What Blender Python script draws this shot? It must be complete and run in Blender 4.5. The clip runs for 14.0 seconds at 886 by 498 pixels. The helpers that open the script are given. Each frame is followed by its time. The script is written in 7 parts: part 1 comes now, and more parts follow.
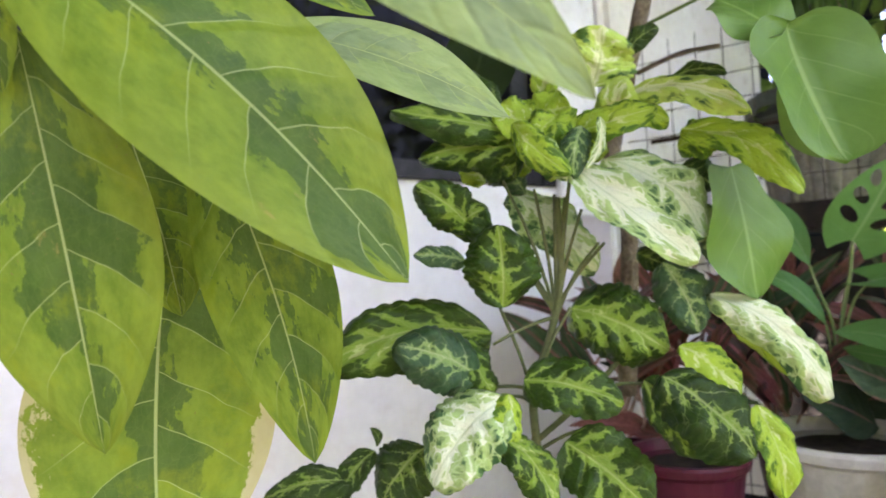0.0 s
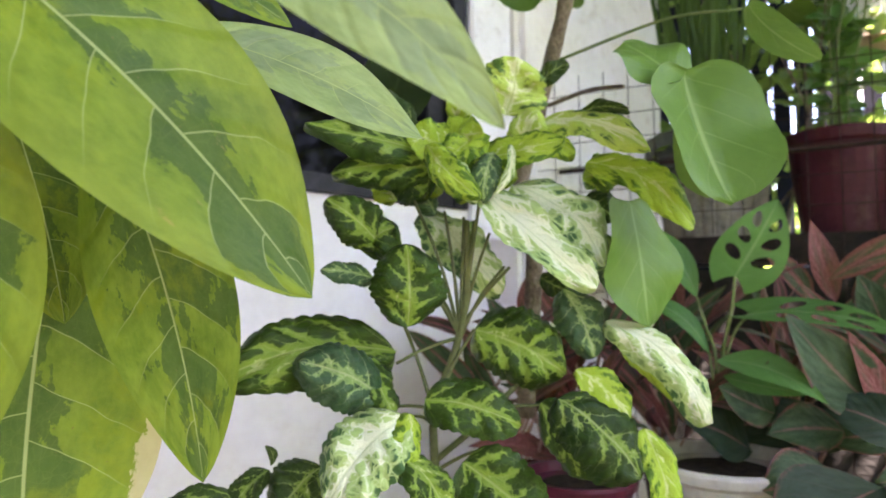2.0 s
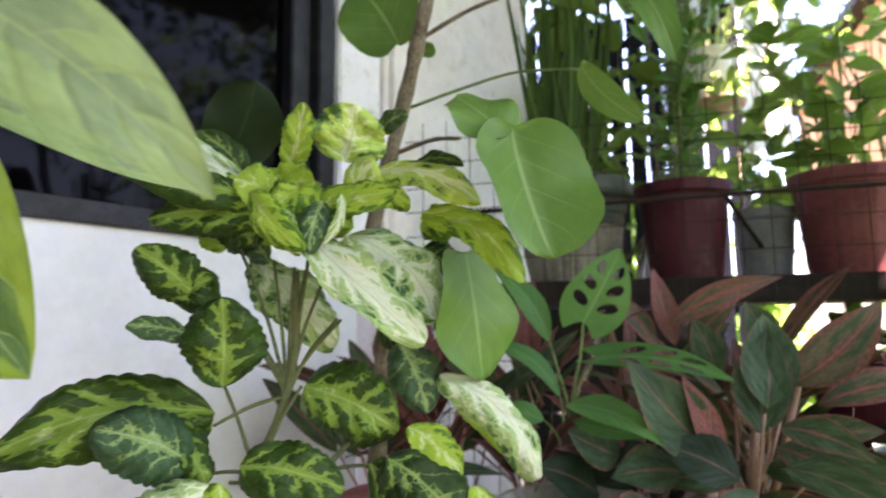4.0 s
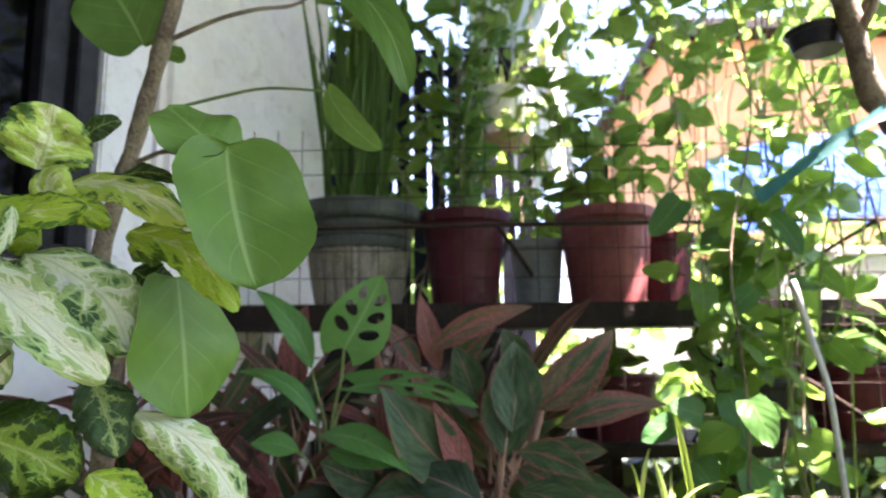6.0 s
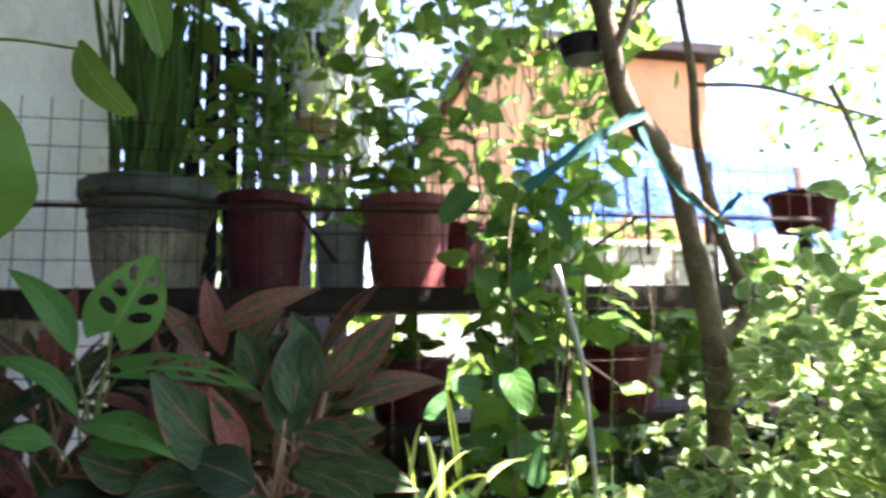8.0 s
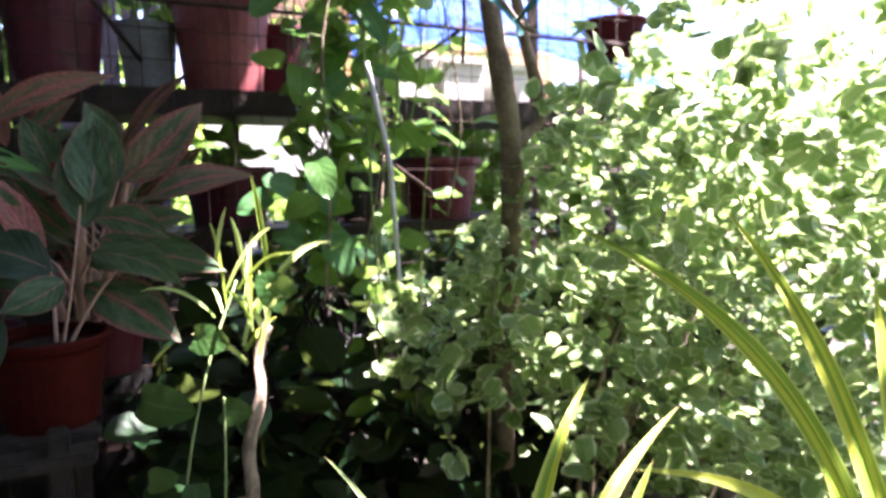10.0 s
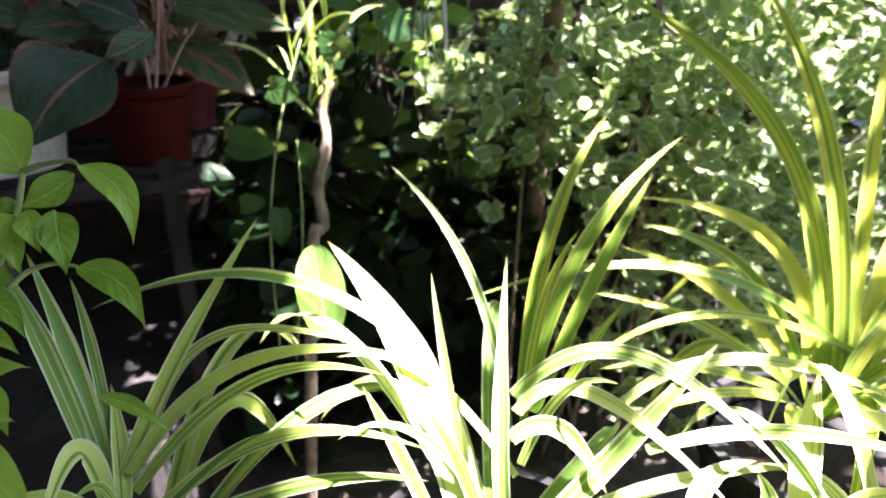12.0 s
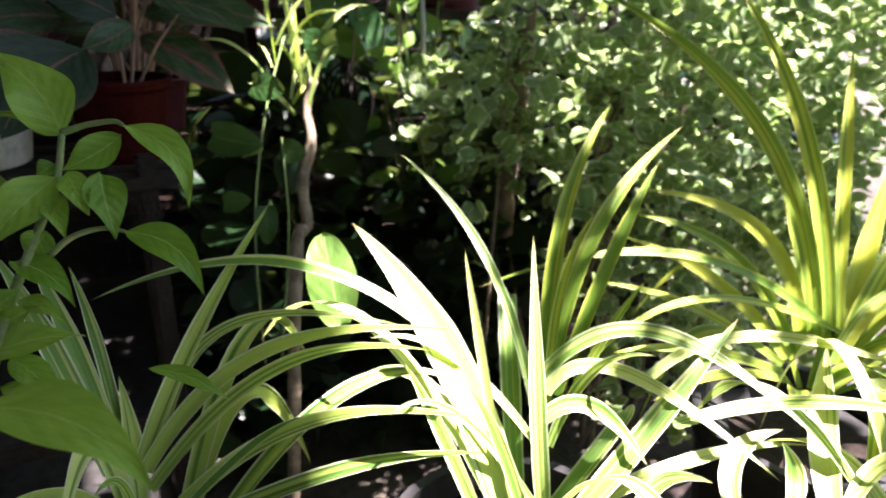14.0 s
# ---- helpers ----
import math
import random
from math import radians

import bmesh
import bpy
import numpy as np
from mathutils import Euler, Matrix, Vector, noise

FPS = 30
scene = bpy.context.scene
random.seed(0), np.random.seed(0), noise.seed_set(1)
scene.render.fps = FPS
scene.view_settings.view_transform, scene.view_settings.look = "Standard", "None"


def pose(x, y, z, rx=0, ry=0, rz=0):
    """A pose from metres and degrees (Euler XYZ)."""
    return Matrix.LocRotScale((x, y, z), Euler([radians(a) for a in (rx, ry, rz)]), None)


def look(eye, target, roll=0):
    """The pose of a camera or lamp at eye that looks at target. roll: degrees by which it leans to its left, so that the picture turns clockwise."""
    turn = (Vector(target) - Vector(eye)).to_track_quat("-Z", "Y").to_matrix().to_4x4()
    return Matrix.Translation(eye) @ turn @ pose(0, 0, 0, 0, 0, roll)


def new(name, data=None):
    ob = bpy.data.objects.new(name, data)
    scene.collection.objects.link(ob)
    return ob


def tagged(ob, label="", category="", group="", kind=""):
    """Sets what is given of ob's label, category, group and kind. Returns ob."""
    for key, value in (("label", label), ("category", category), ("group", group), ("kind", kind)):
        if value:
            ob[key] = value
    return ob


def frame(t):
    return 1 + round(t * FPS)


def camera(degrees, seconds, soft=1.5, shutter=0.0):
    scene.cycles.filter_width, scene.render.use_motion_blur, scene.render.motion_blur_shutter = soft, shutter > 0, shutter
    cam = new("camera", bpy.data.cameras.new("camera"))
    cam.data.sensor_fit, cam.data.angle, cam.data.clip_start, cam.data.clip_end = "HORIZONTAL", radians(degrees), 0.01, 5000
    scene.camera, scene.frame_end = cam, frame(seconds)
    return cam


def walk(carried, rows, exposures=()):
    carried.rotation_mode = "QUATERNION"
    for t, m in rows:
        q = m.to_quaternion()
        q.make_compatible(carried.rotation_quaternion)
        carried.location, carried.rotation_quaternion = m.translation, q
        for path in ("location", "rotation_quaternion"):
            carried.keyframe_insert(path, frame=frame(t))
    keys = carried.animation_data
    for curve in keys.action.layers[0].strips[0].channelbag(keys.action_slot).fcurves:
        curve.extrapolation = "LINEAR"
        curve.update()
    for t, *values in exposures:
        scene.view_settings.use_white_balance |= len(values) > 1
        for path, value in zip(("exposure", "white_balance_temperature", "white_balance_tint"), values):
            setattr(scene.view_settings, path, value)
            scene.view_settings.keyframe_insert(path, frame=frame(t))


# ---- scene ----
cam = camera(68.3, 14.0, soft=1.5, shutter=0.4)
cam.data.dof.use_dof, cam.data.dof.focus_distance, cam.data.dof.aperture_fstop = True, 0.38, 9.5
PATH = [
    (0.0, (0.0000, 0.0000, 1.2500), (-0.5722, 0.8190, 1.2915), -2.84),
    (0.5, (-0.0000, -0.0011, 1.2494), (-0.5357, 0.8421, 1.2956), -2.14),
    (1.0, (-0.0006, -0.0012, 1.2503), (-0.5003, 0.8634, 1.3031), -1.13),
    (1.5, (0.0030, -0.0024, 1.2522), (-0.4749, 0.8733, 1.3211), -0.68),
    (2.0, (0.0021, -0.0004, 1.2502), (-0.4515, 0.8884, 1.3158), -0.34),
    (4.3, (0.0539, 0.0448, 1.2708), (-0.1977, 1.0036, 1.4027), -0.35),
    (4.5, (0.0616, 0.0509, 1.2749), (-0.1555, 1.0170, 1.4145), -0.03),
    (5.0, (0.0942, 0.0648, 1.2786), (-0.0376, 1.0449, 1.4266), -0.11),
    (5.5, (0.1162, 0.0691, 1.2787), (0.0398, 1.0546, 1.4301), -0.35),
    (6.0, (0.1310, 0.0744, 1.2760), (0.0963, 1.0635, 1.4196), -0.58),
    (6.5, (0.1446, 0.0729, 1.2766), (0.1500, 1.0629, 1.4176), -0.79),
    (7.0, (0.1601, 0.0708, 1.2732), (0.2207, 1.0599, 1.4073), -1.51),
    (7.5, (0.1748, 0.0714, 1.2683), (0.3051, 1.0546, 1.3962), -1.91),
    (8.0, (0.1977, 0.0619, 1.2578), (0.4167, 1.0291, 1.3867), -1.28),
    (8.5, (0.2309, 0.0446, 1.2411), (0.5348, 0.9912, 1.3488), -1.02),
    (8.7, (0.2422, 0.0460, 1.2317), (0.5672, 0.9876, 1.3201), -0.69),
    (10.8, (0.2385, -0.0596, 1.1742), (0.6807, 0.8065, 0.9411), -0.28),
    (11.0, (0.2217, -0.0796, 1.1724), (0.5973, 0.8101, 0.9131), -1.65),
    (11.5, (0.1945, -0.1049, 1.1569), (0.5478, 0.7639, 0.8097), -1.53),
    (12.0, (0.1748, -0.1163, 1.1480), (0.5232, 0.7304, 0.7458), 0.24),
    (12.5, (0.1721, -0.1196, 1.1424), (0.5302, 0.7144, 0.7226), 1.97),
    (13.0, (0.1684, -0.1146, 1.1345), (0.5462, 0.7040, 0.7019), 3.27),
    (13.5, (0.1445, -0.1054, 1.1227), (0.5517, 0.7135, 0.7181), 2.83),
    (14.0, (0.1048, -0.0938, 1.1136), (0.5412, 0.7259, 0.7425), 1.77),
]
EXPOSURES = [(0.0, 4.95, 6950, 37), (2.2, 4.95, 6950, 37), (4.3, 4.73, 6800, 35), (6.5, 4.43, 6450, 32), (8.0, 4.15, 6350, 27), (8.7, 3.95, 6300, 26), (10.8, 4.12, 5950, 48), (12.0, 3.97, 6050, 39), (13.0, 3.6, 6200, 34), (14.0, 3.42, 6200, 33)]
walk(cam, [(t, look(eye, target, roll)) for t, eye, target, roll in PATH], EXPOSURES)

# ---- light: hazy garden sun from high on the garden side, sky all round ----
SUN_AZ, SUN_EL = 104.0, 65.0          # degrees clockwise from +y, and above the horizon
sun_way = Vector((math.sin(radians(SUN_AZ)) * math.cos(radians(SUN_EL)), math.cos(radians(SUN_AZ)) * math.cos(radians(SUN_EL)), math.sin(radians(SUN_EL))))
world = bpy.data.worlds.new("sky")
scene.world = world
world.use_nodes = True
sky = world.node_tree.nodes.new("ShaderNodeTexSky")
sky.sky_type, sky.sun_disc = "NISHITA", False
sky.sun_elevation, sky.sun_rotation = radians(SUN_EL), radians(SUN_AZ)
background = world.node_tree.nodes["Background"]
background.inputs["Strength"].default_value = 0.05
world.node_tree.links.new(sky.outputs["Color"], background.inputs["Color"])
lamp = bpy.data.lights.new("sun", "SUN")
lamp.energy, lamp.angle, lamp.color = 5.0, radians(0.6), (1.0, 0.95, 0.86)
sun = new("sun", lamp)
sun.matrix_world = look(sun_way * 20, (0, 0, 0))


# ---- materials ----
class Nodes:
    """A small helper round one material's node tree."""

    def __init__(self, name):
        self.mat = bpy.data.materials.new(name)
        self.mat.use_nodes = True
        self.tree = self.mat.node_tree
        self.tree.nodes.clear()

    def put(self, socket, value):
        if isinstance(value, bpy.types.NodeSocket):
            self.tree.links.new(value, socket)
        elif isinstance(value, (tuple, list)) and len(value) == 3 and socket.type == "RGBA":
            socket.default_value = (*value, 1)
        else:
            socket.default_value = value

    def math(self, op, a, b=0.0, c=0.0):
        n = self.tree.nodes.new("ShaderNodeMath")
        n.operation = op
        for k, v in enumerate((a, b, c)):
            self.put(n.inputs[k], v)
        return n.outputs[0]

    def mix(self, fac, a, b):
        n = self.tree.nodes.new("ShaderNodeMix")
        n.data_type = "RGBA"
        self.put(n.inputs[0], fac)
        self.put(n.inputs[6], a)
        self.put(n.inputs[7], b)
        return n.outputs[2]

    def step(self, x, lo, hi, a=0.0, b=1.0):
        n = self.tree.nodes.new("ShaderNodeMapRange")
        n.interpolation_type = "SMOOTHSTEP"
        for k, v in enumerate((x, lo, hi, a, b)):
            self.put(n.inputs[k], v)
        return n.outputs[0]

    def noise(self, vec, scale, detail=3.0, rough=0.55):
        n = self.tree.nodes.new("ShaderNodeTexNoise")
        if vec is not None:
            self.put(n.inputs["Vector"], vec)
        n.inputs["Scale"].default_value, n.inputs["Detail"].default_value, n.inputs["Roughness"].default_value = scale, detail, rough
        return n.outputs["Fac"]

    def xyz(self, x, y=0.0, z=0.0):
        n = self.tree.nodes.new("ShaderNodeCombineXYZ")
        for k, v in enumerate((x, y, z)):
            self.put(n.inputs[k], v)
        return n.outputs[0]

    def uv(self):
        n = self.tree.nodes.new("ShaderNodeUVMap")
        s = self.tree.nodes.new("ShaderNodeSeparateXYZ")
        self.tree.links.new(n.outputs[0], s.inputs[0])
        return s.outputs[0], s.outputs[1]

    def ground(self):
        return self.tree.nodes.new("ShaderNodeNewGeometry").outputs["Position"]

    def chance(self):
        return self.tree.nodes.new("ShaderNodeObjectInfo").outputs["Random"]

    def island(self):
        return self.tree.nodes.new("ShaderNodeNewGeometry").outputs["Random Per Island"]

    def white(self, vec):
        n = self.tree.nodes.new("ShaderNodeTexWhiteNoise")
        self.put(n.inputs["Vector"], vec)
        return n.outputs["Value"]

    def bump(self, height, strength=0.3, distance=0.002):
        n = self.tree.nodes.new("ShaderNodeBump")
        self.put(n.inputs["Height"], height)
        n.inputs["Strength"].default_value, n.inputs["Distance"].default_value = strength, distance
        return n.outputs[0]

    def done(self, color, rough=0.5, metal=0.0, normal=None, glow=0.0, spec=0.5):
        """Principled surface; glow: the share of light that a thin leaf lets through."""
        p = self.tree.nodes.new("ShaderNodeBsdfPrincipled")
        self.put(p.inputs["Base Color"], color)
        self.put(p.inputs["Roughness"], rough)
        self.put(p.inputs["Metallic"], metal)
        p.inputs["Specular IOR Level"].default_value = spec
        if normal is not None:
            self.put(p.inputs["Normal"], normal)
        out = self.tree.nodes.new("ShaderNodeOutputMaterial")
        last = p.outputs[0]
        if glow:
            t = self.tree.nodes.new("ShaderNodeBsdfTranslucent")
            self.put(t.inputs["Color"], self.mix(0.25, color, (0.42, 0.58, 0.10)))
            m = self.tree.nodes.new("ShaderNodeMixShader")
            m.inputs[0].default_value = glow
            self.tree.links.new(last, m.inputs[1])
            self.tree.links.new(t.outputs[0], m.inputs[2])
            last = m.outputs[0]
        self.tree.links.new(last, out.inputs[0])
        return self.mat


def big_leaf_material(name, limit, mottle=1.1, sheen=0.0):
    """limit: how far in from the margin the leaf has dried to cream; the last share paints a pale grey-green sheen."""
    n = Nodes(name)
    u, v = n.uv()
    luck = n.chance()
    side = n.math("SUBTRACT", n.math("MULTIPLY", u, 2.0), 1.0)
    off = n.math("ABSOLUTE", side)
    wob = n.noise(n.xyz(u, v, n.math("MULTIPLY", luck, 40.0)), 3.0, 2.0)
    run = n.math("SUBTRACT", n.math("MULTIPLY", v, 7.5), n.math("MULTIPLY", n.math("POWER", off, 1.3), 1.25))
    run = n.math("ADD", run, n.math("MULTIPLY", wob, 0.5))
    run = n.math("ADD", run, n.math("MULTIPLY", n.math("GREATER_THAN", side, 0.0), 0.45))
    cell = n.math("FLOOR", n.math("ADD", run, 0.0))
    frac = n.math("ABSOLUTE", n.math("SUBTRACT", n.math("FRACT", run), 0.5))
    vein = n.math("MULTIPLY", n.step(frac, 0.480, 0.498), n.step(off, 0.98, 0.4, 0.0, 0.85))
    rib = n.step(off, 0.020, 0.008)
    half = n.math("MULTIPLY", n.math("GREATER_THAN", side, 0.0), 7.3)
    pick = n.white(n.xyz(cell, half, n.math("ROUND", n.math("MULTIPLY", luck, 50.0))))
    edge = n.noise(n.xyz(u, v, n.math("MULTIPLY", luck, 9.0)), 8.0, 5.0, 0.65)
    reach = n.math("ADD", n.math("MULTIPLY", pick, 0.85), n.math("MULTIPLY", n.math("SUBTRACT", edge, 0.5), mottle))
    dark = n.step(off, reach, n.math("SUBTRACT", reach, 0.05))
    cloud = n.noise(n.xyz(u, v, n.math("MULTIPLY", luck, 20.0)), 7.0, 6.0, 0.7)
    light = n.mix(n.step(cloud, 0.3, 0.7), (0.120, 0.210, 0.020), (0.22, 0.325, 0.036))
    light = n.mix(n.step(n.math("ADD", off, n.math("MULTIPLY", luck, 0.6)), 0.95, 1.6, 0.0, 0.35), light, (0.24, 0.29, 0.030))
    deep = n.mix(n.step(cloud, 0.30, 0.70), (0.026, 0.076, 0.020), (0.052, 0.118, 0.034))
    color = n.mix(n.math("MULTIPLY", dark, 0.80), light, deep)
    speck = n.noise(n.xyz(u, v, 1.0), 90.0, 3.0, 0.7)
    color = n.mix(n.step(speck, 0.55, 0.72, 0.0, 0.18), color, (0.10, 0.22, 0.035))
    rust = n.noise(n.xyz(u, v, n.math("MULTIPLY", luck, 13.0)), 5.0, 6.0, 0.75)
    color = n.mix(n.step(rust, 0.66, 0.74, 0.0, 0.5), color, (0.42, 0.30, 0.10))
    twig = n.math("ADD", n.math("MULTIPLY", off, 9.0), n.math("ADD", n.math("MULTIPLY", v, 6.0), n.math("MULTIPLY", wob, 4.0)))
    twig = n.step(n.math("ABSOLUTE", n.math("SUBTRACT", n.math("FRACT", twig), 0.5)), 0.46, 0.5, 0.0, 0.10)
    color = n.mix(twig, color, (0.22, 0.33, 0.08))
    net = n.tree.nodes.new("ShaderNodeTexVoronoi")
    net.feature = "DISTANCE_TO_EDGE"
    net.inputs["Scale"].default_value = 17.0
    n.put(net.inputs["Vector"], n.xyz(n.math("ADD", u, n.math("MULTIPLY", wob, 0.2)), n.math("MULTIPLY", v, 2.2), luck))
    color = n.mix(n.step(net.outputs[0], 0.05, 0.0, 0.0, 0.12), color, (0.24, 0.34, 0.07))
    patch = n.noise(n.xyz(u, n.math("MULTIPLY", v, 1.6), n.math("MULTIPLY", luck, 31.0)), 3.4, 5.0, 0.65)
    color = n.mix(n.step(patch, 0.52, 0.66, 0.0, 0.42), color, (0.27, 0.34, 0.016))
    color = n.mix(n.step(patch, 0.46, 0.30, 0.0, 0.46), color, (0.050, 0.12, 0.012))
    dots = n.noise(n.xyz(u, n.math("MULTIPLY", v, 2.0), luck), 46.0, 1.0, 0.5)
    color = n.mix(n.step(dots, 0.76, 0.80, 0.0, 0.7), color, (0.20, 0.15, 0.05))
    scorch = n.math("ADD", off, n.math("ADD", n.math("MULTIPLY", rust, 0.9), n.math("MULTIPLY", luck, 0.15)))
    color = n.mix(n.step(scorch, limit, limit + 0.04, 0.0, 0.92), color, n.mix(cloud, (0.46, 0.40, 0.20), (0.62, 0.58, 0.34)))
    color = n.mix(n.math("MULTIPLY", n.step(cloud, 0.2, 0.7, 0.6, 1.0), sheen), color, (0.42, 0.52, 0.30))
    color = n.mix(n.math("MAXIMUM", vein, rib), color, (0.36, 0.44, 0.17))
    h = n.math("SUBTRACT", n.math("ADD", n.math("MULTIPLY", n.step(frac, 0.25, 0.5), -0.8), n.math("MULTIPLY", cloud, 0.4)), n.math("MULTIPLY", rib, 0.8))
    return n.done(color, n.step(cloud, 0.2, 0.8, 0.30, 0.50), normal=n.bump(h, 0.30, 0.003), glow=0.36, spec=0.18)


def aralia_material(name, deep, mid, lime, cream, low, high, veiny=1.0):
    """Crinkled leaf with pale splashes along its veins; low and high: where the two pale tones begin."""
    n = Nodes(name)
    u, v = n.uv()
    luck = n.chance()
    side = n.math("SUBTRACT", n.math("MULTIPLY", u, 2.0), 1.0)
    off = n.math("ABSOLUTE", side)
    seed = n.math("MULTIPLY", luck, 30.0)
    wob = n.noise(n.xyz(u, v, seed), 2.6, 3.0, 0.6)
    run = n.math("SUBTRACT", n.math("MULTIPLY", v, 4.4), n.math("MULTIPLY", off, 1.2))
    run = n.math("ADD", run, n.math("MULTIPLY", wob, 1.5))
    run = n.math("ADD", run, n.math("MULTIPLY", n.math("GREATER_THAN", side, 0.0), 0.4))
    frac = n.math("ABSOLUTE", n.math("SUBTRACT", n.math("FRACT", run), 0.5))
    broad = n.math("MULTIPLY", n.step(frac, 0.16, 0.5), n.step(off, 1.05, 0.2, 0.25, 1.0))
    fine = n.math("MULTIPLY", n.step(frac, 0.45, 0.5), n.step(off, 1.0, 0.4, 0.0, 0.6 * veiny))
    rib = n.step(off, 0.40, 0.0)
    thin = n.step(off, 0.05, 0.015)
    blot = n.noise(n.xyz(u, n.math("ADD", v, seed), 2.0), 2.0, 3.0, 0.6)
    grain = n.noise(n.xyz(u, v, seed), 11.0, 5.0, 0.7)
    net = n.tree.nodes.new("ShaderNodeTexVoronoi")
    net.feature = "DISTANCE_TO_EDGE"
    net.inputs["Scale"].default_value = 5.5
    n.put(net.inputs["Vector"], n.xyz(n.math("ADD", u, n.math("MULTIPLY", wob, 0.5)), n.math("ADD", n.math("MULTIPLY", v, 1.4), seed), wob))
    web = n.step(net.outputs[0], 0.16, 0.0)
    val = n.math("MULTIPLY", n.math("MAXIMUM", rib, broad), 0.52)
    val = n.math("ADD", val, n.math("MULTIPLY", web, 0.24 * veiny))
    val = n.math("ADD", val, n.math("MULTIPLY", n.math("SUBTRACT", blot, 0.5), 1.5))
    val = n.math("ADD", val, n.math("MULTIPLY", n.math("SUBTRACT", grain, 0.5), 0.15 + 0.25 * veiny))
    val = n.math("SUBTRACT", val, n.math("MULTIPLY", n.math("POWER", off, 4.0), 0.20))
    val = n.math("ADD", val, n.math("MULTIPLY", n.math("SUBTRACT", luck, 0.5), 0.20))
    color = n.mix(n.step(grain, 0.3, 0.75), deep, mid)
    color = n.mix(n.step(val, low, low + 0.20, 0.0, 0.90), color, n.mix(grain, lime, tuple(min(1.0, c * 1.5) for c in lime)))
    color = n.mix(n.step(val, high, high + 0.20, 0.0, 0.9), color, cream)
    hair = n.math("MULTIPLY", n.step(net.outputs[0], 0.035, 0.0), n.step(val, low - 0.35, high, 0.05, 0.6 * veiny))
    color = n.mix(n.math("MAXIMUM", hair, n.math("MAXIMUM", fine, n.math("MULTIPLY", thin, 0.8))), color, tuple(0.5 * (a + b) for a, b in zip(lime, cream)))
    h = n.math("ADD", n.math("MULTIPLY", n.step(frac, 0.15, 0.5), -1.2), n.math("ADD", n.math("MULTIPLY", grain, 0.5), n.math("MULTIPLY", thin, -0.8)))
    h = n.math("SUBTRACT", h, n.math("MULTIPLY", n.step(net.outputs[0], 0.12, 0.0), 0.3))
    return n.done(color, n.step(grain, 0.2, 0.8, 0.30, 0.50), normal=n.bump(h, 0.36, 0.005), glow=0.26, spec=0.20)


def plain_leaf_material(name, dark, light, vein_color, count=7.0, rough=0.4, glow=0.3, per_island=False, rim=None, spec=0.2):
    n = Nodes(name)
    u, v = n.uv()
    luck = n.island() if per_island else n.chance()
    off = n.math("ABSOLUTE", n.math("SUBTRACT", n.math("MULTIPLY", u, 2.0), 1.0))
    run = n.math("SUBTRACT", n.math("MULTIPLY", v, count), n.math("MULTIPLY", off, 1.8))
    frac = n.math("ABSOLUTE", n.math("SUBTRACT", n.math("FRACT", run), 0.5))
    vein = n.math("MAXIMUM", n.math("MULTIPLY", n.step(frac, 0.45, 0.5), n.step(off, 1.0, 0.3, 0.0, 0.5)), n.step(off, 0.06, 0.015))
    cloud = n.noise(n.xyz(u, v, n.math("MULTIPLY", luck, 30.0)), 6.0, 4.0)
    color = n.mix(n.math("ADD", n.math("MULTIPLY", cloud, 0.7), n.math("MULTIPLY", n.math("SUBTRACT", luck, 0.35), 0.8)), dark, light)
    color = n.mix(n.math("MULTIPLY", vein, 0.7), color, vein_color)
    if rim:
        edge = n.math("ADD", n.math("MAXIMUM", off, n.math("MULTIPLY", n.math("SUBTRACT", v, 0.5), 2.0)), n.math("MULTIPLY", n.math("SUBTRACT", n.noise(n.xyz(u, v, n.math("MULTIPLY", luck, 50.0)), 9.0, 2.0), 0.5), 0.5))
        color = n.mix(n.step(edge, 0.62, 0.78, 0.0, 0.85), color, rim)
    return n.done(color, rough, normal=n.bump(n.math("SUBTRACT", cloud, n.math("MULTIPLY", frac, 0.8)), 0.3, 0.003), glow=glow, spec=spec)


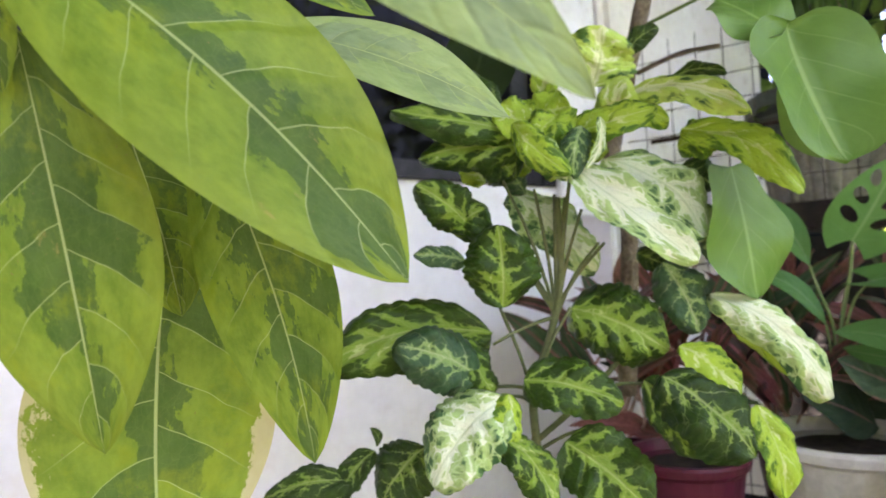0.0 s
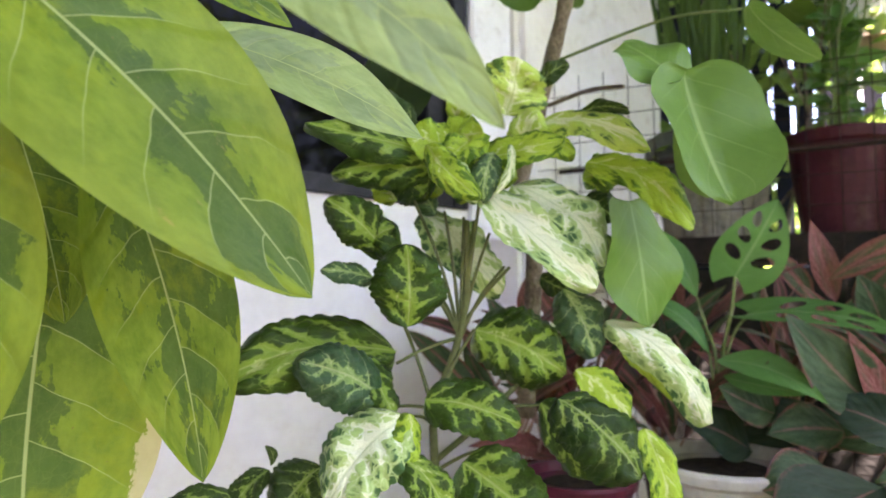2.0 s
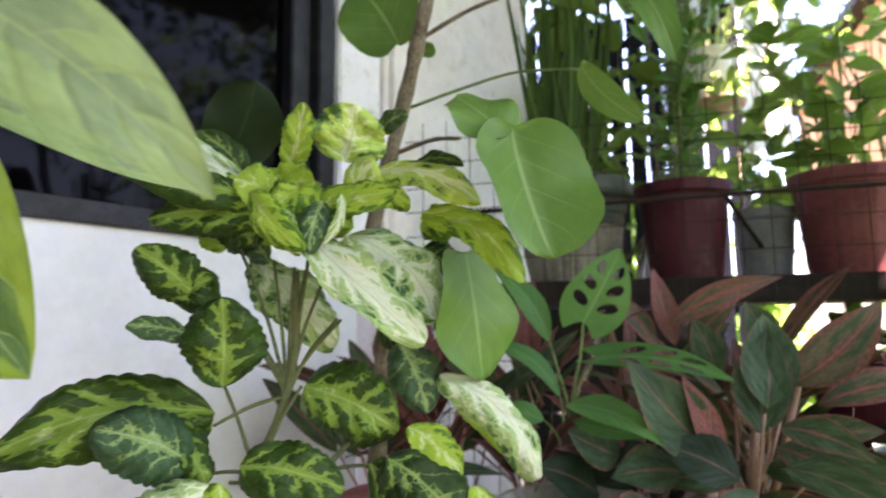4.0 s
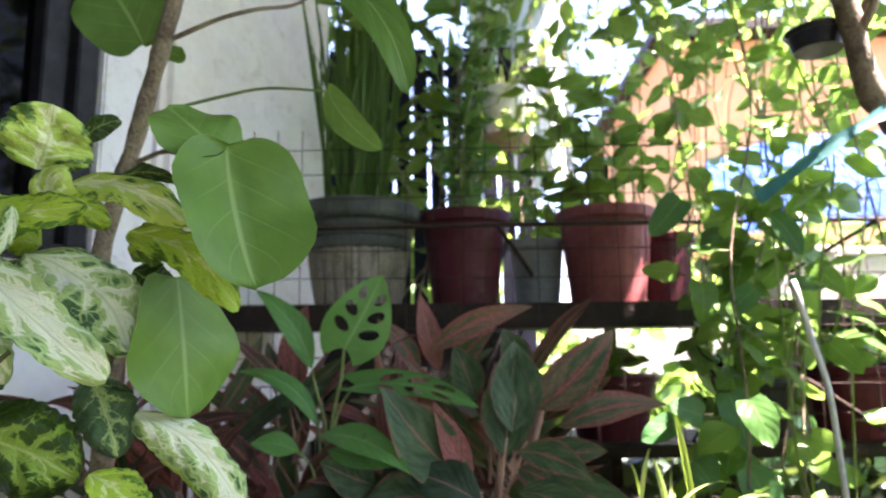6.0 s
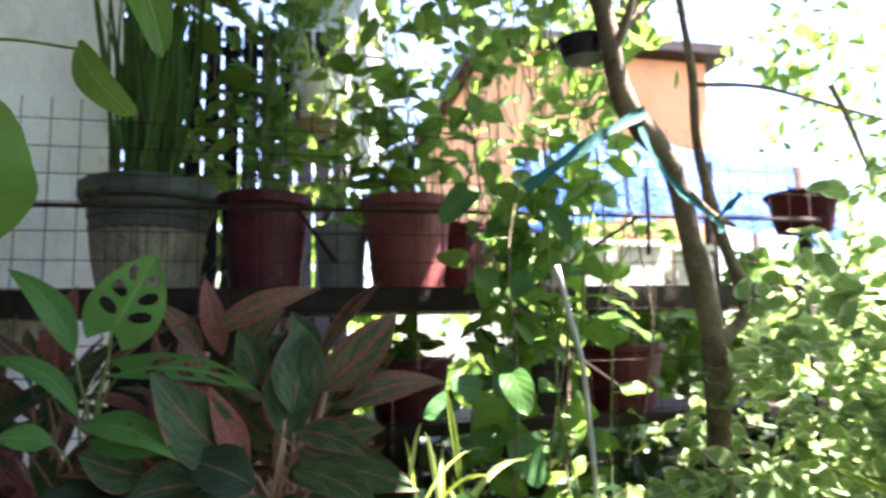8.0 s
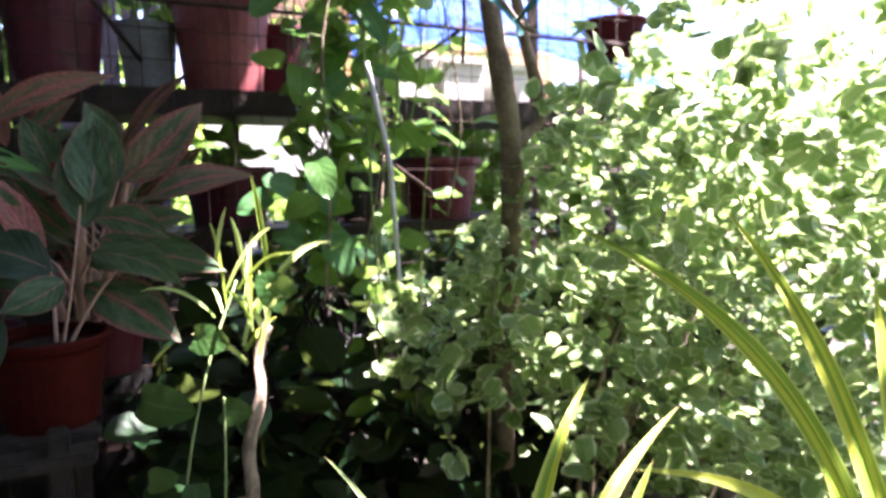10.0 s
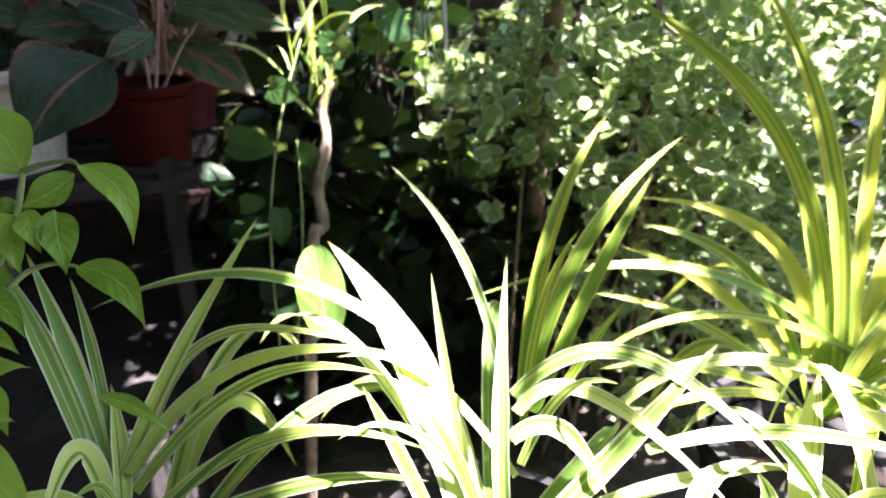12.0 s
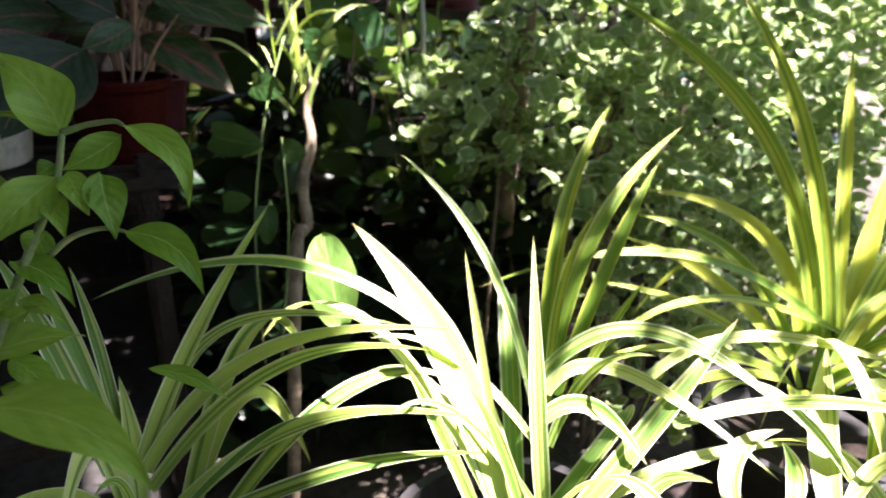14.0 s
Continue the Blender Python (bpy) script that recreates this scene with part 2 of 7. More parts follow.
def aglaonema_material(name, pink, dark=(0.012, 0.036, 0.016), green=(0.036, 0.078, 0.034)):
    """Olive leaf with a pink rib and margin; the flush comes in from both, the more the higher pink is."""
    n = Nodes(name)
    u, v = n.uv()
    luck = n.math("MULTIPLY", n.chance(), 30.0)
    off = n.math("ABSOLUTE", n.math("SUBTRACT", n.math("MULTIPLY", u, 2.0), 1.0))
    run = n.math("SUBTRACT", n.math("MULTIPLY", v, 7.0), n.math("MULTIPLY", off, 2.6))
    cloud = n.noise(n.xyz(n.math("MULTIPLY", run, 0.3), n.math("MULTIPLY", off, 1.3), luck), 2.2, 5.0, 0.62)
    speck = n.noise(n.xyz(u, v, luck), 26.0, 4.0, 0.7)
    frac = n.math("ABSOLUTE", n.math("SUBTRACT", n.math("FRACT", run), 0.5))
    rim = n.math("MAXIMUM", n.math("POWER", off, 5.0), n.step(off, 0.30, 0.0, 0.0, 0.62))
    val = n.math("ADD", n.math("MULTIPLY", rim, 0.52), n.math("MULTIPLY", cloud, 0.85))
    val = n.math("ADD", val, n.math("MULTIPLY", n.math("SUBTRACT", speck, 0.5), 0.30))
    val = n.math("ADD", val, n.math("MULTIPLY", n.math("SUBTRACT", n.chance(), 0.5), 0.25))
    color = n.mix(n.step(n.math("ADD", n.math("MULTIPLY", cloud, 0.7), n.math("MULTIPLY", speck, 0.3)), 0.36, 0.66), dark, green)
    color = n.mix(n.step(val, 0.80 - pink, 1.20 - pink, 0.0, 0.88), color, n.mix(n.step(speck, 0.35, 0.65), (0.15, 0.028, 0.036), (0.31, 0.10, 0.095)))
    color = n.mix(n.math("MULTIPLY", n.step(frac, 0.40, 0.5), 0.06), color, (0.30, 0.15, 0.11))
    color = n.mix(n.step(off, 0.055, 0.02, 0.0, 0.45), color, (0.36, 0.17, 0.15))
    return n.done(color, 0.44, normal=n.bump(n.math("ADD", n.math("MULTIPLY", frac, -1.0), cloud), 0.4, 0.003), glow=0.18, spec=0.16)


def strap_material(name, green, stripe, pale):
    n = Nodes(name)
    u, v = n.uv()
    off = n.math("ABSOLUTE", n.math("SUBTRACT", n.math("MULTIPLY", u, 2.0), 1.0))
    luck = n.math("MULTIPLY", n.chance(), 20.0)
    lines = n.noise(n.xyz(n.math("MULTIPLY", u, 2.6), n.math("MULTIPLY", v, 0.22), luck), 1.5, 2.0, 0.5)
    thin = n.noise(n.xyz(n.math("MULTIPLY", u, 9.0), n.math("MULTIPLY", v, 0.2), luck), 1.6, 3.0, 0.6)
    fine = n.noise(n.xyz(n.math("MULTIPLY", u, 40.0), n.math("MULTIPLY", v, 0.6), luck), 1.0, 2.0)
    band = n.math("ADD", lines, n.math("MULTIPLY", n.math("SUBTRACT", thin, 0.5), 0.22))
    band = n.math("ADD", band, n.math("MULTIPLY", n.math("SUBTRACT", n.chance(), 0.5), 0.2))
    color = n.mix(n.step(band, 0.43, 0.54), green, stripe)
    color = n.mix(n.math("MULTIPLY", n.step(fine, 0.5, 0.75), 0.22), color, pale)
    color = n.mix(n.step(n.math("ADD", off, n.math("MULTIPLY", thin, 0.2)), 0.88, 0.97, 0.0, 0.75), color, pale)
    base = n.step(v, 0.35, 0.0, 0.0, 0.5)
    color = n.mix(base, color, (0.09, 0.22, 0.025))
    spots = n.noise(n.xyz(u, n.math("MULTIPLY", v, 14.0), luck), 4.0, 4.0)
    color = n.mix(n.step(spots, 0.66, 0.8, 0.0, 0.5), color, (0.20, 0.17, 0.05))
    color = n.mix(n.step(n.math("ADD", v, n.math("MULTIPLY", spots, 0.1)), 1.0, 1.04, 0.0, 0.8), color, (0.22, 0.15, 0.06))
    return n.done(color, n.step(fine, 0.3, 0.7, 0.26, 0.42), normal=n.bump(n.math("ADD", fine, thin), 0.35, 0.0015), glow=0.34, spec=0.3)


def rough_material(name, a, b, scale, rough=0.8, metal=0.0, bump=0.4, dirt=None, distance=0.004, spec=0.2):
    n = Nodes(name)
    p = n.ground()
    big, small = n.noise(p, scale, 5.0, 0.6), n.noise(p, scale * 9, 3.0, 0.6)
    color = n.mix(n.step(n.math("ADD", n.math("MULTIPLY", big, 0.65), n.math("MULTIPLY", small, 0.35)), 0.3, 0.7), a, b)
    if dirt:
        color = n.mix(n.step(n.noise(p, scale * 2.3, 6.0, 0.7), 0.52, 0.72, 0.0, 0.8), color, dirt)
    return n.done(color, rough, metal, n.bump(n.math("ADD", big, small), bump, distance), spec=spec)


BIG = ("big", big_leaf_material("yellow-green variegated leaf", 1.98))
BIG_SPOT = ("big", big_leaf_material("finely mottled variegated leaf", 1.75, 2.6))
# Gloss of the upper leaves is laid into the colour as a pale wash.
BIG_SHEEN = ("big", big_leaf_material("leaf with a pale grey-green sheen in its colour", 1.98, 1.1, 0.48))
BIG_OLD = ("big", big_leaf_material("variegated leaf with a dried margin", 1.42))
ARALIA = ("scallop", aralia_material("dark cream-veined leaf", (0.010, 0.034, 0.005), (0.034, 0.088, 0.010), (0.155, 0.255, 0.030), (0.46, 0.53, 0.20), 0.20, 0.66, 0.7))
ARALIA_DARK = ("scallop", aralia_material("dark green leaf with few pale veins", (0.011, 0.034, 0.008), (0.028, 0.070, 0.013), (0.14, 0.23, 0.033), (0.46, 0.54, 0.22), 0.52, 0.92))
ARALIA_DULL = ("scallop", aralia_material("grey-green leaf with pale veins", (0.030, 0.080, 0.038), (0.065, 0.14, 0.062), (0.19, 0.30, 0.09), (0.58, 0.64, 0.34), 0.32, 0.70))
ARALIA_PALE = ("scallop", aralia_material("pale cream-splashed leaf", (0.026, 0.090, 0.036), (0.075, 0.18, 0.07), (0.32, 0.45, 0.16), (0.80, 0.83, 0.62), -0.22, 0.14))
ARALIA_MIX = ("scallop", aralia_material("lime and cream blotched leaf", (0.035, 0.11, 0.030), (0.08, 0.18, 0.045), (0.42, 0.56, 0.10), (0.80, 0.84, 0.48), -0.14, 0.34, 0.4))
ARALIA_LIME = ("scallop", aralia_material("lime-green splashed leaf", (0.045, 0.125, 0.012), (0.10, 0.21, 0.020), (0.28, 0.41, 0.035), (0.64, 0.70, 0.32), -0.14, 0.50, 0.5))
ROUND = ("round", plain_leaf_material("round mid-green leaf", (0.058, 0.142, 0.024), (0.145, 0.268, 0.052), (0.25, 0.37, 0.12), 4.5, 0.38, 0.26))
MONST = ("holes", plain_leaf_material("perforated green leaf", (0.048, 0.17, 0.042), (0.125, 0.30, 0.082), (0.24, 0.38, 0.16), 7.0, 0.35, 0.28))
AGLAO = ("lance", aglaonema_material("dark green leaf with red rim", 0.22, (0.022, 0.054, 0.024), (0.072, 0.126, 0.062)))
AGLAO_PINK = ("lance", aglaonema_material("reddish pink leaf", 0.56, (0.040, 0.070, 0.038), (0.115, 0.145, 0.085)))
AGLAO_GREY = ("lance", aglaonema_material("silvery grey-green leaf with a pink rib", 0.0, (0.011, 0.028, 0.016), (0.032, 0.058, 0.036)))
RED_SPEAR = ("lance", aglaonema_material("dull wine-red spear leaf", 0.52, (0.030, 0.018, 0.015), (0.055, 0.048, 0.028)))
STRIPE = ("strap", strap_material("striped strap leaf", (0.050, 0.16, 0.016), (0.36, 0.48, 0.080), (0.70, 0.76, 0.46)))
# Cream striped leaf, paler still so strong sun is part of its colour.
STRIPE_CREAM_LIT = ("strap", strap_material("cream striped strap leaf lightened for sun", (0.10, 0.23, 0.028), (0.50, 0.58, 0.15), (0.70, 0.74, 0.48)))
STRIPE_LIME = ("strap", strap_material("lime striped strap leaf", (0.13, 0.26, 0.022), (0.40, 0.46, 0.040), (0.50, 0.55, 0.12)))
MONST_PLAIN = ("lance", MONST[1])
TWIG_LEAF = ("curl", plain_leaf_material("pointed olive-green leaf", (0.085, 0.20, 0.016), (0.205, 0.365, 0.042), (0.28, 0.43, 0.10), 6.0, 0.33, 0.28))
GLOSS = ("lance", plain_leaf_material("glossy dark green leaf", (0.05, 0.16, 0.03), (0.12, 0.27, 0.06), (0.20, 0.34, 0.10), 8.0, 0.28, 0.22))
VINE = ("heart", plain_leaf_material("light green vine leaf", (0.045, 0.145, 0.022), (0.16, 0.29, 0.045), (0.22, 0.34, 0.09), 5.0, 0.30, 0.48))
# Copy of the vine leaf with the low corner's shade mixed into its greens.
SHADE_VINE = ("heart", plain_leaf_material("vine leaf with shade in its colour", (0.016, 0.058, 0.014), (0.05, 0.12, 0.028), (0.09, 0.17, 0.05), 5.0, 0.34, 0.34))
VINE_POINT = ("lance", VINE[1])
VINE_BLUE = ("heart", plain_leaf_material("bluish green vine leaf", (0.035, 0.125, 0.040), (0.10, 0.24, 0.085), (0.18, 0.32, 0.12), 5.0, 0.28, 0.36))
BLADE = ("blade", plain_leaf_material("green reed blade", (0.018, 0.060, 0.010), (0.065, 0.14, 0.022), (0.12, 0.22, 0.06), 1.0, 0.4, 0.3))
SHRUB = plain_leaf_material("small pale-edged leaf", (0.095, 0.185, 0.062), (0.22, 0.315, 0.13), (0.26, 0.34, 0.16), 3.0, 0.5, 0.5, True, (0.46, 0.52, 0.31))
FAR = plain_leaf_material("distant garden leaf", (0.038, 0.105, 0.016), (0.15, 0.26, 0.048), (0.18, 0.29, 0.07), 3.0, 0.36, 0.48, True)
STEM_DARK = rough_material("dark green stem", (0.06, 0.085, 0.03), (0.15, 0.16, 0.065), 30, 0.6, bump=0.3)
PINK_STEM = rough_material("pale pinkish stem", (0.26, 0.15, 0.11), (0.44, 0.28, 0.21), 30, 0.5, bump=0.3)
STEM = rough_material("green stem", (0.10, 0.18, 0.05), (0.22, 0.26, 0.10), 30, 0.55, bump=0.3)
BARK = rough_material("brown grey bark", (0.13, 0.095, 0.06), (0.36, 0.29, 0.20), 40, 0.85, bump=0.9)
YOUNG_BARK = rough_material("young grey-brown bark", (0.085, 0.064, 0.040), (0.30, 0.25, 0.17), 24, 0.85, bump=1.0, dirt=(0.10, 0.115, 0.045), distance=0.006)
TRUNK = rough_material("grey tan tree bark", (0.07, 0.052, 0.036), (0.24, 0.19, 0.13), 22, 0.85, bump=0.9)
RIBBON = rough_material("teal plastic ribbon", (0.008, 0.075, 0.070), (0.018, 0.12, 0.11), 40, 0.7, bump=0.3)
ROPE = rough_material("grey string", (0.38, 0.38, 0.36), (0.62, 0.62, 0.60), 60, 0.9)
PLASTER = rough_material("white painted plaster", (0.68, 0.67, 0.66), (0.79, 0.785, 0.78), 5, 0.75, bump=0.15, dirt=(0.66, 0.63, 0.60), distance=0.002)
COLUMN = rough_material("cream painted concrete", (0.72, 0.69, 0.65), (0.84, 0.82, 0.79), 8, 0.8, bump=0.4, dirt=(0.60, 0.54, 0.48), distance=0.003)
TRIM = rough_material("white window trim", (0.76, 0.76, 0.77), (0.86, 0.86, 0.88), 14, 0.5, bump=0.15, dirt=(0.52, 0.48, 0.46))
BLACK = rough_material("black aluminium", (0.010, 0.010, 0.012), (0.03, 0.03, 0.034), 30, 0.38, 0.3, 0.1)
IRON = rough_material("blue-black painted iron", (0.004, 0.005, 0.010), (0.012, 0.014, 0.024), 30, 0.7, bump=0.1, spec=0.12)
RUST = rough_material("rusty iron wire", (0.016, 0.012, 0.010), (0.050, 0.030, 0.020), 60, 0.85)
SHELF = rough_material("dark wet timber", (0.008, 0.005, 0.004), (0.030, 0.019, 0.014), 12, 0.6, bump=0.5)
TERRA = rough_material("dull red plastic", (0.050, 0.0070, 0.013), (0.085, 0.015, 0.022), 9, 0.45, bump=0.12, dirt=(0.09, 0.04, 0.035), spec=0.2)
# Lighter copy of the red plastic; the pink paints the sun on this pot.
TERRA_SUNLIT = rough_material("red plastic turned pinkish by painted sun", (0.13, 0.030, 0.032), (0.24, 0.075, 0.070), 9, 0.5, bump=0.12, dirt=(0.16, 0.06, 0.05), spec=0.2)
CRIMSON = rough_material("dark crimson plastic", (0.050, 0.006, 0.013), (0.092, 0.013, 0.026), 9, 0.4, bump=0.1, dirt=(0.05, 0.02, 0.018), spec=0.2)
# Crimson lowered far down so the bucket looks shaded by the tree.
CRIMSON_SHADED = rough_material("crimson plastic with shade in its colour", (0.022, 0.0022, 0.003), (0.04, 0.004, 0.006), 9, 0.8, bump=0.1, spec=0.1)
POT_BODY = rough_material("grey tan fluted stone", (0.15, 0.135, 0.105), (0.31, 0.28, 0.22), 12, 0.75, bump=0.4, dirt=(0.07, 0.07, 0.05))
CLAY = rough_material("dark red clay", (0.028, 0.0032, 0.0022), (0.044, 0.0060, 0.0036), 14, 0.75, bump=0.2, dirt=(0.020, 0.0045, 0.003), spec=0.05)
WHITE_POT = rough_material("weathered white pot", (0.42, 0.40, 0.34), (0.66, 0.64, 0.57), 10, 0.6, bump=0.2, dirt=(0.26, 0.23, 0.17))
LIGHT_POT = rough_material("clean white plastic", (0.66, 0.66, 0.65), (0.80, 0.80, 0.79), 9, 0.45, bump=0.1, dirt=(0.50, 0.48, 0.44))
GREY_POT = rough_material("grey green plastic", (0.15, 0.165, 0.15), (0.26, 0.28, 0.26), 10, 0.55, bump=0.15, dirt=(0.15, 0.15, 0.12))
SOIL = rough_material("dark potting soil", (0.015, 0.011, 0.008), (0.06, 0.045, 0.03), 60, 0.95, bump=1.0, distance=0.01)
EARTH = rough_material("garden ground", (0.030, 0.025, 0.020), (0.095, 0.082, 0.064), 3, 0.95, bump=0.8, dirt=(0.035, 0.045, 0.02), distance=0.02)
ORANGE = rough_material("orange house paint", (0.62, 0.29, 0.13), (0.72, 0.36, 0.18), 2, 0.8, bump=0.1, dirt=(0.55, 0.30, 0.18))
TARP = rough_material("blue plastic tarpaulin", (0.012, 0.045, 0.24), (0.035, 0.095, 0.36), 4, 0.7, bump=0.5, dirt=(0.14, 0.26, 0.50), distance=0.03, spec=0.06)
CRATE = rough_material("dusty cream box", (0.52, 0.50, 0.44), (0.68, 0.66, 0.60), 8, 0.7, bump=0.2, dirt=(0.4, 0.36, 0.3))


# White chosen so the gaps between the shelves look glaringly lit.
GAP_WHITE = rough_material("concrete whitened to the glare of sunlit gaps", (0.58, 0.57, 0.54), (0.80, 0.79, 0.76), 4, 0.85, bump=0.4, dirt=(0.36, 0.35, 0.30))


def glass_material():
    n = Nodes("dark window glass")
    return n.done((0.0015, 0.0013, 0.0015), 0.06, spec=0.05)


GLASS = glass_material()
# Concrete coloured nearly black, so the deep shade is in the material.
SHADED_STONE = rough_material("mossy concrete with shade in its colour", (0.014, 0.014, 0.012), (0.045, 0.043, 0.038), 6, 0.9, bump=0.6, dirt=(0.014, 0.022, 0.010))
DARKPOT = rough_material("near-black plastic", (0.012, 0.012, 0.012), (0.03, 0.03, 0.028), 10, 0.5, bump=0.2)
# Leaf green taken down to near-black to stand for the shade under the rack.
SHADED_UNDER = plain_leaf_material("undergrowth leaf with shade in its colour", (0.004, 0.015, 0.006), (0.013, 0.036, 0.012), (0.02, 0.045, 0.016), 3.0, 0.35, 0.2, True)
STONE_POT = rough_material("weathered grey-green stone", (0.042, 0.052, 0.042), (0.095, 0.108, 0.088), 10, 0.7, bump=0.25, dirt=(0.06, 0.07, 0.055), spec=0.2)
OLD_WOOD = rough_material("old dark timber", (0.010, 0.008, 0.007), (0.032, 0.026, 0.020), 18, 0.9, bump=0.6)
CLOTH = rough_material("pale blue-white cloth", (0.55, 0.62, 0.72), (0.74, 0.78, 0.83), 5, 0.85, bump=0.2, dirt=(0.45, 0.54, 0.68))
# Same round leaf, its colour lowered to paint the shade by the window.
SHADED_ROUND = ("round", plain_leaf_material("round leaf with shade in its colour", (0.004, 0.015, 0.004), (0.010, 0.030, 0.008), (0.022, 0.045, 0.016), 4.5, 0.5, 0.15))


# ---- builders ----
def thing(name, at, label, category, group="", kind=""):
    ob = new(name)
    ob.empty_display_size = 0.05
    ob.location = at
    return tagged(ob, label, category, group, kind)


def under(ob, parent):
    ob.parent = parent
    ob.matrix_parent_inverse = Matrix.Translation(-Vector(parent.location))
    return ob


def mesh_object(name, verts, faces, mat, parent=None, label="", uvs=None, smooth=True, matrix=None, kind=""):
    me = bpy.data.meshes.new(name)
    me.from_pydata([tuple(v) for v in verts], [], [tuple(f) for f in faces])
    me.materials.append(mat)
    if uvs is not None:
        layer = me.uv_layers.new(name="UVMap")
        idx = np.empty(len(me.loops), dtype=np.int32)
        me.loops.foreach_get("vertex_index", idx)
        layer.data.foreach_set("uv", np.asarray(uvs, dtype=np.float32)[idx].ravel())
    if smooth:
        me.polygons.foreach_set("use_smooth", [True] * len(me.polygons))
    ob = new(name, me)
    if parent is not None:
        under(ob, parent)
    if matrix is not None:
        ob.matrix_basis = matrix
    if label or kind:
        tagged(ob, label, kind=kind)
    return ob


def part(name, bm, mat, parent=None, label=""):
    """Links a bmesh as one mesh object under a thing or a part."""
    me = bpy.data.meshes.new(name)
    bm.to_mesh(me)
    bm.free()
    me.materials.append(mat)
    ob = new(name, me)
    if parent is not None:
        under(ob, parent)
    if label:
        tagged(ob, label)
    return ob


def smooth_path(points, steps=5):
    pts = [Vector(p) for p in points]
    pts = [pts[0] * 2 - pts[1], *pts, pts[-1] * 2 - pts[-2]]
    out = []
    for a, b, c, d in zip(pts, pts[1:], pts[2:], pts[3:]):
        for k in range(steps):
            t = k / steps
            out.append(0.5 * (2 * b + (c - a) * t + (2 * a - 5 * b + 4 * c - d) * t * t + (3 * b - a - 3 * c + d) * t**3))
    return out + [pts[-2]]


def tube_data(points, r0, r1, sides=7, steps=4, knots=0.0):
    line = smooth_path(points, steps) if len(points) > 2 else [Vector(p) for p in points]
    verts, faces = [], []
    ref = Vector((0.31, 0.83, 0.46))
    for k, p in enumerate(line):
        way = (line[min(k + 1, len(line) - 1)] - line[max(k - 1, 0)]).normalized()
        x = way.cross(ref).normalized()
        y = way.cross(x)
        r = r0 + (r1 - r0) * k / (len(line) - 1)
        if knots:
            r *= 1 + knots * noise.noise(p * 60)
        verts += [p + (x * math.cos(a) + y * math.sin(a)) * r for a in (2 * math.pi * s / sides for s in range(sides))]
    for k in range(len(line) - 1):
        for s in range(sides):
            a, b = k * sides + s, k * sides + (s + 1) % sides
            faces.append((a, b, b + sides, a + sides))
    faces.append(tuple(range(sides))[::-1])
    faces.append(tuple(range(len(verts) - sides, len(verts))))
    return verts, faces


def tube(name, points, r0, r1, mat, parent, label="", sides=8):
    v, f = tube_data(points, r0, r1, sides, 5, 0.25 if mat in (BARK, TRUNK, YOUNG_BARK) else 0.0)
    return mesh_object(name, v, f, mat, parent, label)


def strip(name, points, width, mat, parent, label=""):
    """A flat, slightly twisted ribbon along a smooth line."""
    line = smooth_path(points, 8)
    verts, faces = [], []
    for k, p in enumerate(line):
        way = (line[min(k + 1, len(line) - 1)] - line[max(k - 1, 0)]).normalized()
        x = way.cross(Vector((0.2, -0.9, 0.1 + 0.3 * math.sin(k * 0.35)))).normalized()
        w = width * (0.42 + 0.10 * math.sin(k * 0.9))
        for u in (-1, -0.3, 0.3, 1):
            verts.append(p + x * (u * w) + way.cross(x) * (0.25 * w * (1 - u * u)))
    for k in range(len(line) - 1):
        for i in range(3):
            a = k * 4 + i
            faces.append((a, a + 1, a + 5, a + 4))
    return mesh_object(name, verts, faces, mat, parent, label)


def outline(kind, v):
    """Half width of a blade, 0 to 1, at v along its length."""
    if kind == "big":
        return max(0.0, math.sin(math.pi * v**0.95)) ** 0.74 * (1 - 0.12 * v**6)
    if kind == "scallop":
        return max(0.0, math.sin(math.pi * v**0.88)) ** 0.46 * (0.93 + 0.07 * abs(math.sin(v * 31)) + 0.025 * math.sin(v * 17 + 1))
    if kind == "round":
        return max(0.0, math.sin(math.pi * v ** 0.98)) ** 0.46 * (0.985 + 0.015 * abs(math.sin(v * 26)))
    if kind == "heart":
        return max(0.0, math.sin(math.pi * v ** 0.66)) ** 0.58
    if kind == "holes":
        return max(0.0, math.sin(math.pi * (0.06 + 0.94 * v) ** 0.72)) ** 0.8
    if kind == "blade":
        return min(1.0, v * 6 + 0.3) * (1 - v) ** 0.6
    if kind == "curl":
        return max(0.0, math.sin(math.pi * v**0.74)) ** 0.95 * (1 - 0.35 * v**3)
    return max(0.0, math.sin(math.pi * v**0.82)) ** 0.92


def hole_at(u, v):
    """How far (u, v) lies from the middle of the nearest hole, 1 on its rim, with that middle."""
    best = (9.0, 0.0)
    for hv in (0.30, 0.52, 0.73):
        du = abs(u) - 0.45
        e = math.sqrt(du * du / 0.075 + (v - hv - 0.20 * du) ** 2 / 0.0046)
        best = min(best, (e, hv))
    return best


def hole_edge(u, v, nu, nv):
    """Moves a grid corner that borders a hole onto the hole's smooth rim."""
    e, hv = hole_at(u, v)
    around = [hole_at(u + a / nu, v + b / (2 * nv))[0] < 1 for a in (-1, 1) for b in (-1, 1)]
    if e < 0.2 or all(around) or not any(around):
        return e, u, v
    du = abs(u) - 0.45
    dv = v - hv - 0.20 * du
    du, dv = du / e, dv / e
    return 1.0, math.copysign(0.45 + du, u), hv + 0.20 * du + dv


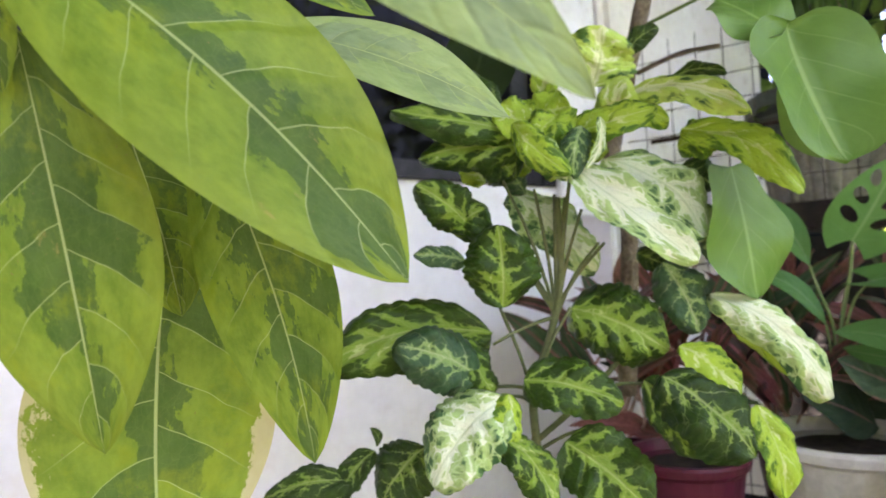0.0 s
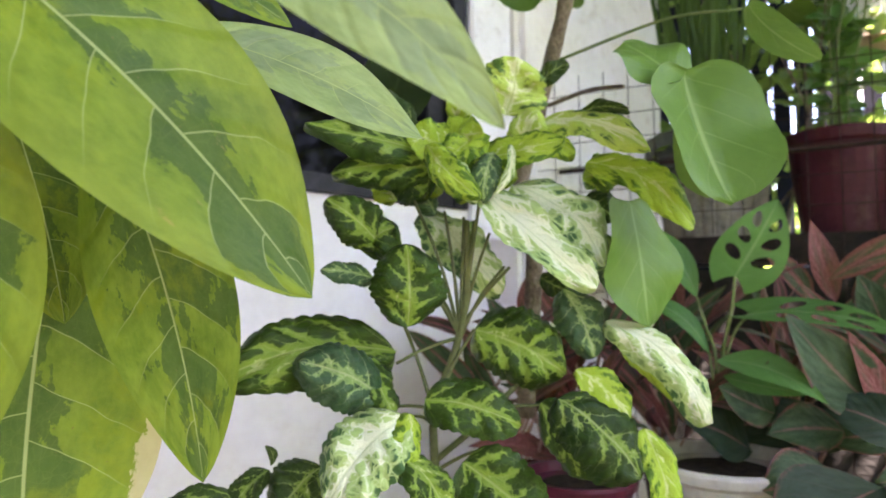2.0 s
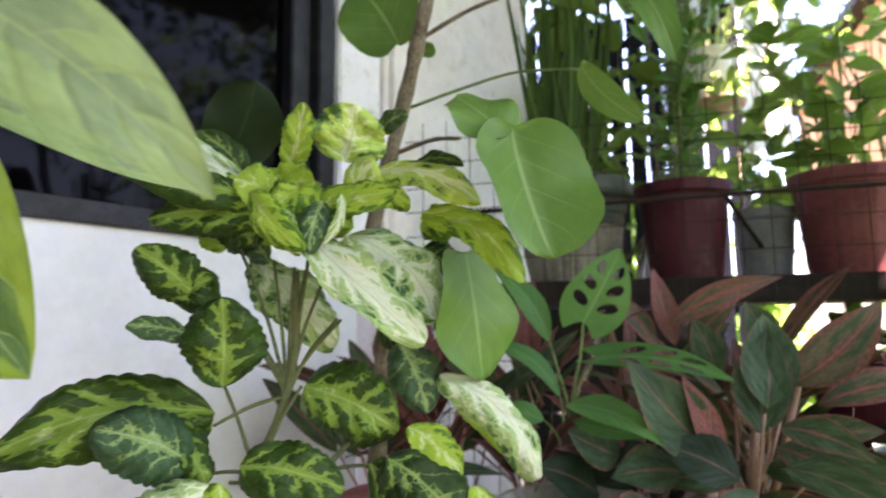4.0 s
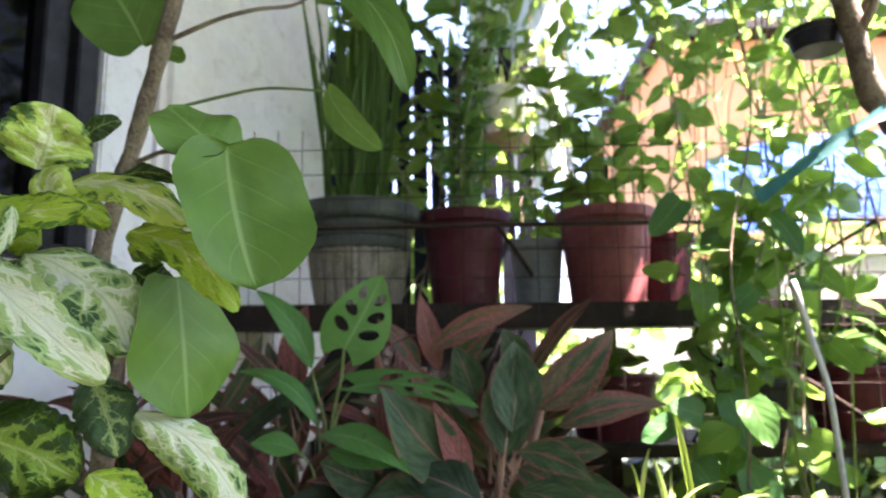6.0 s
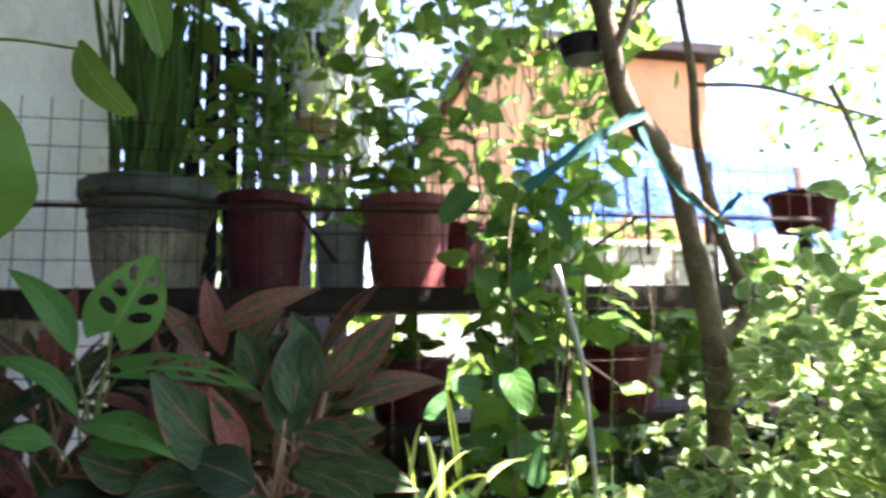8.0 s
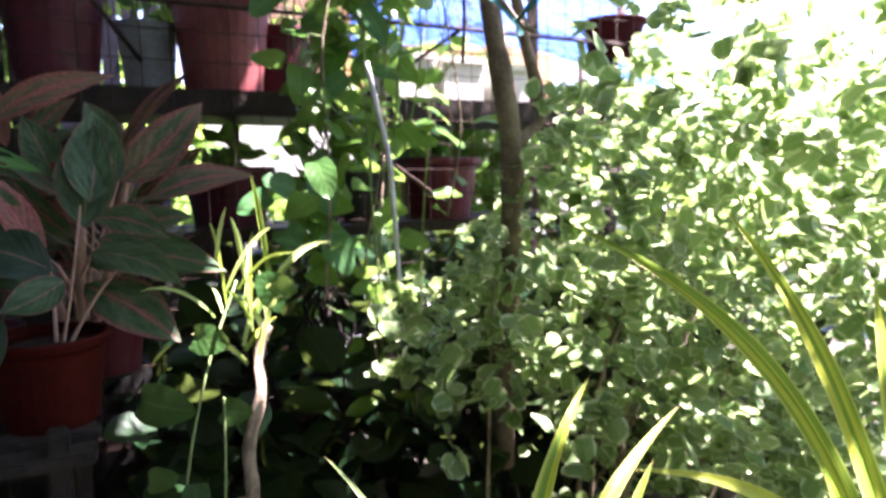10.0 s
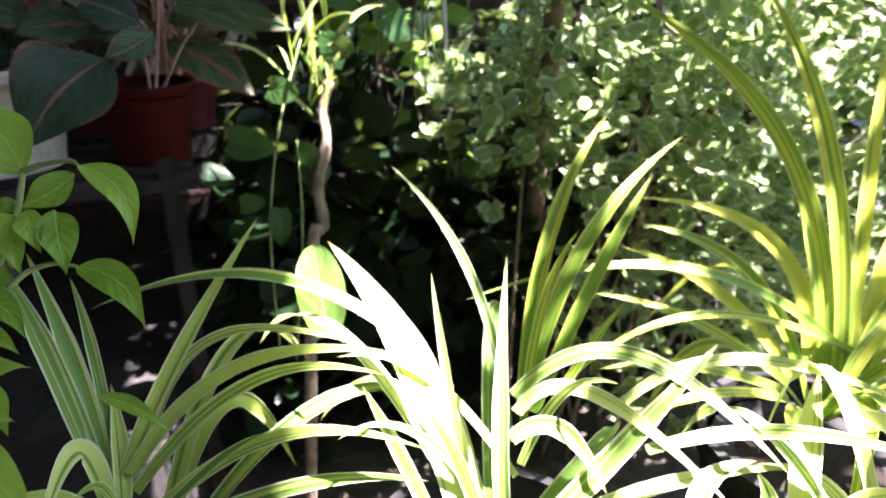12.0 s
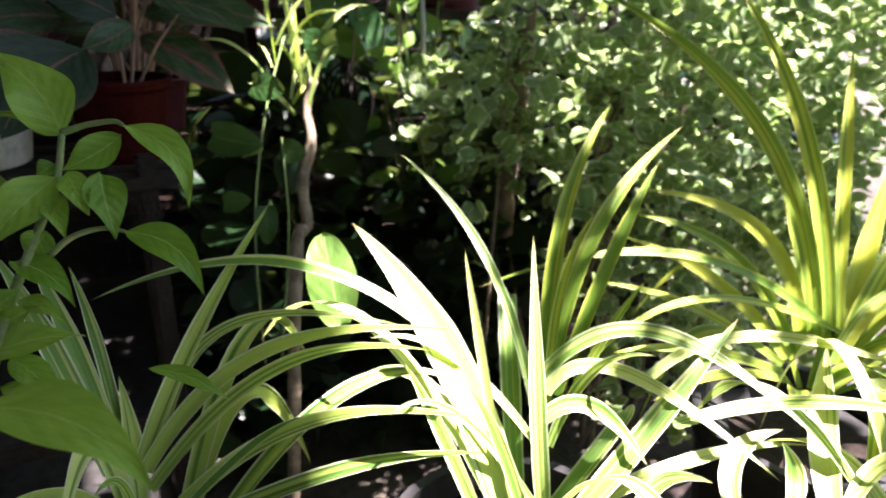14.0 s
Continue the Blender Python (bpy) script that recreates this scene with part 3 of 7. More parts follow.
def blade(kind, length, width, bend, seed, nu=8, nv=18, sway=None, crease=None):
    """Verts, faces and uvs of a leaf along +y with its face to +z; both ends stay on the axis."""
    rnd = random.Random(seed)
    ph, ph2 = rnd.uniform(0, 6.3), rnd.uniform(0, 6.3)
    fold = {"big": 0.10, "scallop": 0.18, "heart": 0.10, "round": 0.14, "holes": 0.12, "lance": 0.22, "curl": 0.30, "blade": 0.3}.get(kind, 0.1)
    wave = {"big": 0.025, "scallop": 0.09, "heart": 0.05, "round": 0.06, "holes": 0.03, "lance": 0.04, "curl": 0.10}.get(kind, 0.02)
    side = rnd.uniform(-0.05, 0.05) if sway is None else sway
    fold = fold if crease is None else crease
    curl, lop, droop = rnd.uniform(0.1, 1.1), rnd.uniform(-0.10, 0.10), rnd.uniform(-0.16, 0.16)
    pucker = rnd.uniform(0.6, 1.3)
    verts, uvs, faces = [], [], []
    for j in range(nv + 1):
        v = j / nv
        for i in range(nu + 1):
            u, v = i / nu * 2 - 1, j / nv
            if kind == "holes":
                reach, u, v = hole_edge(u, v, nu, nv)
            w = outline(kind, v) * width / 2
            x = u * w
            y = v * length
            if kind in ("heart", "round"):
                y -= abs(x) * (0.75 if kind == "heart" else 0.45) * (1 - v) ** 5
            if kind == "holes":
                y -= abs(u) ** 1.6 * (1 - v) ** 3 * length * 0.16
            z = bend * length * 4 * v * (1 - v) + fold * abs(x) - fold * w * 0.4
            z += wave * width * abs(u) ** 1.5 * math.sin(v * (12.5 if kind == "scallop" else 9) + ph + (2.2 if u > 0 else 0))
            if kind == "scallop":
                z += 0.022 * width * math.sin(u * 5 + v * 11 + ph2) - curl * width * max(0.0, abs(u) - 0.45) ** 2
                z += 0.030 * pucker * width * math.cos((v * 5.2 - abs(u) * 0.9) * 6.283) * abs(u) * (1.1 - abs(u))
                x *= 1 + lop * u * (1 if u > 0 else -1) * math.sin(v * 7 + ph2)
                y += droop * length * u * v * (1 - v)
            x += side * length * 4 * v * (1 - v)
            verts.append((x, y, z))
            uvs.append(((u + 1) / 2, v))
    for j in range(nv):
        for i in range(nu):
            a = j * (nu + 1) + i
            if kind == "holes" and hole_at((i + 0.5) / nu * 2 - 1, (j + 0.5) / nv)[0] < 1:
                continue
            faces.append((a, a + 1, a + nu + 2, a + nu + 1))
    return verts, faces, uvs


leaf_count = 0


def leaf(plant, style, base, tip, normal, width, bend, sway=None, fold=None):
    """One leaf as a part of its plant, from its base to its tip, facing along normal; sway bows it sideways, fold creases it."""
    global leaf_count
    leaf_count += 1
    kind, mat = style
    b, t = Vector(base), Vector(tip)
    y = (t - b).normalized()
    x = y.cross(Vector(normal)).normalized()
    z = x.cross(y)
    m = Matrix((x, y, z)).transposed().to_4x4()
    m.translation = b
    res = {"holes": (26, 44), "scallop": (14, 64), "big": (12, 30), "round": (10, 36)}.get(kind, (6, 14))
    v, f, uv = blade(kind, (t - b).length, width, bend, leaf_count, *res, sway, fold)
    return mesh_object("leaf", v, f, mat, plant, "", uv, True, m)


def strap(plant, style, base, mid, tip, normal, width):
    """A long arching strap leaf through three points."""
    global leaf_count
    leaf_count += 1
    b, m, t, n = Vector(base), Vector(mid), Vector(tip), Vector(normal)
    c = m * 2 - (b + t) * 0.5
    verts, uvs, faces = [], [], []
    nv, nu = 26, 4
    for j in range(nv + 1):
        v = j / nv
        p = b * (1 - v) ** 2 + c * (2 * v * (1 - v)) + t * v * v
        way = ((c - b) * (1 - v) + (t - c) * v).normalized()
        x = way.cross(n).normalized()
        up = x.cross(way)
        w = width * 0.42 * min(1.0, (1 - v) * 2.3) ** 0.8 * min(1.0, 0.75 + v)
        for i in range(nu + 1):
            u = i / nu * 2 - 1
            verts.append(p + x * (u * w) + up * (abs(u) * w * 0.35))
            uvs.append(((u + 1) / 2, v))
    for j in range(nv):
        for i in range(nu):
            a = j * (nu + 1) + i
            faces.append((a, a + 1, a + nu + 2, a + nu + 1))
    return mesh_object("leaf", verts, faces, style[1], plant, "", uvs)


def box(bm, lo, hi, bevel=0.0):
    made = bmesh.ops.create_cube(bm, size=1.0)["verts"]
    for v in made:
        v.co = Vector([lo[k] + (v.co[k] + 0.5) * (hi[k] - lo[k]) for k in range(3)])
    if bevel:
        edges = {e for v in made for e in v.link_edges}
        bmesh.ops.bevel(bm, geom=list(edges), offset=bevel, segments=2, affect="EDGES")


def boxed(name, lo, hi, mat, parent=None, label="", bevel=0.0):
    bm = bmesh.new()
    box(bm, lo, hi, bevel)
    return part(name, bm, mat, parent, label)


def lathe(name, at, rings, mat, parent, label="", sides=28, flute=0.0):
    """A turned shell; rings: (radius, height) from the outer foot over the rim and down inside."""
    verts, faces = [], []
    for r, h in rings:
        for s in range(sides):
            a = 2 * math.pi * s / sides
            k = r * (1 + flute * (abs(math.cos(a * 12)) ** 0.5 - 0.5))
            verts.append((at[0] + k * math.cos(a), at[1] + k * math.sin(a), at[2] + h))
    for j in range(len(rings) - 1):
        for s in range(sides):
            a, b = j * sides + s, j * sides + (s + 1) % sides
            faces.append((a, b, b + sides, a + sides))
    faces.append(tuple(range(sides))[::-1])
    faces.append(tuple(range(len(verts) - sides, len(verts))))
    return mesh_object(name, verts, faces, mat, parent, label, smooth=False)


def pot(name, at, radius, height, mat, label, group="", flute=0.0, lip=0.12, category="plant pot"):
    """A tapered plant pot with a rolled lip and soil, standing at its base point."""
    t = thing(name, at, label, category, group)
    r, h, k = radius, height, radius * 0.08
    lathe("body", at, [(r * 0.72, 0), (r * 0.90, h * (1 - lip)), (r * 0.90 - k, h * (1 - lip)), (r * 0.72 - k, k)], mat, t, flute=flute)
    lathe("rim", at, [(r * 0.905, h * (1 - lip) - 0.004), (r * 0.98, h * (1 - lip) + 0.002), (r, h * 0.97), (r * 0.985, h), (r * 0.90, h), (r * 0.86, h * (1 - lip))], mat, t, flute=flute)
    lathe("soil", at, [(r * 0.8, h * 0.72), (r * 0.85, h * 0.86), (r * 0.5, h * 0.89)], SOIL, t)
    return t


CARD_RIM = [(0.0, 0.0), (0.34, 0.12), (0.50, 0.40), (0.44, 0.70), (0.22, 0.93), (0.0, 1.0), (-0.22, 0.93), (-0.44, 0.70), (-0.50, 0.40), (-0.34, 0.12)]
CARD_UV = [(0.5 + x, y) for x, y in CARD_RIM] + [(0.5, 0.5)]
CARD_FACES = [(k, (k + 1) % 10, 10) for k in range(10)]


def card(rnd, p, size, aim=None, broad=(0.62, 0.98)):
    """A small cupped oval leaf for dense foliage."""
    d = Vector((rnd.gauss(0, 1), rnd.gauss(0, 1), rnd.gauss(0, 0.7))) if aim is None else aim + Vector((rnd.gauss(0, 0.5), rnd.gauss(0, 0.5), rnd.gauss(0, 0.5)))
    d.normalize()
    n = Vector((rnd.gauss(0, 0.7), rnd.gauss(0, 0.7), 1.0))
    x = d.cross(n).normalized()
    z = x.cross(d)
    w, cup = rnd.uniform(*broad), rnd.uniform(0.05, 0.22) * size
    out = [p + d * (v * size) + x * (u * w * size) + z * (cup * (abs(u) * 2) ** 2 + rnd.uniform(-0.03, 0.03) * size) for u, v in CARD_RIM]
    return out + [p + d * (size * 0.5) - z * (cup * 0.2)]


def foliage(name, points, sizes, mat, parent=None, seed=1, label="", aim=None, broad=(0.62, 0.98)):
    rnd = random.Random(seed)
    verts, faces, uvs = [], [], []
    for p, s in zip(points, sizes):
        k = len(verts)
        verts += card(rnd, Vector(p), s, aim, broad)
        faces += [tuple(k + i for i in f) for f in CARD_FACES]
        uvs += CARD_UV
    return mesh_object(name, verts, faces, mat, parent, label, uvs, True, None, "stuff")


# ---- setting ----
def grid_sheet(name, lo, hi, z, n, mat, bumpy):
    verts, faces = [], []
    for j in range(n + 1):
        for i in range(n + 1):
            x, y = lo[0] + (hi[0] - lo[0]) * i / n, lo[1] + (hi[1] - lo[1]) * j / n
            verts.append((x, y, z + bumpy * noise.noise(Vector((x, y, 0)) * 0.9)))
    for j in range(n):
        for i in range(n):
            a = j * (n + 1) + i
            faces.append((a, a + 1, a + n + 2, a + n + 1))
    return mesh_object(name, verts, faces, mat)


tagged(grid_sheet("ground", (-60, -60), (60, 60), 0.0, 60, EARTH, 0.02), "bare brown earth with patches of moss", "ground", kind="structure")

# The house wall runs from a corner O backwards past the camera; s goes along it, o stands off it.
WALL_O, WALL_D, WALL_N = Vector((-0.325, 2.02, 0)), Vector((-0.331, -0.944, 0)), Vector((0.944, -0.331, 0))


def wall_box(name, s0, s1, o0, o1, z0, z1, mat, parent=None, label="", bevel=0.0):
    bm = bmesh.new()
    box(bm, (s0, o0, z0), (s1, o1, z1), bevel)
    for v in bm.verts:
        v.co = WALL_O + WALL_D * v.co.x + WALL_N * v.co.y + Vector((0, 0, v.co.z))
    bmesh.ops.recalc_face_normals(bm, faces=bm.faces)
    return part(name, bm, mat, parent, label)


WIN_S0, WIN_S1, WIN_Z0, WIN_Z1 = 0.80, 2.70, 1.425, 2.42
wall = thing("wall_house", WALL_O, "white painted plaster house wall with scuffs", "wall", kind="structure")
wall_box("wall_below", 0.72, 4.6, -0.16, 0.0, -0.05, WIN_Z0, PLASTER, wall)
wall_box("wall_above", 0.72, 4.6, -0.16, 0.0, WIN_Z1, 2.9, PLASTER, wall)
wall_box("wall_beyond", WIN_S1, 4.6, -0.16, 0.0, WIN_Z0, WIN_Z1, PLASTER, wall)
wall_box("wall_strip", 0.72, WIN_S0, -0.16, 0.0, WIN_Z0, WIN_Z1, PLASTER, wall)
column = thing("column", WALL_O, "cream concrete corner column with flaking paint", "column", kind="structure")
wall_box("shaft", 0.0, 0.66, -0.20, 0.045, -0.05, 2.9, COLUMN, column, bevel=0.018)
window = thing("window_1", WALL_O + WALL_D * 1.7 + Vector((0, 0, WIN_Z0)), "dark glazed window in a black aluminium frame", "window", kind="structure")
wall_box("window_trim", 0.665, 0.795, 0.002, 0.022, WIN_Z0 - 0.06, 2.6, TRIM, window, "white painted trim board", 0.004)
wall_box("window_frame", WIN_S0, WIN_S0 + 0.045, -0.10, 0.012, WIN_Z0, WIN_Z1, BLACK, window, "", 0.003)
wall_box("window_frame", WIN_S1 - 0.045, WIN_S1, -0.10, 0.012, WIN_Z0, WIN_Z1, BLACK, window, "", 0.003)
wall_box("window_frame", WIN_S0 + 0.045, WIN_S1 - 0.045, -0.10, 0.012, WIN_Z0, WIN_Z0 + 0.035, BLACK, window, "", 0.003)
wall_box("window_frame", WIN_S0 + 0.045, WIN_S1 - 0.045, -0.10, 0.012, WIN_Z1 - 0.04, WIN_Z1, BLACK, window, "", 0.003)
near_sash = wall_box("sash", WIN_S0 + 0.048, WIN_S0 + 0.10, -0.07, -0.01, WIN_Z0 + 0.038, WIN_Z1 - 0.042, BLACK, window, "", 0.003)
far_sash = wall_box("sash", 1.72, 1.78, -0.07, -0.01, WIN_Z0 + 0.038, WIN_Z1 - 0.042, BLACK, window, "", 0.003)
wall_box("pane", WIN_S0 + 0.103, 1.717, -0.045, -0.037, WIN_Z0 + 0.038, WIN_Z1 - 0.042, GLASS, near_sash, "dark reflecting glass")
wall_box("pane", 1.783, WIN_S1 - 0.048, -0.045, -0.037, WIN_Z0 + 0.038, WIN_Z1 - 0.042, GLASS, far_sash, "dark reflecting glass")
wall_box("window_backing", 0.72, WIN_S1, -0.20, -0.165, WIN_Z0 - 0.1, WIN_Z1 + 0.1, BLACK, window)
# Roof out of view, its edges set where the porch shade should end.
roof = thing("roof", (-0.5, 0.0, 2.72), "unseen dark timber roof placed to shade the porch", "roof", kind="structure")
boxed("shade_roof_deck", (-2.4, -3.0, 2.72), (1.09, 1.66, 2.80), SHELF, roof)
boxed("shade_roof_overhang", (-2.4, 1.663, 2.72), (0.53, 2.60, 2.80), SHELF, roof)
# Wall added out of view to cut the sky light from behind.
tagged(boxed("wall_back_block", (-2.6, -1.95, -0.02), (0.55, -1.80, 2.72), PLASTER, bevel=0.01), "unseen plain wall added to block sky light from behind", "wall", kind="structure")
# Hedge added out of view; its height sets how much low sky gets in.
hedge = thing("shade_hedge", (3.2, -2.6, 0.0), "unseen leafy hedge added to hold back sky light", "hedge")
rnd = random.Random(41)
pts, sizes = [], []
while len(pts) < 3800:
    a = rnd.uniform(0.0, 1.0)
    q = Vector((4.6 - 6.2 * a, 0.2 - 4.4 * a ** 0.7, 0)) + Vector((rnd.gauss(0, 0.25), rnd.gauss(0, 0.25), rnd.uniform(0.0, 2.4)))
    if noise.noise(q * 1.6) > -0.25:
        pts.append(q)
        sizes.append(rnd.uniform(0.12, 0.24))
for k in range(14):
    b = Vector((4.6 - 6.2 * k / 13, 0.2 - 4.4 * (k / 13) ** 0.7, 0))
    tube("stem", [b, b + Vector((0.05, 0.02, 1.2)), b + Vector((0, 0.06, 2.3))], 0.03, 0.01, BARK, hedge, sides=6)
foliage("foliage", pts, sizes, FAR, hedge, 42)
# Ledge added as a support; its dark colour paints the shade down there.
tagged(wall_box("ledge", -0.1, 4.5, 0.01, 0.70, -0.02, 0.30, SHADED_STONE), "low concrete ledge along the house wall, shade in its colour", "ledge", kind="structure")

# Added backing wall, a dark sheet where deep shade belongs.
tagged(boxed("wall_low_shade", (-0.30, 1.90, -0.02), (0.52, 2.00, 1.02), SHADED_STONE, bevel=0.006), "low added wall behind the rack, coloured as deep shade", "wall", kind="structure")

# Added wall; its white stands in for bright light between the shelves.
tagged(boxed("wall_gap_white", (0.55, 3.30, -0.02), (3.6, 3.42, 1.44), GAP_WHITE, bevel=0.01), "low added white wall standing in for sunlit glare", "wall", kind="structure")

# Added wall that shuts off bright gaps below the top shelf.
tagged(boxed("wall_step_block", (-0.50, 2.006, -0.02), (0.24, 2.09, 1.31), SHADED_STONE, bevel=0.006), "added shade-coloured wall blocking bright gaps behind the rack", "wall", kind="structure")

# ---- slatted stand with the potted plants ----
stand = thing("plant_stand", (-0.08, 1.0, 0), "weathered grey wooden plant stand", "plant stand")
for x in (-0.40, 0.15):
    for y in (0.87, 1.17):
        boxed("leg", (x - 0.012, y - 0.012, 0.0), (x + 0.012, y + 0.012, 0.89 if x > 0 and y < 1 else 0.845), OLD_WOOD, stand, "", 0.003)
for y in (0.87, 0.945, 1.02, 1.095, 1.17):
    boxed("slat", (-0.45, y - 0.022, 0.846), (0.19, y + 0.022, 0.862), OLD_WOOD, stand, "", 0.003)
for z in (0.45,):
    boxed("rail", (-0.38, 0.86, z), (0.13, 0.88, z + 0.03), OLD_WOOD, stand, "", 0.003)

# ---- wire-mesh rack with two plank shelves ----
rack = thing("wire_rack", (0.45, 1.45, 0), "rusty wire-mesh rack with dark planks", "rack")
for x in (-0.42, 0.50, 1.42):
    boxed("post", (x - 0.014, 1.775, 0.0), (x + 0.014, 1.803, 1.76), RUST, rack, "", 0.002)
boxed("shelf", (-0.42, 1.46, 1.308), (1.45, 1.77, 1.360), SHELF, rack, "dark wet plank shelf", 0.004)
boxed("shelf", (0.20, 1.50, 1.035), (1.42, 1.77, 1.062), SHELF, rack, "dark wet plank shelf", 0.004)
boxed("shelf", (-0.42, 1.46, 0.62), (1.42, 1.77, 0.65), SHELF, rack, "dark wet plank shelf", 0.004)
for k, x in enumerate(np.arange(-0.50, 1.52, 0.056)):
    mesh_object("wire", *tube_data([(x, 1.440, 0.50), (x + 0.004 * math.sin(k * 7), 1.440, 1.74)], 0.0011, 0.0011, 5), RUST, rack)
for k, z in enumerate(np.arange(0.52, 1.74, 0.056)):
    mesh_object("wire", *tube_data([(-0.50, 1.4365, z), (0.5, 1.4365, z + 0.005 * math.sin(k * 5)), (1.5, 1.4365, z)], 0.0011, 0.0011, 5), RUST, rack)
tube("rail", [(-0.43, 1.432, 1.52), (0.5, 1.432, 1.523), (1.48, 1.432, 1.52)], 0.005, 0.005, RUST, rack)
for a, b in (((0.20, 1.43, 1.52), (0.36, 1.76, 1.36)), ((0.62, 1.43, 1.33), (0.95, 1.43, 1.10)), ((0.98, 1.43, 1.52), (0.80, 1.76, 1.36))):
    tube("brace", [a, b], 0.005, 0.005, RUST, rack)

grille = thing("iron_grille", (-0.05, 2.35, 0.0), "dark iron gate with upright bars beyond the rack", "gate")
for k, x in enumerate(np.arange(-0.46, 0.36, 0.062)):
    boxed("bar", (x - 0.025, 2.34, 0.0), (x + 0.025, 2.362, 2.35), IRON, grille)
for z in (0.35, 1.30, 2.25):
    boxed("crossbar", (-0.49, 2.363, z), (0.36, 2.375, z + 0.03), IRON, grille)

cloth = thing("hanging_cloth", (0.35, 2.45, 2.62), "pale blue-white cloth hung over a line", "cloth")
verts = [(0.16 + 0.38 * i / 24, 2.45 + 0.02 * math.sin(i * 0.9) * (1 - j / 16), 1.86 + 0.76 * j / 16 + 0.012 * math.sin(i * 0.7)) for j in range(17) for i in range(25)]
faces = [(j * 25 + i, j * 25 + i + 1, j * 25 + i + 26, j * 25 + i + 25) for j in range(16) for i in range(24)]
mesh_object("sheet", verts, faces, CLOTH, cloth)
tube("line", [(-0.6, 2.455, 2.66), (0.35, 2.455, 2.625), (2.7, 2.6, 2.7)], 0.003, 0.003, ROPE, cloth)


# ---- pots ----
at = (-0.125, 1.62, 1.36)
fluted = thing("fluted_pot", at, "large fluted grey stone pot on the wire rack", "plant pot", "pots on the rack")
lathe("body", at, [(0.098, 0), (0.112, 0.07), (0.119, 0.135), (0.108, 0.135), (0.09, 0.02)], POT_BODY, fluted, "fluted tan stone body", 96, 0.045)
lathe("band", at, [(0.119, 0.132), (0.124, 0.136), (0.122, 0.160), (0.127, 0.164), (0.126, 0.198), (0.112, 0.198), (0.108, 0.134)], STONE_POT, fluted, "plain grey band", 48)
lathe("rim", at, [(0.128, 0.196), (0.144, 0.202), (0.148, 0.210), (0.147, 0.238), (0.140, 0.245), (0.122, 0.245), (0.116, 0.196)], STONE_POT, fluted, "broad dark rim", 16)
lathe("soil", at, [(0.10, 0.19), (0.117, 0.215), (0.06, 0.222)], SOIL, fluted)
pot("plastic_pot", (0.128, 1.585, 1.36), 0.106, 0.215, TERRA, "dull red plastic pot on the wire rack", "pots on the rack")
pot("plastic_pot", (0.455, 1.58, 1.36), 0.115, 0.215, TERRA_SUNLIT, "red plastic pot on the wire rack, sun in its pinkish colour", "pots on the rack")
pot("plastic_pot", (0.305, 1.66, 1.36), 0.070, 0.16, GREY_POT, "small grey plastic pot between red pots", "pots on the rack")
pot("plastic_pot", (0.60, 1.66, 1.36), 0.085, 0.17, TERRA, "dull red plastic pot behind the vines", "pots on the rack")
pot("plastic_pot", (1.00, 1.62, 1.062), 0.125, 0.160, CRIMSON, "dark red plastic pot on the lower plank", "pots on the rack")
pot("plastic_pot", (0.79, 1.63, 1.062), 0.085, 0.125, DARKPOT, "dark grey plastic pot on the lower plank", "pots on the rack")
pot("plastic_pot", (0.46, 1.63, 1.062), 0.110, 0.14, CRIMSON, "dark red plastic pot on the lower plank", "pots on the rack")
pot("clay_pot", (0.135, 0.99, 0.862), 0.076, 0.118, CLAY, "dark red clay pot on the wooden stand", "pots on the stand")
pot("white_pot", (-0.075, 1.03, 0.862), 0.115, 0.15, WHITE_POT, "weathered white pot on the wooden stand", "pots on the stand")
pot("plastic_pot", (-0.26, 0.93, 0.862), 0.085, 0.13, CRIMSON, "dark red plastic pot on the wooden stand", "pots on the stand")
for x, y, r in ((0.095, 0.32, 0.11), (0.38, 0.26, 0.13), (0.80, 0.28, 0.13), (0.63, 0.06, 0.12)):
    pot("planter", (x, y, 0.40), r, 0.25, DARKPOT, "black plastic planter on a low bench", "planters on the bench")
bench = thing("low_bench", (0.45, 0.2, 0), "dark low wooden bench under the planters", "bench")
boxed("seat", (-0.1, -0.12, 0.365), (1.0, 0.45, 0.40), SHELF, bench, "", 0.004)
for x in (-0.06, 0.96):
    for y in (-0.08, 0.41):
        boxed("leg", (x - 0.03, y - 0.03, 0), (x + 0.03, y + 0.03, 0.365), SHELF, bench, "", 0.003)

# ---- the plants near the camera ----
bigleaf = thing("variegated_shrub", (-0.45, 0.15, 0.0), "tall shrub with big yellow-green mottled leaves", "shrub")
leaf(bigleaf, BIG, (-0.284, 0.105, 1.405), (-0.176, 0.225, 1.248), (0.855, -0.460, 0.238), 0.098, 0.05, sway=-0.035)
leaf(bigleaf, BIG, (-0.293, 0.119, 1.361), (-0.295, 0.152, 1.178), (0.746, -0.654, -0.123), 0.077, 0.05, sway=-0.020)
leaf(bigleaf, BIG, (-0.335, 0.182, 1.354), (-0.322, 0.210, 1.235), (0.753, -0.655, -0.068), 0.061, 0.04, sway=-0.030)
leaf(bigleaf, BIG_SPOT, (-0.285, 0.199, 1.338), (-0.256, 0.241, 1.156), (0.559, -0.823, -0.099), 0.066, 0.04, sway=-0.050)
leaf(bigleaf, BIG_OLD, (-0.328, 0.208, 1.285), (-0.354, 0.214, 1.069), (0.884, -0.453, -0.115), 0.126, 0.05, sway=0.030)
leaf(bigleaf, BIG_SHEEN, (-0.160, 0.132, 1.370), (-0.075, 0.195, 1.303), (0.639, -0.764, 0.095), 0.038, 0.05, sway=-0.070)
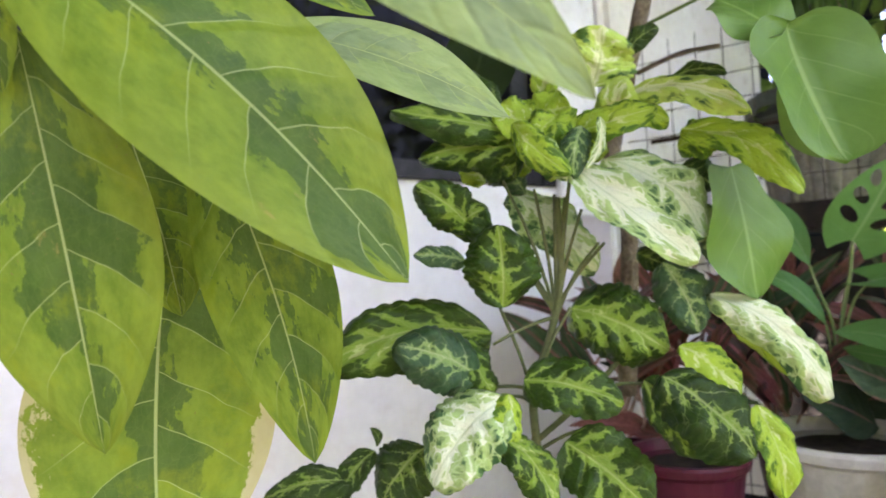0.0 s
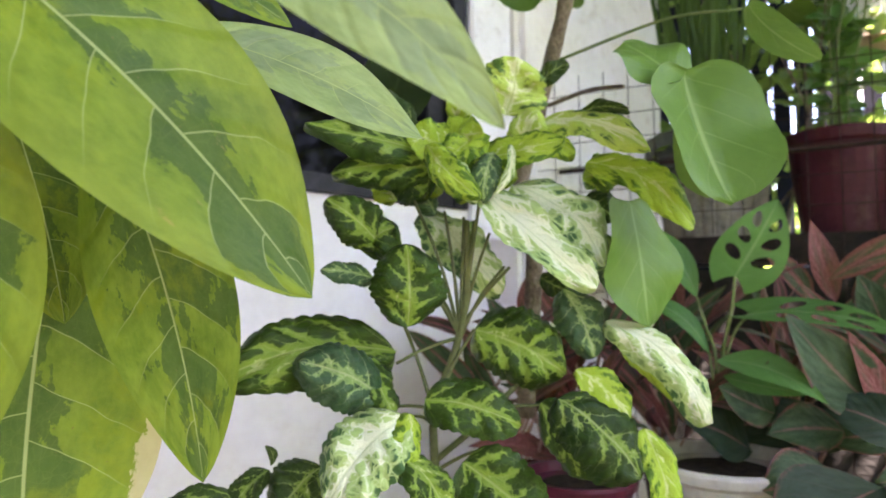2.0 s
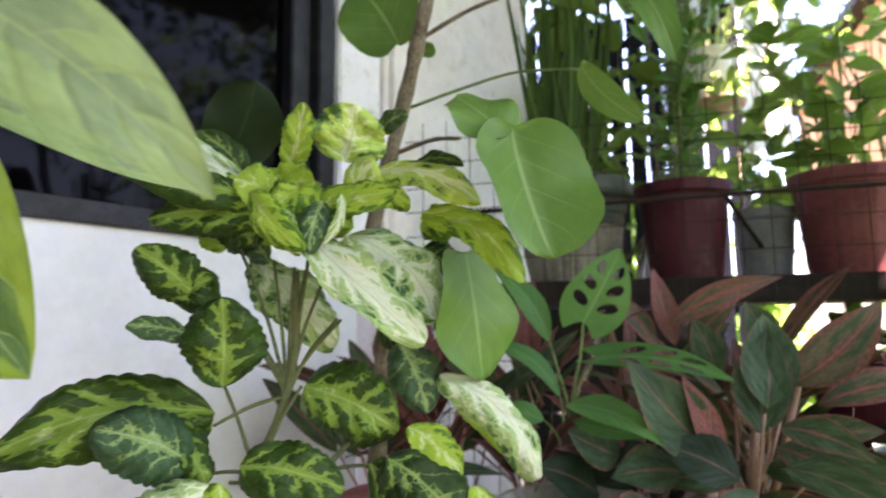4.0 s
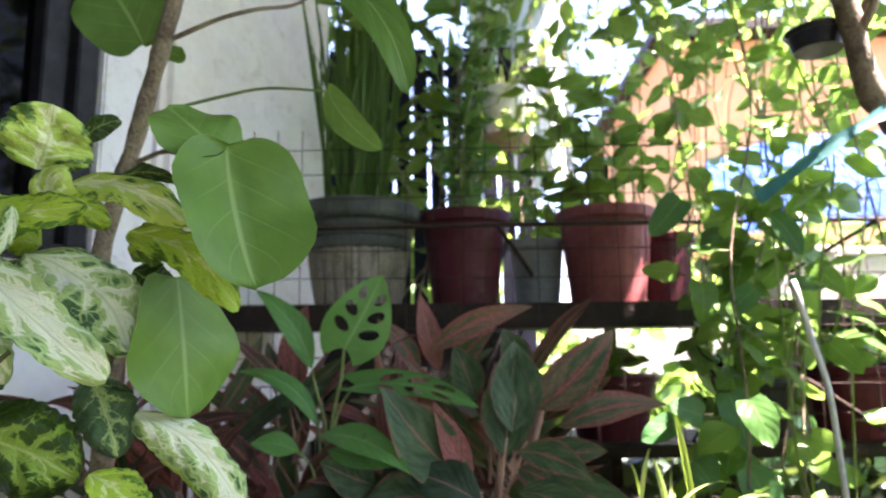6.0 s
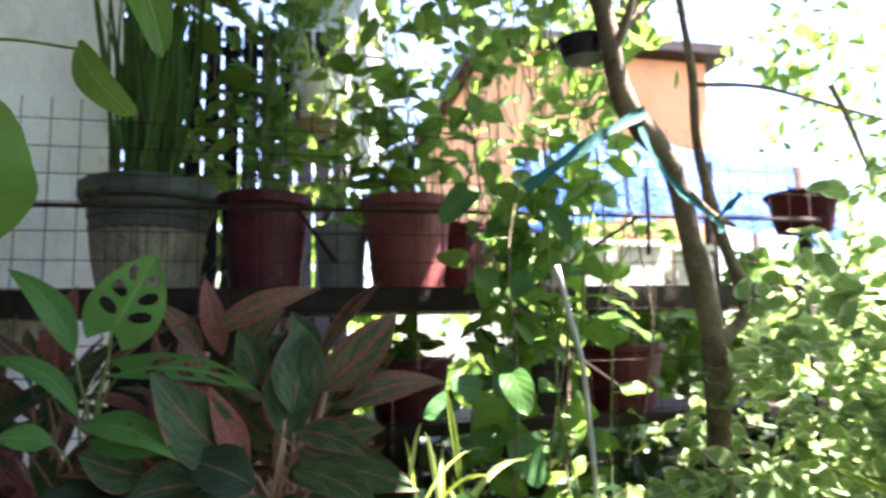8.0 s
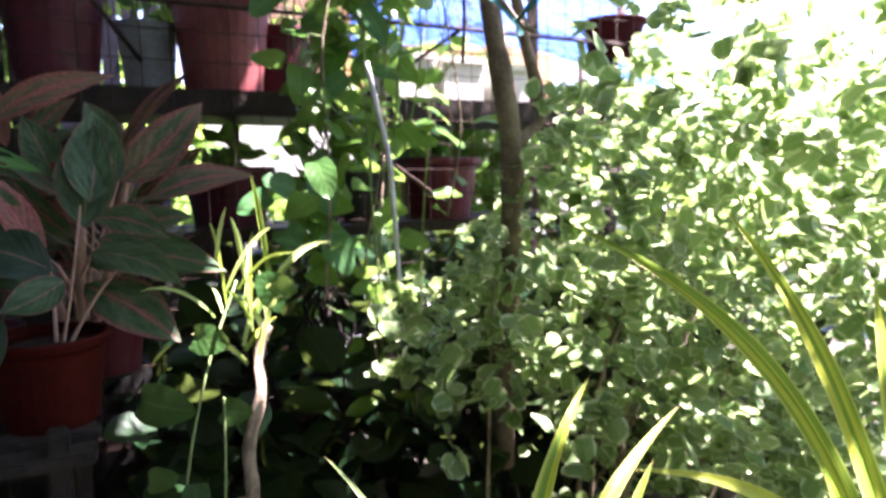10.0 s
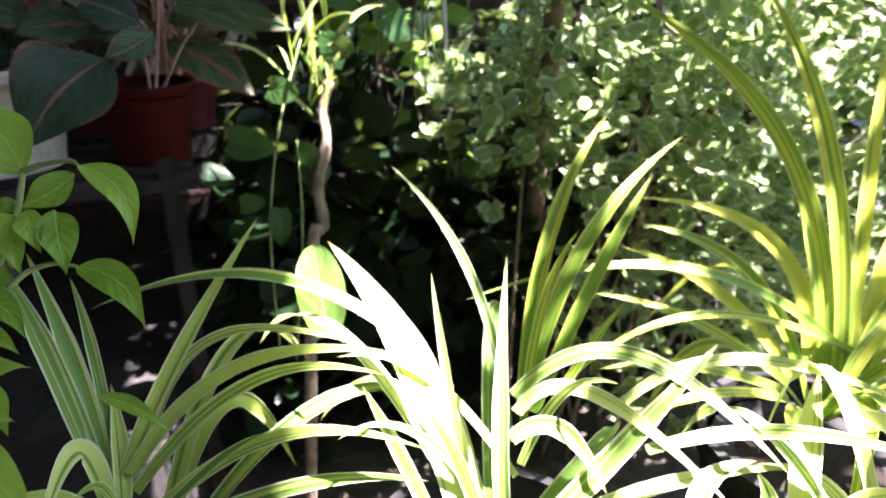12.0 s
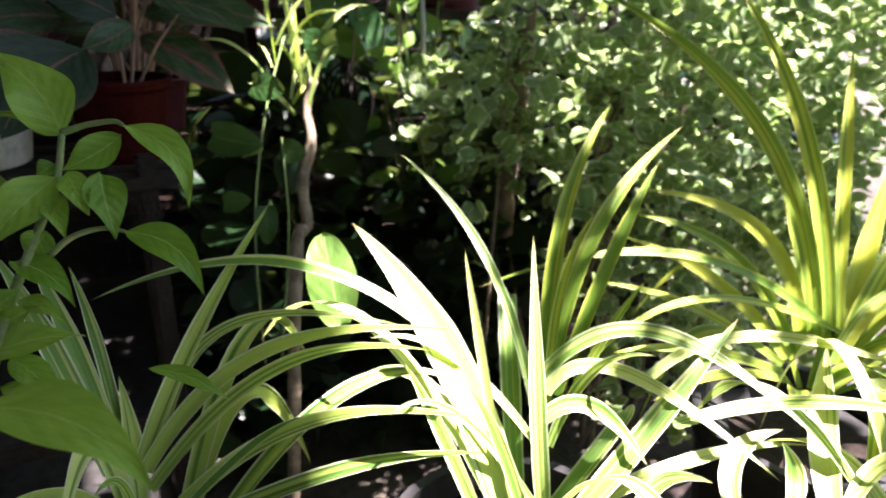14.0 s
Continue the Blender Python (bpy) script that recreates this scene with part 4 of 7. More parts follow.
leaf(bigleaf, BIG_SHEEN, (-0.267, 0.228, 1.385), (-0.178, 0.329, 1.339), (0.778, -0.524, 0.347), 0.047, 0.05, sway=-0.030)
leaf(bigleaf, BIG, (-0.249, 0.185, 1.406), (-0.197, 0.235, 1.375), (0.737, -0.649, 0.187), 0.024, 0.05, sway=-0.030)
leaf(bigleaf, BIG, (-0.278, 0.092, 1.391), (-0.288, 0.112, 1.331), (0.917, -0.297, -0.265), 0.019, 0.05)
tube("stem", [(-0.481, 0.109, 1.138), (-0.436, 0.107, 1.320), (-0.363, 0.104, 1.420), (-0.345, 0.113, 1.497)], 0.007, 0.004, BARK, bigleaf)
pot("planter", (-0.34, 0.505, 0.30), 0.11, 0.42, GREY_POT, "dark grey planter on the ledge", "planters on the bench")
aralia = thing("aralia", (-0.34, 0.505, 0.66), "aralia with crinkled dark green cream-veined leaves", "potted plant")
leaf(aralia, ARALIA, (-0.311, 0.518, 1.196), (-0.418, 0.401, 1.176), (0.637, -0.657, 0.403), 0.072, 0.05, sway=0.090)
leaf(aralia, ARALIA_DULL, (-0.309, 0.491, 1.158), (-0.354, 0.433, 1.193), (0.828, -0.516, 0.218), 0.060, 0.12, sway=0.050)
leaf(aralia, ARALIA, (-0.326, 0.489, 1.195), (-0.301, 0.497, 1.142), (0.804, -0.513, 0.301), 0.037, 0.10, sway=0.040)
leaf(aralia, ARALIA, (-0.274, 0.475, 1.221), (-0.271, 0.468, 1.290), (0.586, -0.803, -0.112), 0.063, 0.06, sway=0.030)
leaf(aralia, ARALIA, (-0.309, 0.490, 1.289), (-0.342, 0.453, 1.331), (0.691, -0.717, -0.094), 0.042, 0.12, sway=0.050)
leaf(aralia, ARALIA, (-0.324, 0.480, 1.288), (-0.294, 0.488, 1.308), (0.233, -0.972, 0.037), 0.046, 0.10, sway=-0.050)
leaf(aralia, ARALIA_DULL, (-0.316, 0.487, 1.263), (-0.347, 0.452, 1.270), (0.700, -0.542, 0.465), 0.024, 0.10)
leaf(aralia, ARALIA, (-0.250, 0.560, 1.215), (-0.175, 0.596, 1.173), (0.469, -0.880, 0.077), 0.075, 0.06, sway=-0.060)
leaf(aralia, ARALIA, (-0.266, 0.490, 1.160), (-0.193, 0.524, 1.138), (0.482, -0.764, 0.429), 0.053, 0.08, sway=-0.040)
leaf(aralia, ARALIA_PALE, (-0.269, 0.464, 1.149), (-0.307, 0.410, 1.088), (0.410, -0.795, 0.447), 0.067, 0.08, sway=0.080)
leaf(aralia, ARALIA_LIME, (-0.267, 0.466, 1.152), (-0.270, 0.454, 1.105), (0.910, -0.411, 0.044), 0.031, 0.10, sway=-0.060)
leaf(aralia, ARALIA, (-0.271, 0.458, 1.120), (-0.232, 0.470, 1.062), (0.767, -0.490, 0.413), 0.041, 0.10, sway=-0.080)
leaf(aralia, ARALIA, (-0.241, 0.510, 1.106), (-0.176, 0.522, 1.055), (0.402, -0.857, 0.324), 0.069, 0.08, sway=-0.040)
leaf(aralia, ARALIA_DARK, (-0.174, 0.567, 1.156), (-0.106, 0.581, 1.091), (0.540, -0.737, 0.407), 0.069, 0.08, sway=-0.050)
leaf(aralia, ARALIA_LIME, (-0.164, 0.591, 1.179), (-0.118, 0.601, 1.133), (0.554, -0.728, 0.403), 0.035, 0.08, sway=-0.070)
leaf(aralia, ARALIA, (-0.190, 0.568, 1.151), (-0.139, 0.577, 1.085), (0.042, -0.995, -0.095), 0.041, 0.08, sway=0.060)
leaf(aralia, ARALIA_LIME, (-0.107, 0.603, 1.129), (-0.088, 0.595, 1.055), (0.641, -0.730, 0.238), 0.036, 0.10, sway=-0.030)
leaf(aralia, ARALIA_PALE, (-0.140, 0.612, 1.223), (-0.053, 0.628, 1.133), (0.543, -0.744, 0.389), 0.045, 0.10, sway=-0.090)
leaf(aralia, ARALIA_LIME, (-0.140, 0.618, 1.220), (-0.075, 0.630, 1.145), (-0.151, -0.947, -0.284), 0.025, 0.06, sway=-0.020)
leaf(aralia, ARALIA_DULL, (-0.179, 0.607, 1.253), (-0.150, 0.606, 1.189), (0.345, -0.923, 0.170), 0.047, 0.08, sway=-0.040)
leaf(aralia, ARALIA_PALE, (-0.238, 0.537, 1.348), (-0.134, 0.553, 1.252), (0.507, -0.754, 0.419), 0.048, 0.08, sway=0.050)
leaf(aralia, ARALIA_PALE, (-0.218, 0.575, 1.350), (-0.135, 0.588, 1.272), (0.530, -0.722, 0.444), 0.069, 0.08, sway=-0.120)
leaf(aralia, ARALIA_DULL, (-0.144, 0.629, 1.305), (-0.137, 0.637, 1.248), (0.666, -0.746, -0.021), 0.031, 0.10)
leaf(aralia, ARALIA_DARK, (-0.207, 0.624, 1.264), (-0.184, 0.641, 1.250), (0.523, -0.840, -0.145), 0.024, 0.10)
leaf(aralia, ARALIA, (-0.284, 0.552, 1.382), (-0.374, 0.463, 1.404), (0.711, -0.668, 0.222), 0.039, 0.10, sway=-0.040)
leaf(aralia, ARALIA, (-0.283, 0.553, 1.368), (-0.368, 0.494, 1.362), (0.569, -0.822, 0.029), 0.045, 0.10, sway=0.050)
leaf(aralia, ARALIA_PALE, (-0.325, 0.536, 1.374), (-0.367, 0.505, 1.399), (0.611, -0.789, 0.059), 0.034, 0.10, sway=0.050)
leaf(aralia, ARALIA_DARK, (-0.298, 0.556, 1.340), (-0.330, 0.532, 1.372), (0.262, -0.882, -0.392), 0.049, 0.10)
leaf(aralia, ARALIA_PALE, (-0.321, 0.567, 1.408), (-0.411, 0.522, 1.471), (0.478, -0.876, 0.060), 0.027, 0.10, sway=-0.040)
leaf(aralia, ARALIA_DARK, (-0.323, 0.577, 1.407), (-0.363, 0.550, 1.457), (0.662, -0.736, 0.144), 0.032, 0.12, sway=0.050)
leaf(aralia, ARALIA_LIME, (-0.264, 0.553, 1.379), (-0.301, 0.521, 1.397), (0.697, -0.690, 0.196), 0.045, 0.10, sway=0.040)
leaf(aralia, ARALIA_LIME, (-0.286, 0.557, 1.386), (-0.230, 0.537, 1.394), (-0.347, -0.926, 0.147), 0.047, 0.12, sway=-0.060)
leaf(aralia, ARALIA_LIME, (-0.250, 0.557, 1.373), (-0.161, 0.554, 1.384), (-0.057, -0.968, 0.246), 0.037, 0.12, sway=0.060)
leaf(aralia, ARALIA_LIME, (-0.277, 0.575, 1.420), (-0.255, 0.561, 1.476), (0.103, -0.957, -0.270), 0.034, 0.14, sway=0.080)
leaf(aralia, ARALIA_MIX, (-0.235, 0.604, 1.427), (-0.218, 0.595, 1.481), (0.535, -0.788, -0.304), 0.076, 0.06)
leaf(aralia, ARALIA_DARK, (-0.202, 0.617, 1.460), (-0.174, 0.621, 1.476), (0.204, -0.972, -0.115), 0.022, 0.10)
leaf(aralia, ARALIA_MIX, (-0.201, 0.594, 1.410), (-0.093, 0.581, 1.374), (0.057, -0.882, 0.467), 0.036, 0.10, sway=-0.080)
leaf(aralia, ARALIA_DARK, (-0.162, 0.601, 1.416), (-0.113, 0.602, 1.415), (0.014, -0.966, 0.258), 0.018, 0.10, sway=-0.100)
leaf(aralia, ARALIA_LIME, (-0.217, 0.574, 1.395), (-0.160, 0.590, 1.379), (0.339, -0.893, 0.296), 0.034, 0.10, sway=-0.060)
leaf(aralia, ARALIA_LIME, (-0.157, 0.616, 1.374), (-0.063, 0.624, 1.305), (0.343, -0.867, 0.362), 0.042, 0.10, sway=-0.100)
leaf(aralia, ARALIA_LIME, (-0.165, 0.630, 1.360), (-0.122, 0.642, 1.370), (0.195, -0.954, 0.229), 0.039, 0.12, sway=-0.050)
leaf(aralia, ARALIA_DARK, (-0.168, 0.647, 1.344), (-0.139, 0.656, 1.322), (0.199, -0.967, -0.156), 0.037, 0.10)
leaf(aralia, ARALIA_LIME, (-0.269, 0.501, 1.381), (-0.216, 0.492, 1.329), (0.117, -0.952, 0.284), 0.030, 0.12, sway=0.060)
leaf(aralia, ARALIA_PALE, (-0.248, 0.504, 1.367), (-0.220, 0.496, 1.325), (0.478, -0.743, 0.469), 0.021, 0.12, sway=0.040)
leaf(aralia, ARALIA_DULL, (-0.220, 0.536, 1.375), (-0.221, 0.513, 1.329), (0.543, -0.760, 0.358), 0.027, 0.10, sway=0.050)
leaf(aralia, ARALIA_PALE, (-0.203, 0.535, 1.380), (-0.212, 0.519, 1.334), (0.933, -0.356, -0.051), 0.013, 0.10, sway=-0.080)
leaf(aralia, ARALIA_LIME, (-0.239, 0.558, 1.394), (-0.255, 0.512, 1.366), (0.555, -0.563, 0.613), 0.040, 0.10, sway=0.050)
leaf(aralia, ARALIA, (-0.319, 0.540, 1.371), (-0.297, 0.545, 1.342), (0.423, -0.890, 0.168), 0.045, 0.10)
leaf(aralia, ARALIA_LIME, (-0.245, 0.592, 1.373), (-0.290, 0.554, 1.413), (0.736, -0.632, 0.242), 0.047, 0.10, sway=0.030)
leaf(aralia, ARALIA_LIME, (-0.299, 0.588, 1.350), (-0.344, 0.547, 1.413), (0.794, -0.579, 0.186), 0.051, 0.10, sway=0.030)
leaf(aralia, ARALIA_LIME, (-0.334, 0.580, 1.370), (-0.375, 0.542, 1.418), (0.790, -0.568, 0.231), 0.054, 0.10, sway=0.030)
leaf(aralia, ARALIA_MIX, (-0.265, 0.593, 1.345), (-0.298, 0.557, 1.384), (0.812, -0.552, 0.191), 0.037, 0.10, sway=0.030)
leaf(aralia, ARALIA_DULL, (-0.207, 0.607, 1.303), (-0.231, 0.572, 1.343), (0.857, -0.508, 0.084), 0.041, 0.10, sway=0.030)
leaf(aralia, ARALIA_DULL, (-0.307, 0.590, 1.329), (-0.322, 0.557, 1.363), (0.924, -0.382, 0.036), 0.031, 0.10, sway=0.030)
leaf(aralia, ARALIA_PALE, (-0.321, 0.587, 1.336), (-0.234, 0.586, 1.250), (0.508, -0.689, 0.517), 0.060, 0.10, sway=0.030)
leaf(aralia, ARALIA_LIME, (-0.220, 0.597, 1.360), (-0.255, 0.562, 1.389), (0.777, -0.589, 0.222), 0.039, 0.10, sway=0.030)
leaf(aralia, ARALIA_LIME, (-0.349, 0.582, 1.345), (-0.366, 0.549, 1.380), (0.913, -0.399, 0.083), 0.044, 0.10, sway=0.030)
leaf(aralia, ARALIA_MIX, (-0.225, 0.593, 1.384), (-0.191, 0.567, 1.413), (-0.182, -0.830, -0.527), 0.041, 0.10, sway=0.030)
leaf(aralia, ARALIA_DARK, (-0.350, 0.459, 1.102), (-0.371, 0.422, 1.061), (0.453, -0.763, 0.462), 0.058, 0.10, sway=0.060)
leaf(aralia, ARALIA_DARK, (-0.393, 0.442, 1.098), (-0.407, 0.409, 1.062), (0.322, -0.760, 0.565), 0.029, 0.14, sway=0.060)
leaf(aralia, ARALIA_DARK, (-0.397, 0.427, 1.075), (-0.452, 0.365, 1.070), (0.552, -0.535, 0.640), 0.032, 0.10, sway=0.050)
leaf(aralia, ARALIA_DARK, (-0.391, 0.443, 1.102), (-0.395, 0.439, 1.119), (0.780, -0.624, 0.050), 0.008, 0.10, sway=0.200)
tube("stem", [(-0.300, 0.546, 0.800), (-0.285, 0.544, 1.043), (-0.284, 0.540, 1.137), (-0.267, 0.549, 1.193), (-0.256, 0.553, 1.249), (-0.255, 0.551, 1.317)], 0.0045, 0.0032, STEM_DARK, aralia)
tube("stem", [(-0.284, 0.542, 1.095), (-0.239, 0.571, 1.139), (-0.198, 0.621, 1.202), (-0.169, 0.626, 1.276), (-0.166, 0.612, 1.338)], 0.003, 0.002, STEM_DARK, aralia)
tube("petiole", [(-0.262, 0.552, 1.208), (-0.276, 0.538, 1.278), (-0.299, 0.531, 1.336)], 0.0018, 0.0014, STEM_DARK, aralia)
tube("petiole", [(-0.262, 0.552, 1.208), (-0.266, 0.546, 1.273), (-0.276, 0.548, 1.327)], 0.0018, 0.0014, STEM_DARK, aralia)
tube("petiole", [(-0.262, 0.552, 1.208), (-0.259, 0.550, 1.270), (-0.261, 0.559, 1.321)], 0.0018, 0.0014, STEM_DARK, aralia)
tube("petiole", [(-0.262, 0.552, 1.208), (-0.256, 0.553, 1.268), (-0.253, 0.565, 1.318)], 0.0018, 0.0014, STEM_DARK, aralia)
tube("petiole", [(-0.262, 0.552, 1.208), (-0.250, 0.557, 1.262), (-0.241, 0.574, 1.306)], 0.0018, 0.0014, STEM_DARK, aralia)
tube("petiole", [(-0.262, 0.552, 1.208), (-0.246, 0.561, 1.245), (-0.230, 0.583, 1.274)], 0.0018, 0.0014, STEM_DARK, aralia)
tube("petiole", [(-0.262, 0.552, 1.208), (-0.271, 0.544, 1.235), (-0.287, 0.544, 1.256)], 0.0018, 0.0014, STEM_DARK, aralia)
tube("petiole", [(-0.262, 0.552, 1.208), (-0.285, 0.533, 1.257), (-0.319, 0.519, 1.298)], 0.0018, 0.0014, STEM_DARK, aralia)
tube("petiole", [(-0.284, 0.540, 1.137), (-0.291, 0.527, 1.181), (-0.299, 0.513, 1.219)], 0.002, 0.0015, STEM_DARK, aralia)
tube("petiole", [(-0.281, 0.542, 1.142), (-0.300, 0.522, 1.147), (-0.318, 0.503, 1.146)], 0.002, 0.0015, STEM_DARK, aralia)
tube("petiole", [(-0.280, 0.542, 1.157), (-0.263, 0.546, 1.190), (-0.247, 0.550, 1.216)], 0.002, 0.0015, STEM_DARK, aralia)
tube("petiole", [(-0.283, 0.541, 1.126), (-0.289, 0.530, 1.136), (-0.296, 0.519, 1.139)], 0.002, 0.0015, STEM_DARK, aralia)
tube("petiole", [(-0.285, 0.542, 1.085), (-0.260, 0.552, 1.100), (-0.237, 0.562, 1.108)], 0.002, 0.0015, STEM_DARK, aralia)
tube("petiole", [(-0.239, 0.571, 1.139), (-0.217, 0.580, 1.144), (-0.195, 0.590, 1.144)], 0.002, 0.0015, STEM_DARK, aralia)
tube("petiole", [(-0.261, 0.552, 1.218), (-0.239, 0.559, 1.249), (-0.218, 0.567, 1.273)], 0.002, 0.0015, STEM_DARK, aralia)
tube("petiole", [(-0.258, 0.553, 1.239), (-0.248, 0.551, 1.293), (-0.239, 0.549, 1.341)], 0.002, 0.0015, STEM_DARK, aralia)
tube("petiole", [(-0.262, 0.552, 1.208), (-0.284, 0.530, 1.200), (-0.306, 0.509, 1.186)], 0.002, 0.0015, STEM_DARK, aralia)
tube("petiole", [(-0.192, 0.601, 1.204), (-0.167, 0.612, 1.216), (-0.142, 0.622, 1.221)], 0.002, 0.0015, STEM_DARK, aralia)
roundleaf = thing("round_leaf_tree", (-0.26, 0.93, 0.9), "young tree with large round grey-green leaves", "tree")
leaf(roundleaf, ROUND, (-0.061, 0.582, 1.437), (-0.025, 0.558, 1.319), (0.629, -0.702, 0.334), 0.113, 0.05, sway=0.030, fold=0.50)
leaf(roundleaf, ROUND, (-0.065, 0.582, 1.430), (-0.113, 0.582, 1.472), (0.549, -0.561, 0.620), 0.087, 0.06, sway=-0.050, fold=0.05)
leaf(roundleaf, ROUND, (-0.064, 0.633, 1.412), (-0.043, 0.623, 1.333), (-0.410, -0.912, 0.011), 0.044, 0.06, sway=0.050)
leaf(roundleaf, ROUND, (-0.120, 0.632, 1.336), (-0.106, 0.634, 1.215), (0.912, -0.399, 0.099), 0.114, 0.04, sway=0.020, fold=0.05)
leaf(roundleaf, ROUND, (-0.257, 0.811, 1.639), (-0.314, 0.799, 1.728), (0.077, -0.993, -0.089), 0.115, 0.05, sway=0.050)
leaf(roundleaf, ROUND, (-0.038, 0.724, 1.678), (0.079, 0.666, 1.511), (0.115, -0.912, 0.395), 0.048, 0.10, sway=-0.100)
leaf(roundleaf, SHADED_ROUND, (-0.488, 0.766, 1.490), (-0.430, 0.744, 1.587), (0.530, -0.705, -0.472), 0.101, 0.06)
leaf(roundleaf, ROUND, (-0.237, 0.831, 1.639), (-0.210, 0.823, 1.624), (-0.187, -0.966, 0.179), 0.023, 0.08)
leaf(roundleaf, ROUND, (-0.015, 0.742, 1.551), (0.047, 0.712, 1.471), (-0.422, -0.906, 0.006), 0.034, 0.10, sway=0.050)
tube("trunk", [(-0.321, 0.886, 1.076), (-0.289, 0.844, 1.317), (-0.305, 0.832, 1.380), (-0.267, 0.818, 1.506), (-0.229, 0.789, 1.597), (-0.210, 0.782, 1.665), (-0.185, 0.774, 1.740)], 0.0125, 0.0085, YOUNG_BARK, roundleaf)
tube("branch", [(-0.215, 0.786, 1.631), (-0.159, 0.790, 1.658), (-0.114, 0.794, 1.672), (-0.067, 0.817, 1.692), (-0.023, 0.816, 1.737)], 0.0030, 0.0020, YOUNG_BARK, roundleaf)
tube("twig", [(-0.238, 0.806, 1.549), (-0.155, 0.785, 1.559), (-0.090, 0.772, 1.564), (-0.021, 0.763, 1.555)], 0.0022, 0.0014, STEM, roundleaf)
tube("twig", [(-0.256, 0.812, 1.493), (-0.179, 0.713, 1.474), (-0.122, 0.623, 1.445)], 0.003, 0.002, BARK, roundleaf)
monstera = thing("swiss_cheese_plant", (-0.075, 1.03, 0.95), "light green plant with perforated leaves in a white pot", "potted plant")
leaf(monstera, MONST, (-0.053, 1.057, 1.270), (0.008, 1.025, 1.377), (0.152, -0.918, -0.366), 0.099, 0.05)
leaf(monstera, MONST, (-0.036, 1.052, 1.216), (0.146, 0.970, 1.191), (-0.215, -0.685, 0.696), 0.048, 0.06, sway=-0.050)
leaf(monstera, MONST_PLAIN, (-0.111, 1.100, 1.239), (-0.206, 1.106, 1.364), (0.327, -0.898, 0.293), 0.044, 0.08, sway=0.080)
leaf(monstera, MONST_PLAIN, (-0.092, 1.067, 1.155), (-0.218, 1.063, 1.238), (0.329, -0.826, 0.458), 0.032, 0.10, sway=0.140)
leaf(monstera, MONST_PLAIN, (-0.114, 1.044, 1.124), (-0.187, 1.042, 1.135), (0.090, -0.868, 0.488), 0.036, 0.08, sway=0.050)
leaf(monstera, MONST_PLAIN, (-0.083, 1.037, 1.148), (0.055, 0.973, 1.104), (-0.135, -0.747, 0.652), 0.045, 0.08, sway=-0.080)
leaf(monstera, MONST_PLAIN, (-0.072, 1.038, 1.126), (0.049, 0.993, 1.115), (-0.265, -0.832, 0.488), 0.028, 0.08, sway=0.060)
tube("petiole", [(-0.090, 1.083, 1.030), (-0.073, 1.074, 1.160), (-0.059, 1.064, 1.224), (-0.053, 1.057, 1.270)], 0.0035, 0.0022, STEM, monstera)
tube("petiole", [(-0.089, 1.094, 1.027), (-0.085, 1.088, 1.143), (-0.100, 1.093, 1.199), (-0.111, 1.100, 1.239)], 0.003, 0.0018, STEM, monstera)
tube("petiole", [(-0.083, 1.083, 1.030), (-0.074, 1.069, 1.121), (-0.058, 1.059, 1.184), (-0.036, 1.052, 1.216)], 0.0025, 0.0016, STEM, monstera)
tube("petiole", [(-0.090, 1.073, 1.032), (-0.087, 1.064, 1.100), (-0.092, 1.067, 1.155)], 0.0028, 0.0018, STEM, monstera)
tube("petiole", [(-0.090, 1.062, 1.035), (-0.094, 1.045, 1.096), (-0.114, 1.044, 1.124)], 0.0024, 0.0016, STEM, monstera)
aglaonema = thing("aglaonema", (0.135, 0.99, 0.95), "dark green red-rimmed foliage plant in a clay pot", "potted plant")
leaf(aglaonema, AGLAO, (0.185, 1.056, 1.113), (0.205, 1.086, 1.258), (-0.111, -0.971, 0.212), 0.081, 0.05, sway=-0.020)
leaf(aglaonema, AGLAO, (0.132, 1.038, 1.075), (0.010, 0.995, 1.219), (0.422, -0.903, 0.083), 0.087, 0.06, sway=-0.050)
leaf(aglaonema, AGLAO_PINK, (0.135, 1.043, 1.075), (0.082, 1.008, 1.198), (0.620, -0.783, 0.046), 0.046, 0.05, sway=-0.040)
leaf(aglaonema, AGLAO_PINK, (0.233, 1.093, 1.176), (0.353, 1.082, 1.295), (-0.259, -0.950, 0.175), 0.073, 0.08, sway=0.060)
leaf(aglaonema, AGLAO_PINK, (0.070, 1.133, 1.264), (0.237, 1.123, 1.334), (-0.006, -0.990, -0.139), 0.041, 0.10, sway=-0.080)
leaf(aglaonema, AGLAO, (0.225, 1.053, 1.098), (0.325, 1.026, 1.125), (-0.350, -0.799, 0.488), 0.054, 0.08, sway=-0.050)
leaf(aglaonema, AGLAO, (0.202, 1.056, 1.097), (0.271, 1.011, 1.064), (-0.230, -0.771, 0.594), 0.050, 0.08, sway=-0.040)
leaf(aglaonema, AGLAO_PINK, (0.266, 1.102, 1.148), (0.431, 1.096, 1.181), (-0.128, -0.862, 0.490), 0.051, 0.10, sway=-0.050)
leaf(aglaonema, AGLAO, (0.151, 1.068, 1.060), (0.041, 1.054, 1.045), (0.030, -0.830, 0.557), 0.058, 0.08, sway=-0.040)
leaf(aglaonema, AGLAO_GREY, (0.075, 1.108, 1.064), (-0.108, 1.104, 1.045), (-0.037, -0.838, 0.544), 0.077, 0.06, sway=-0.050)
leaf(aglaonema, AGLAO, (0.184, 1.063, 1.063), (0.361, 0.950, 1.050), (-0.410, -0.708, 0.575), 0.072, 0.08, sway=-0.060)
leaf(aglaonema, AGLAO, (0.178, 1.058, 1.031), (0.298, 0.981, 0.949), (-0.102, -0.797, 0.595), 0.078, 0.08)
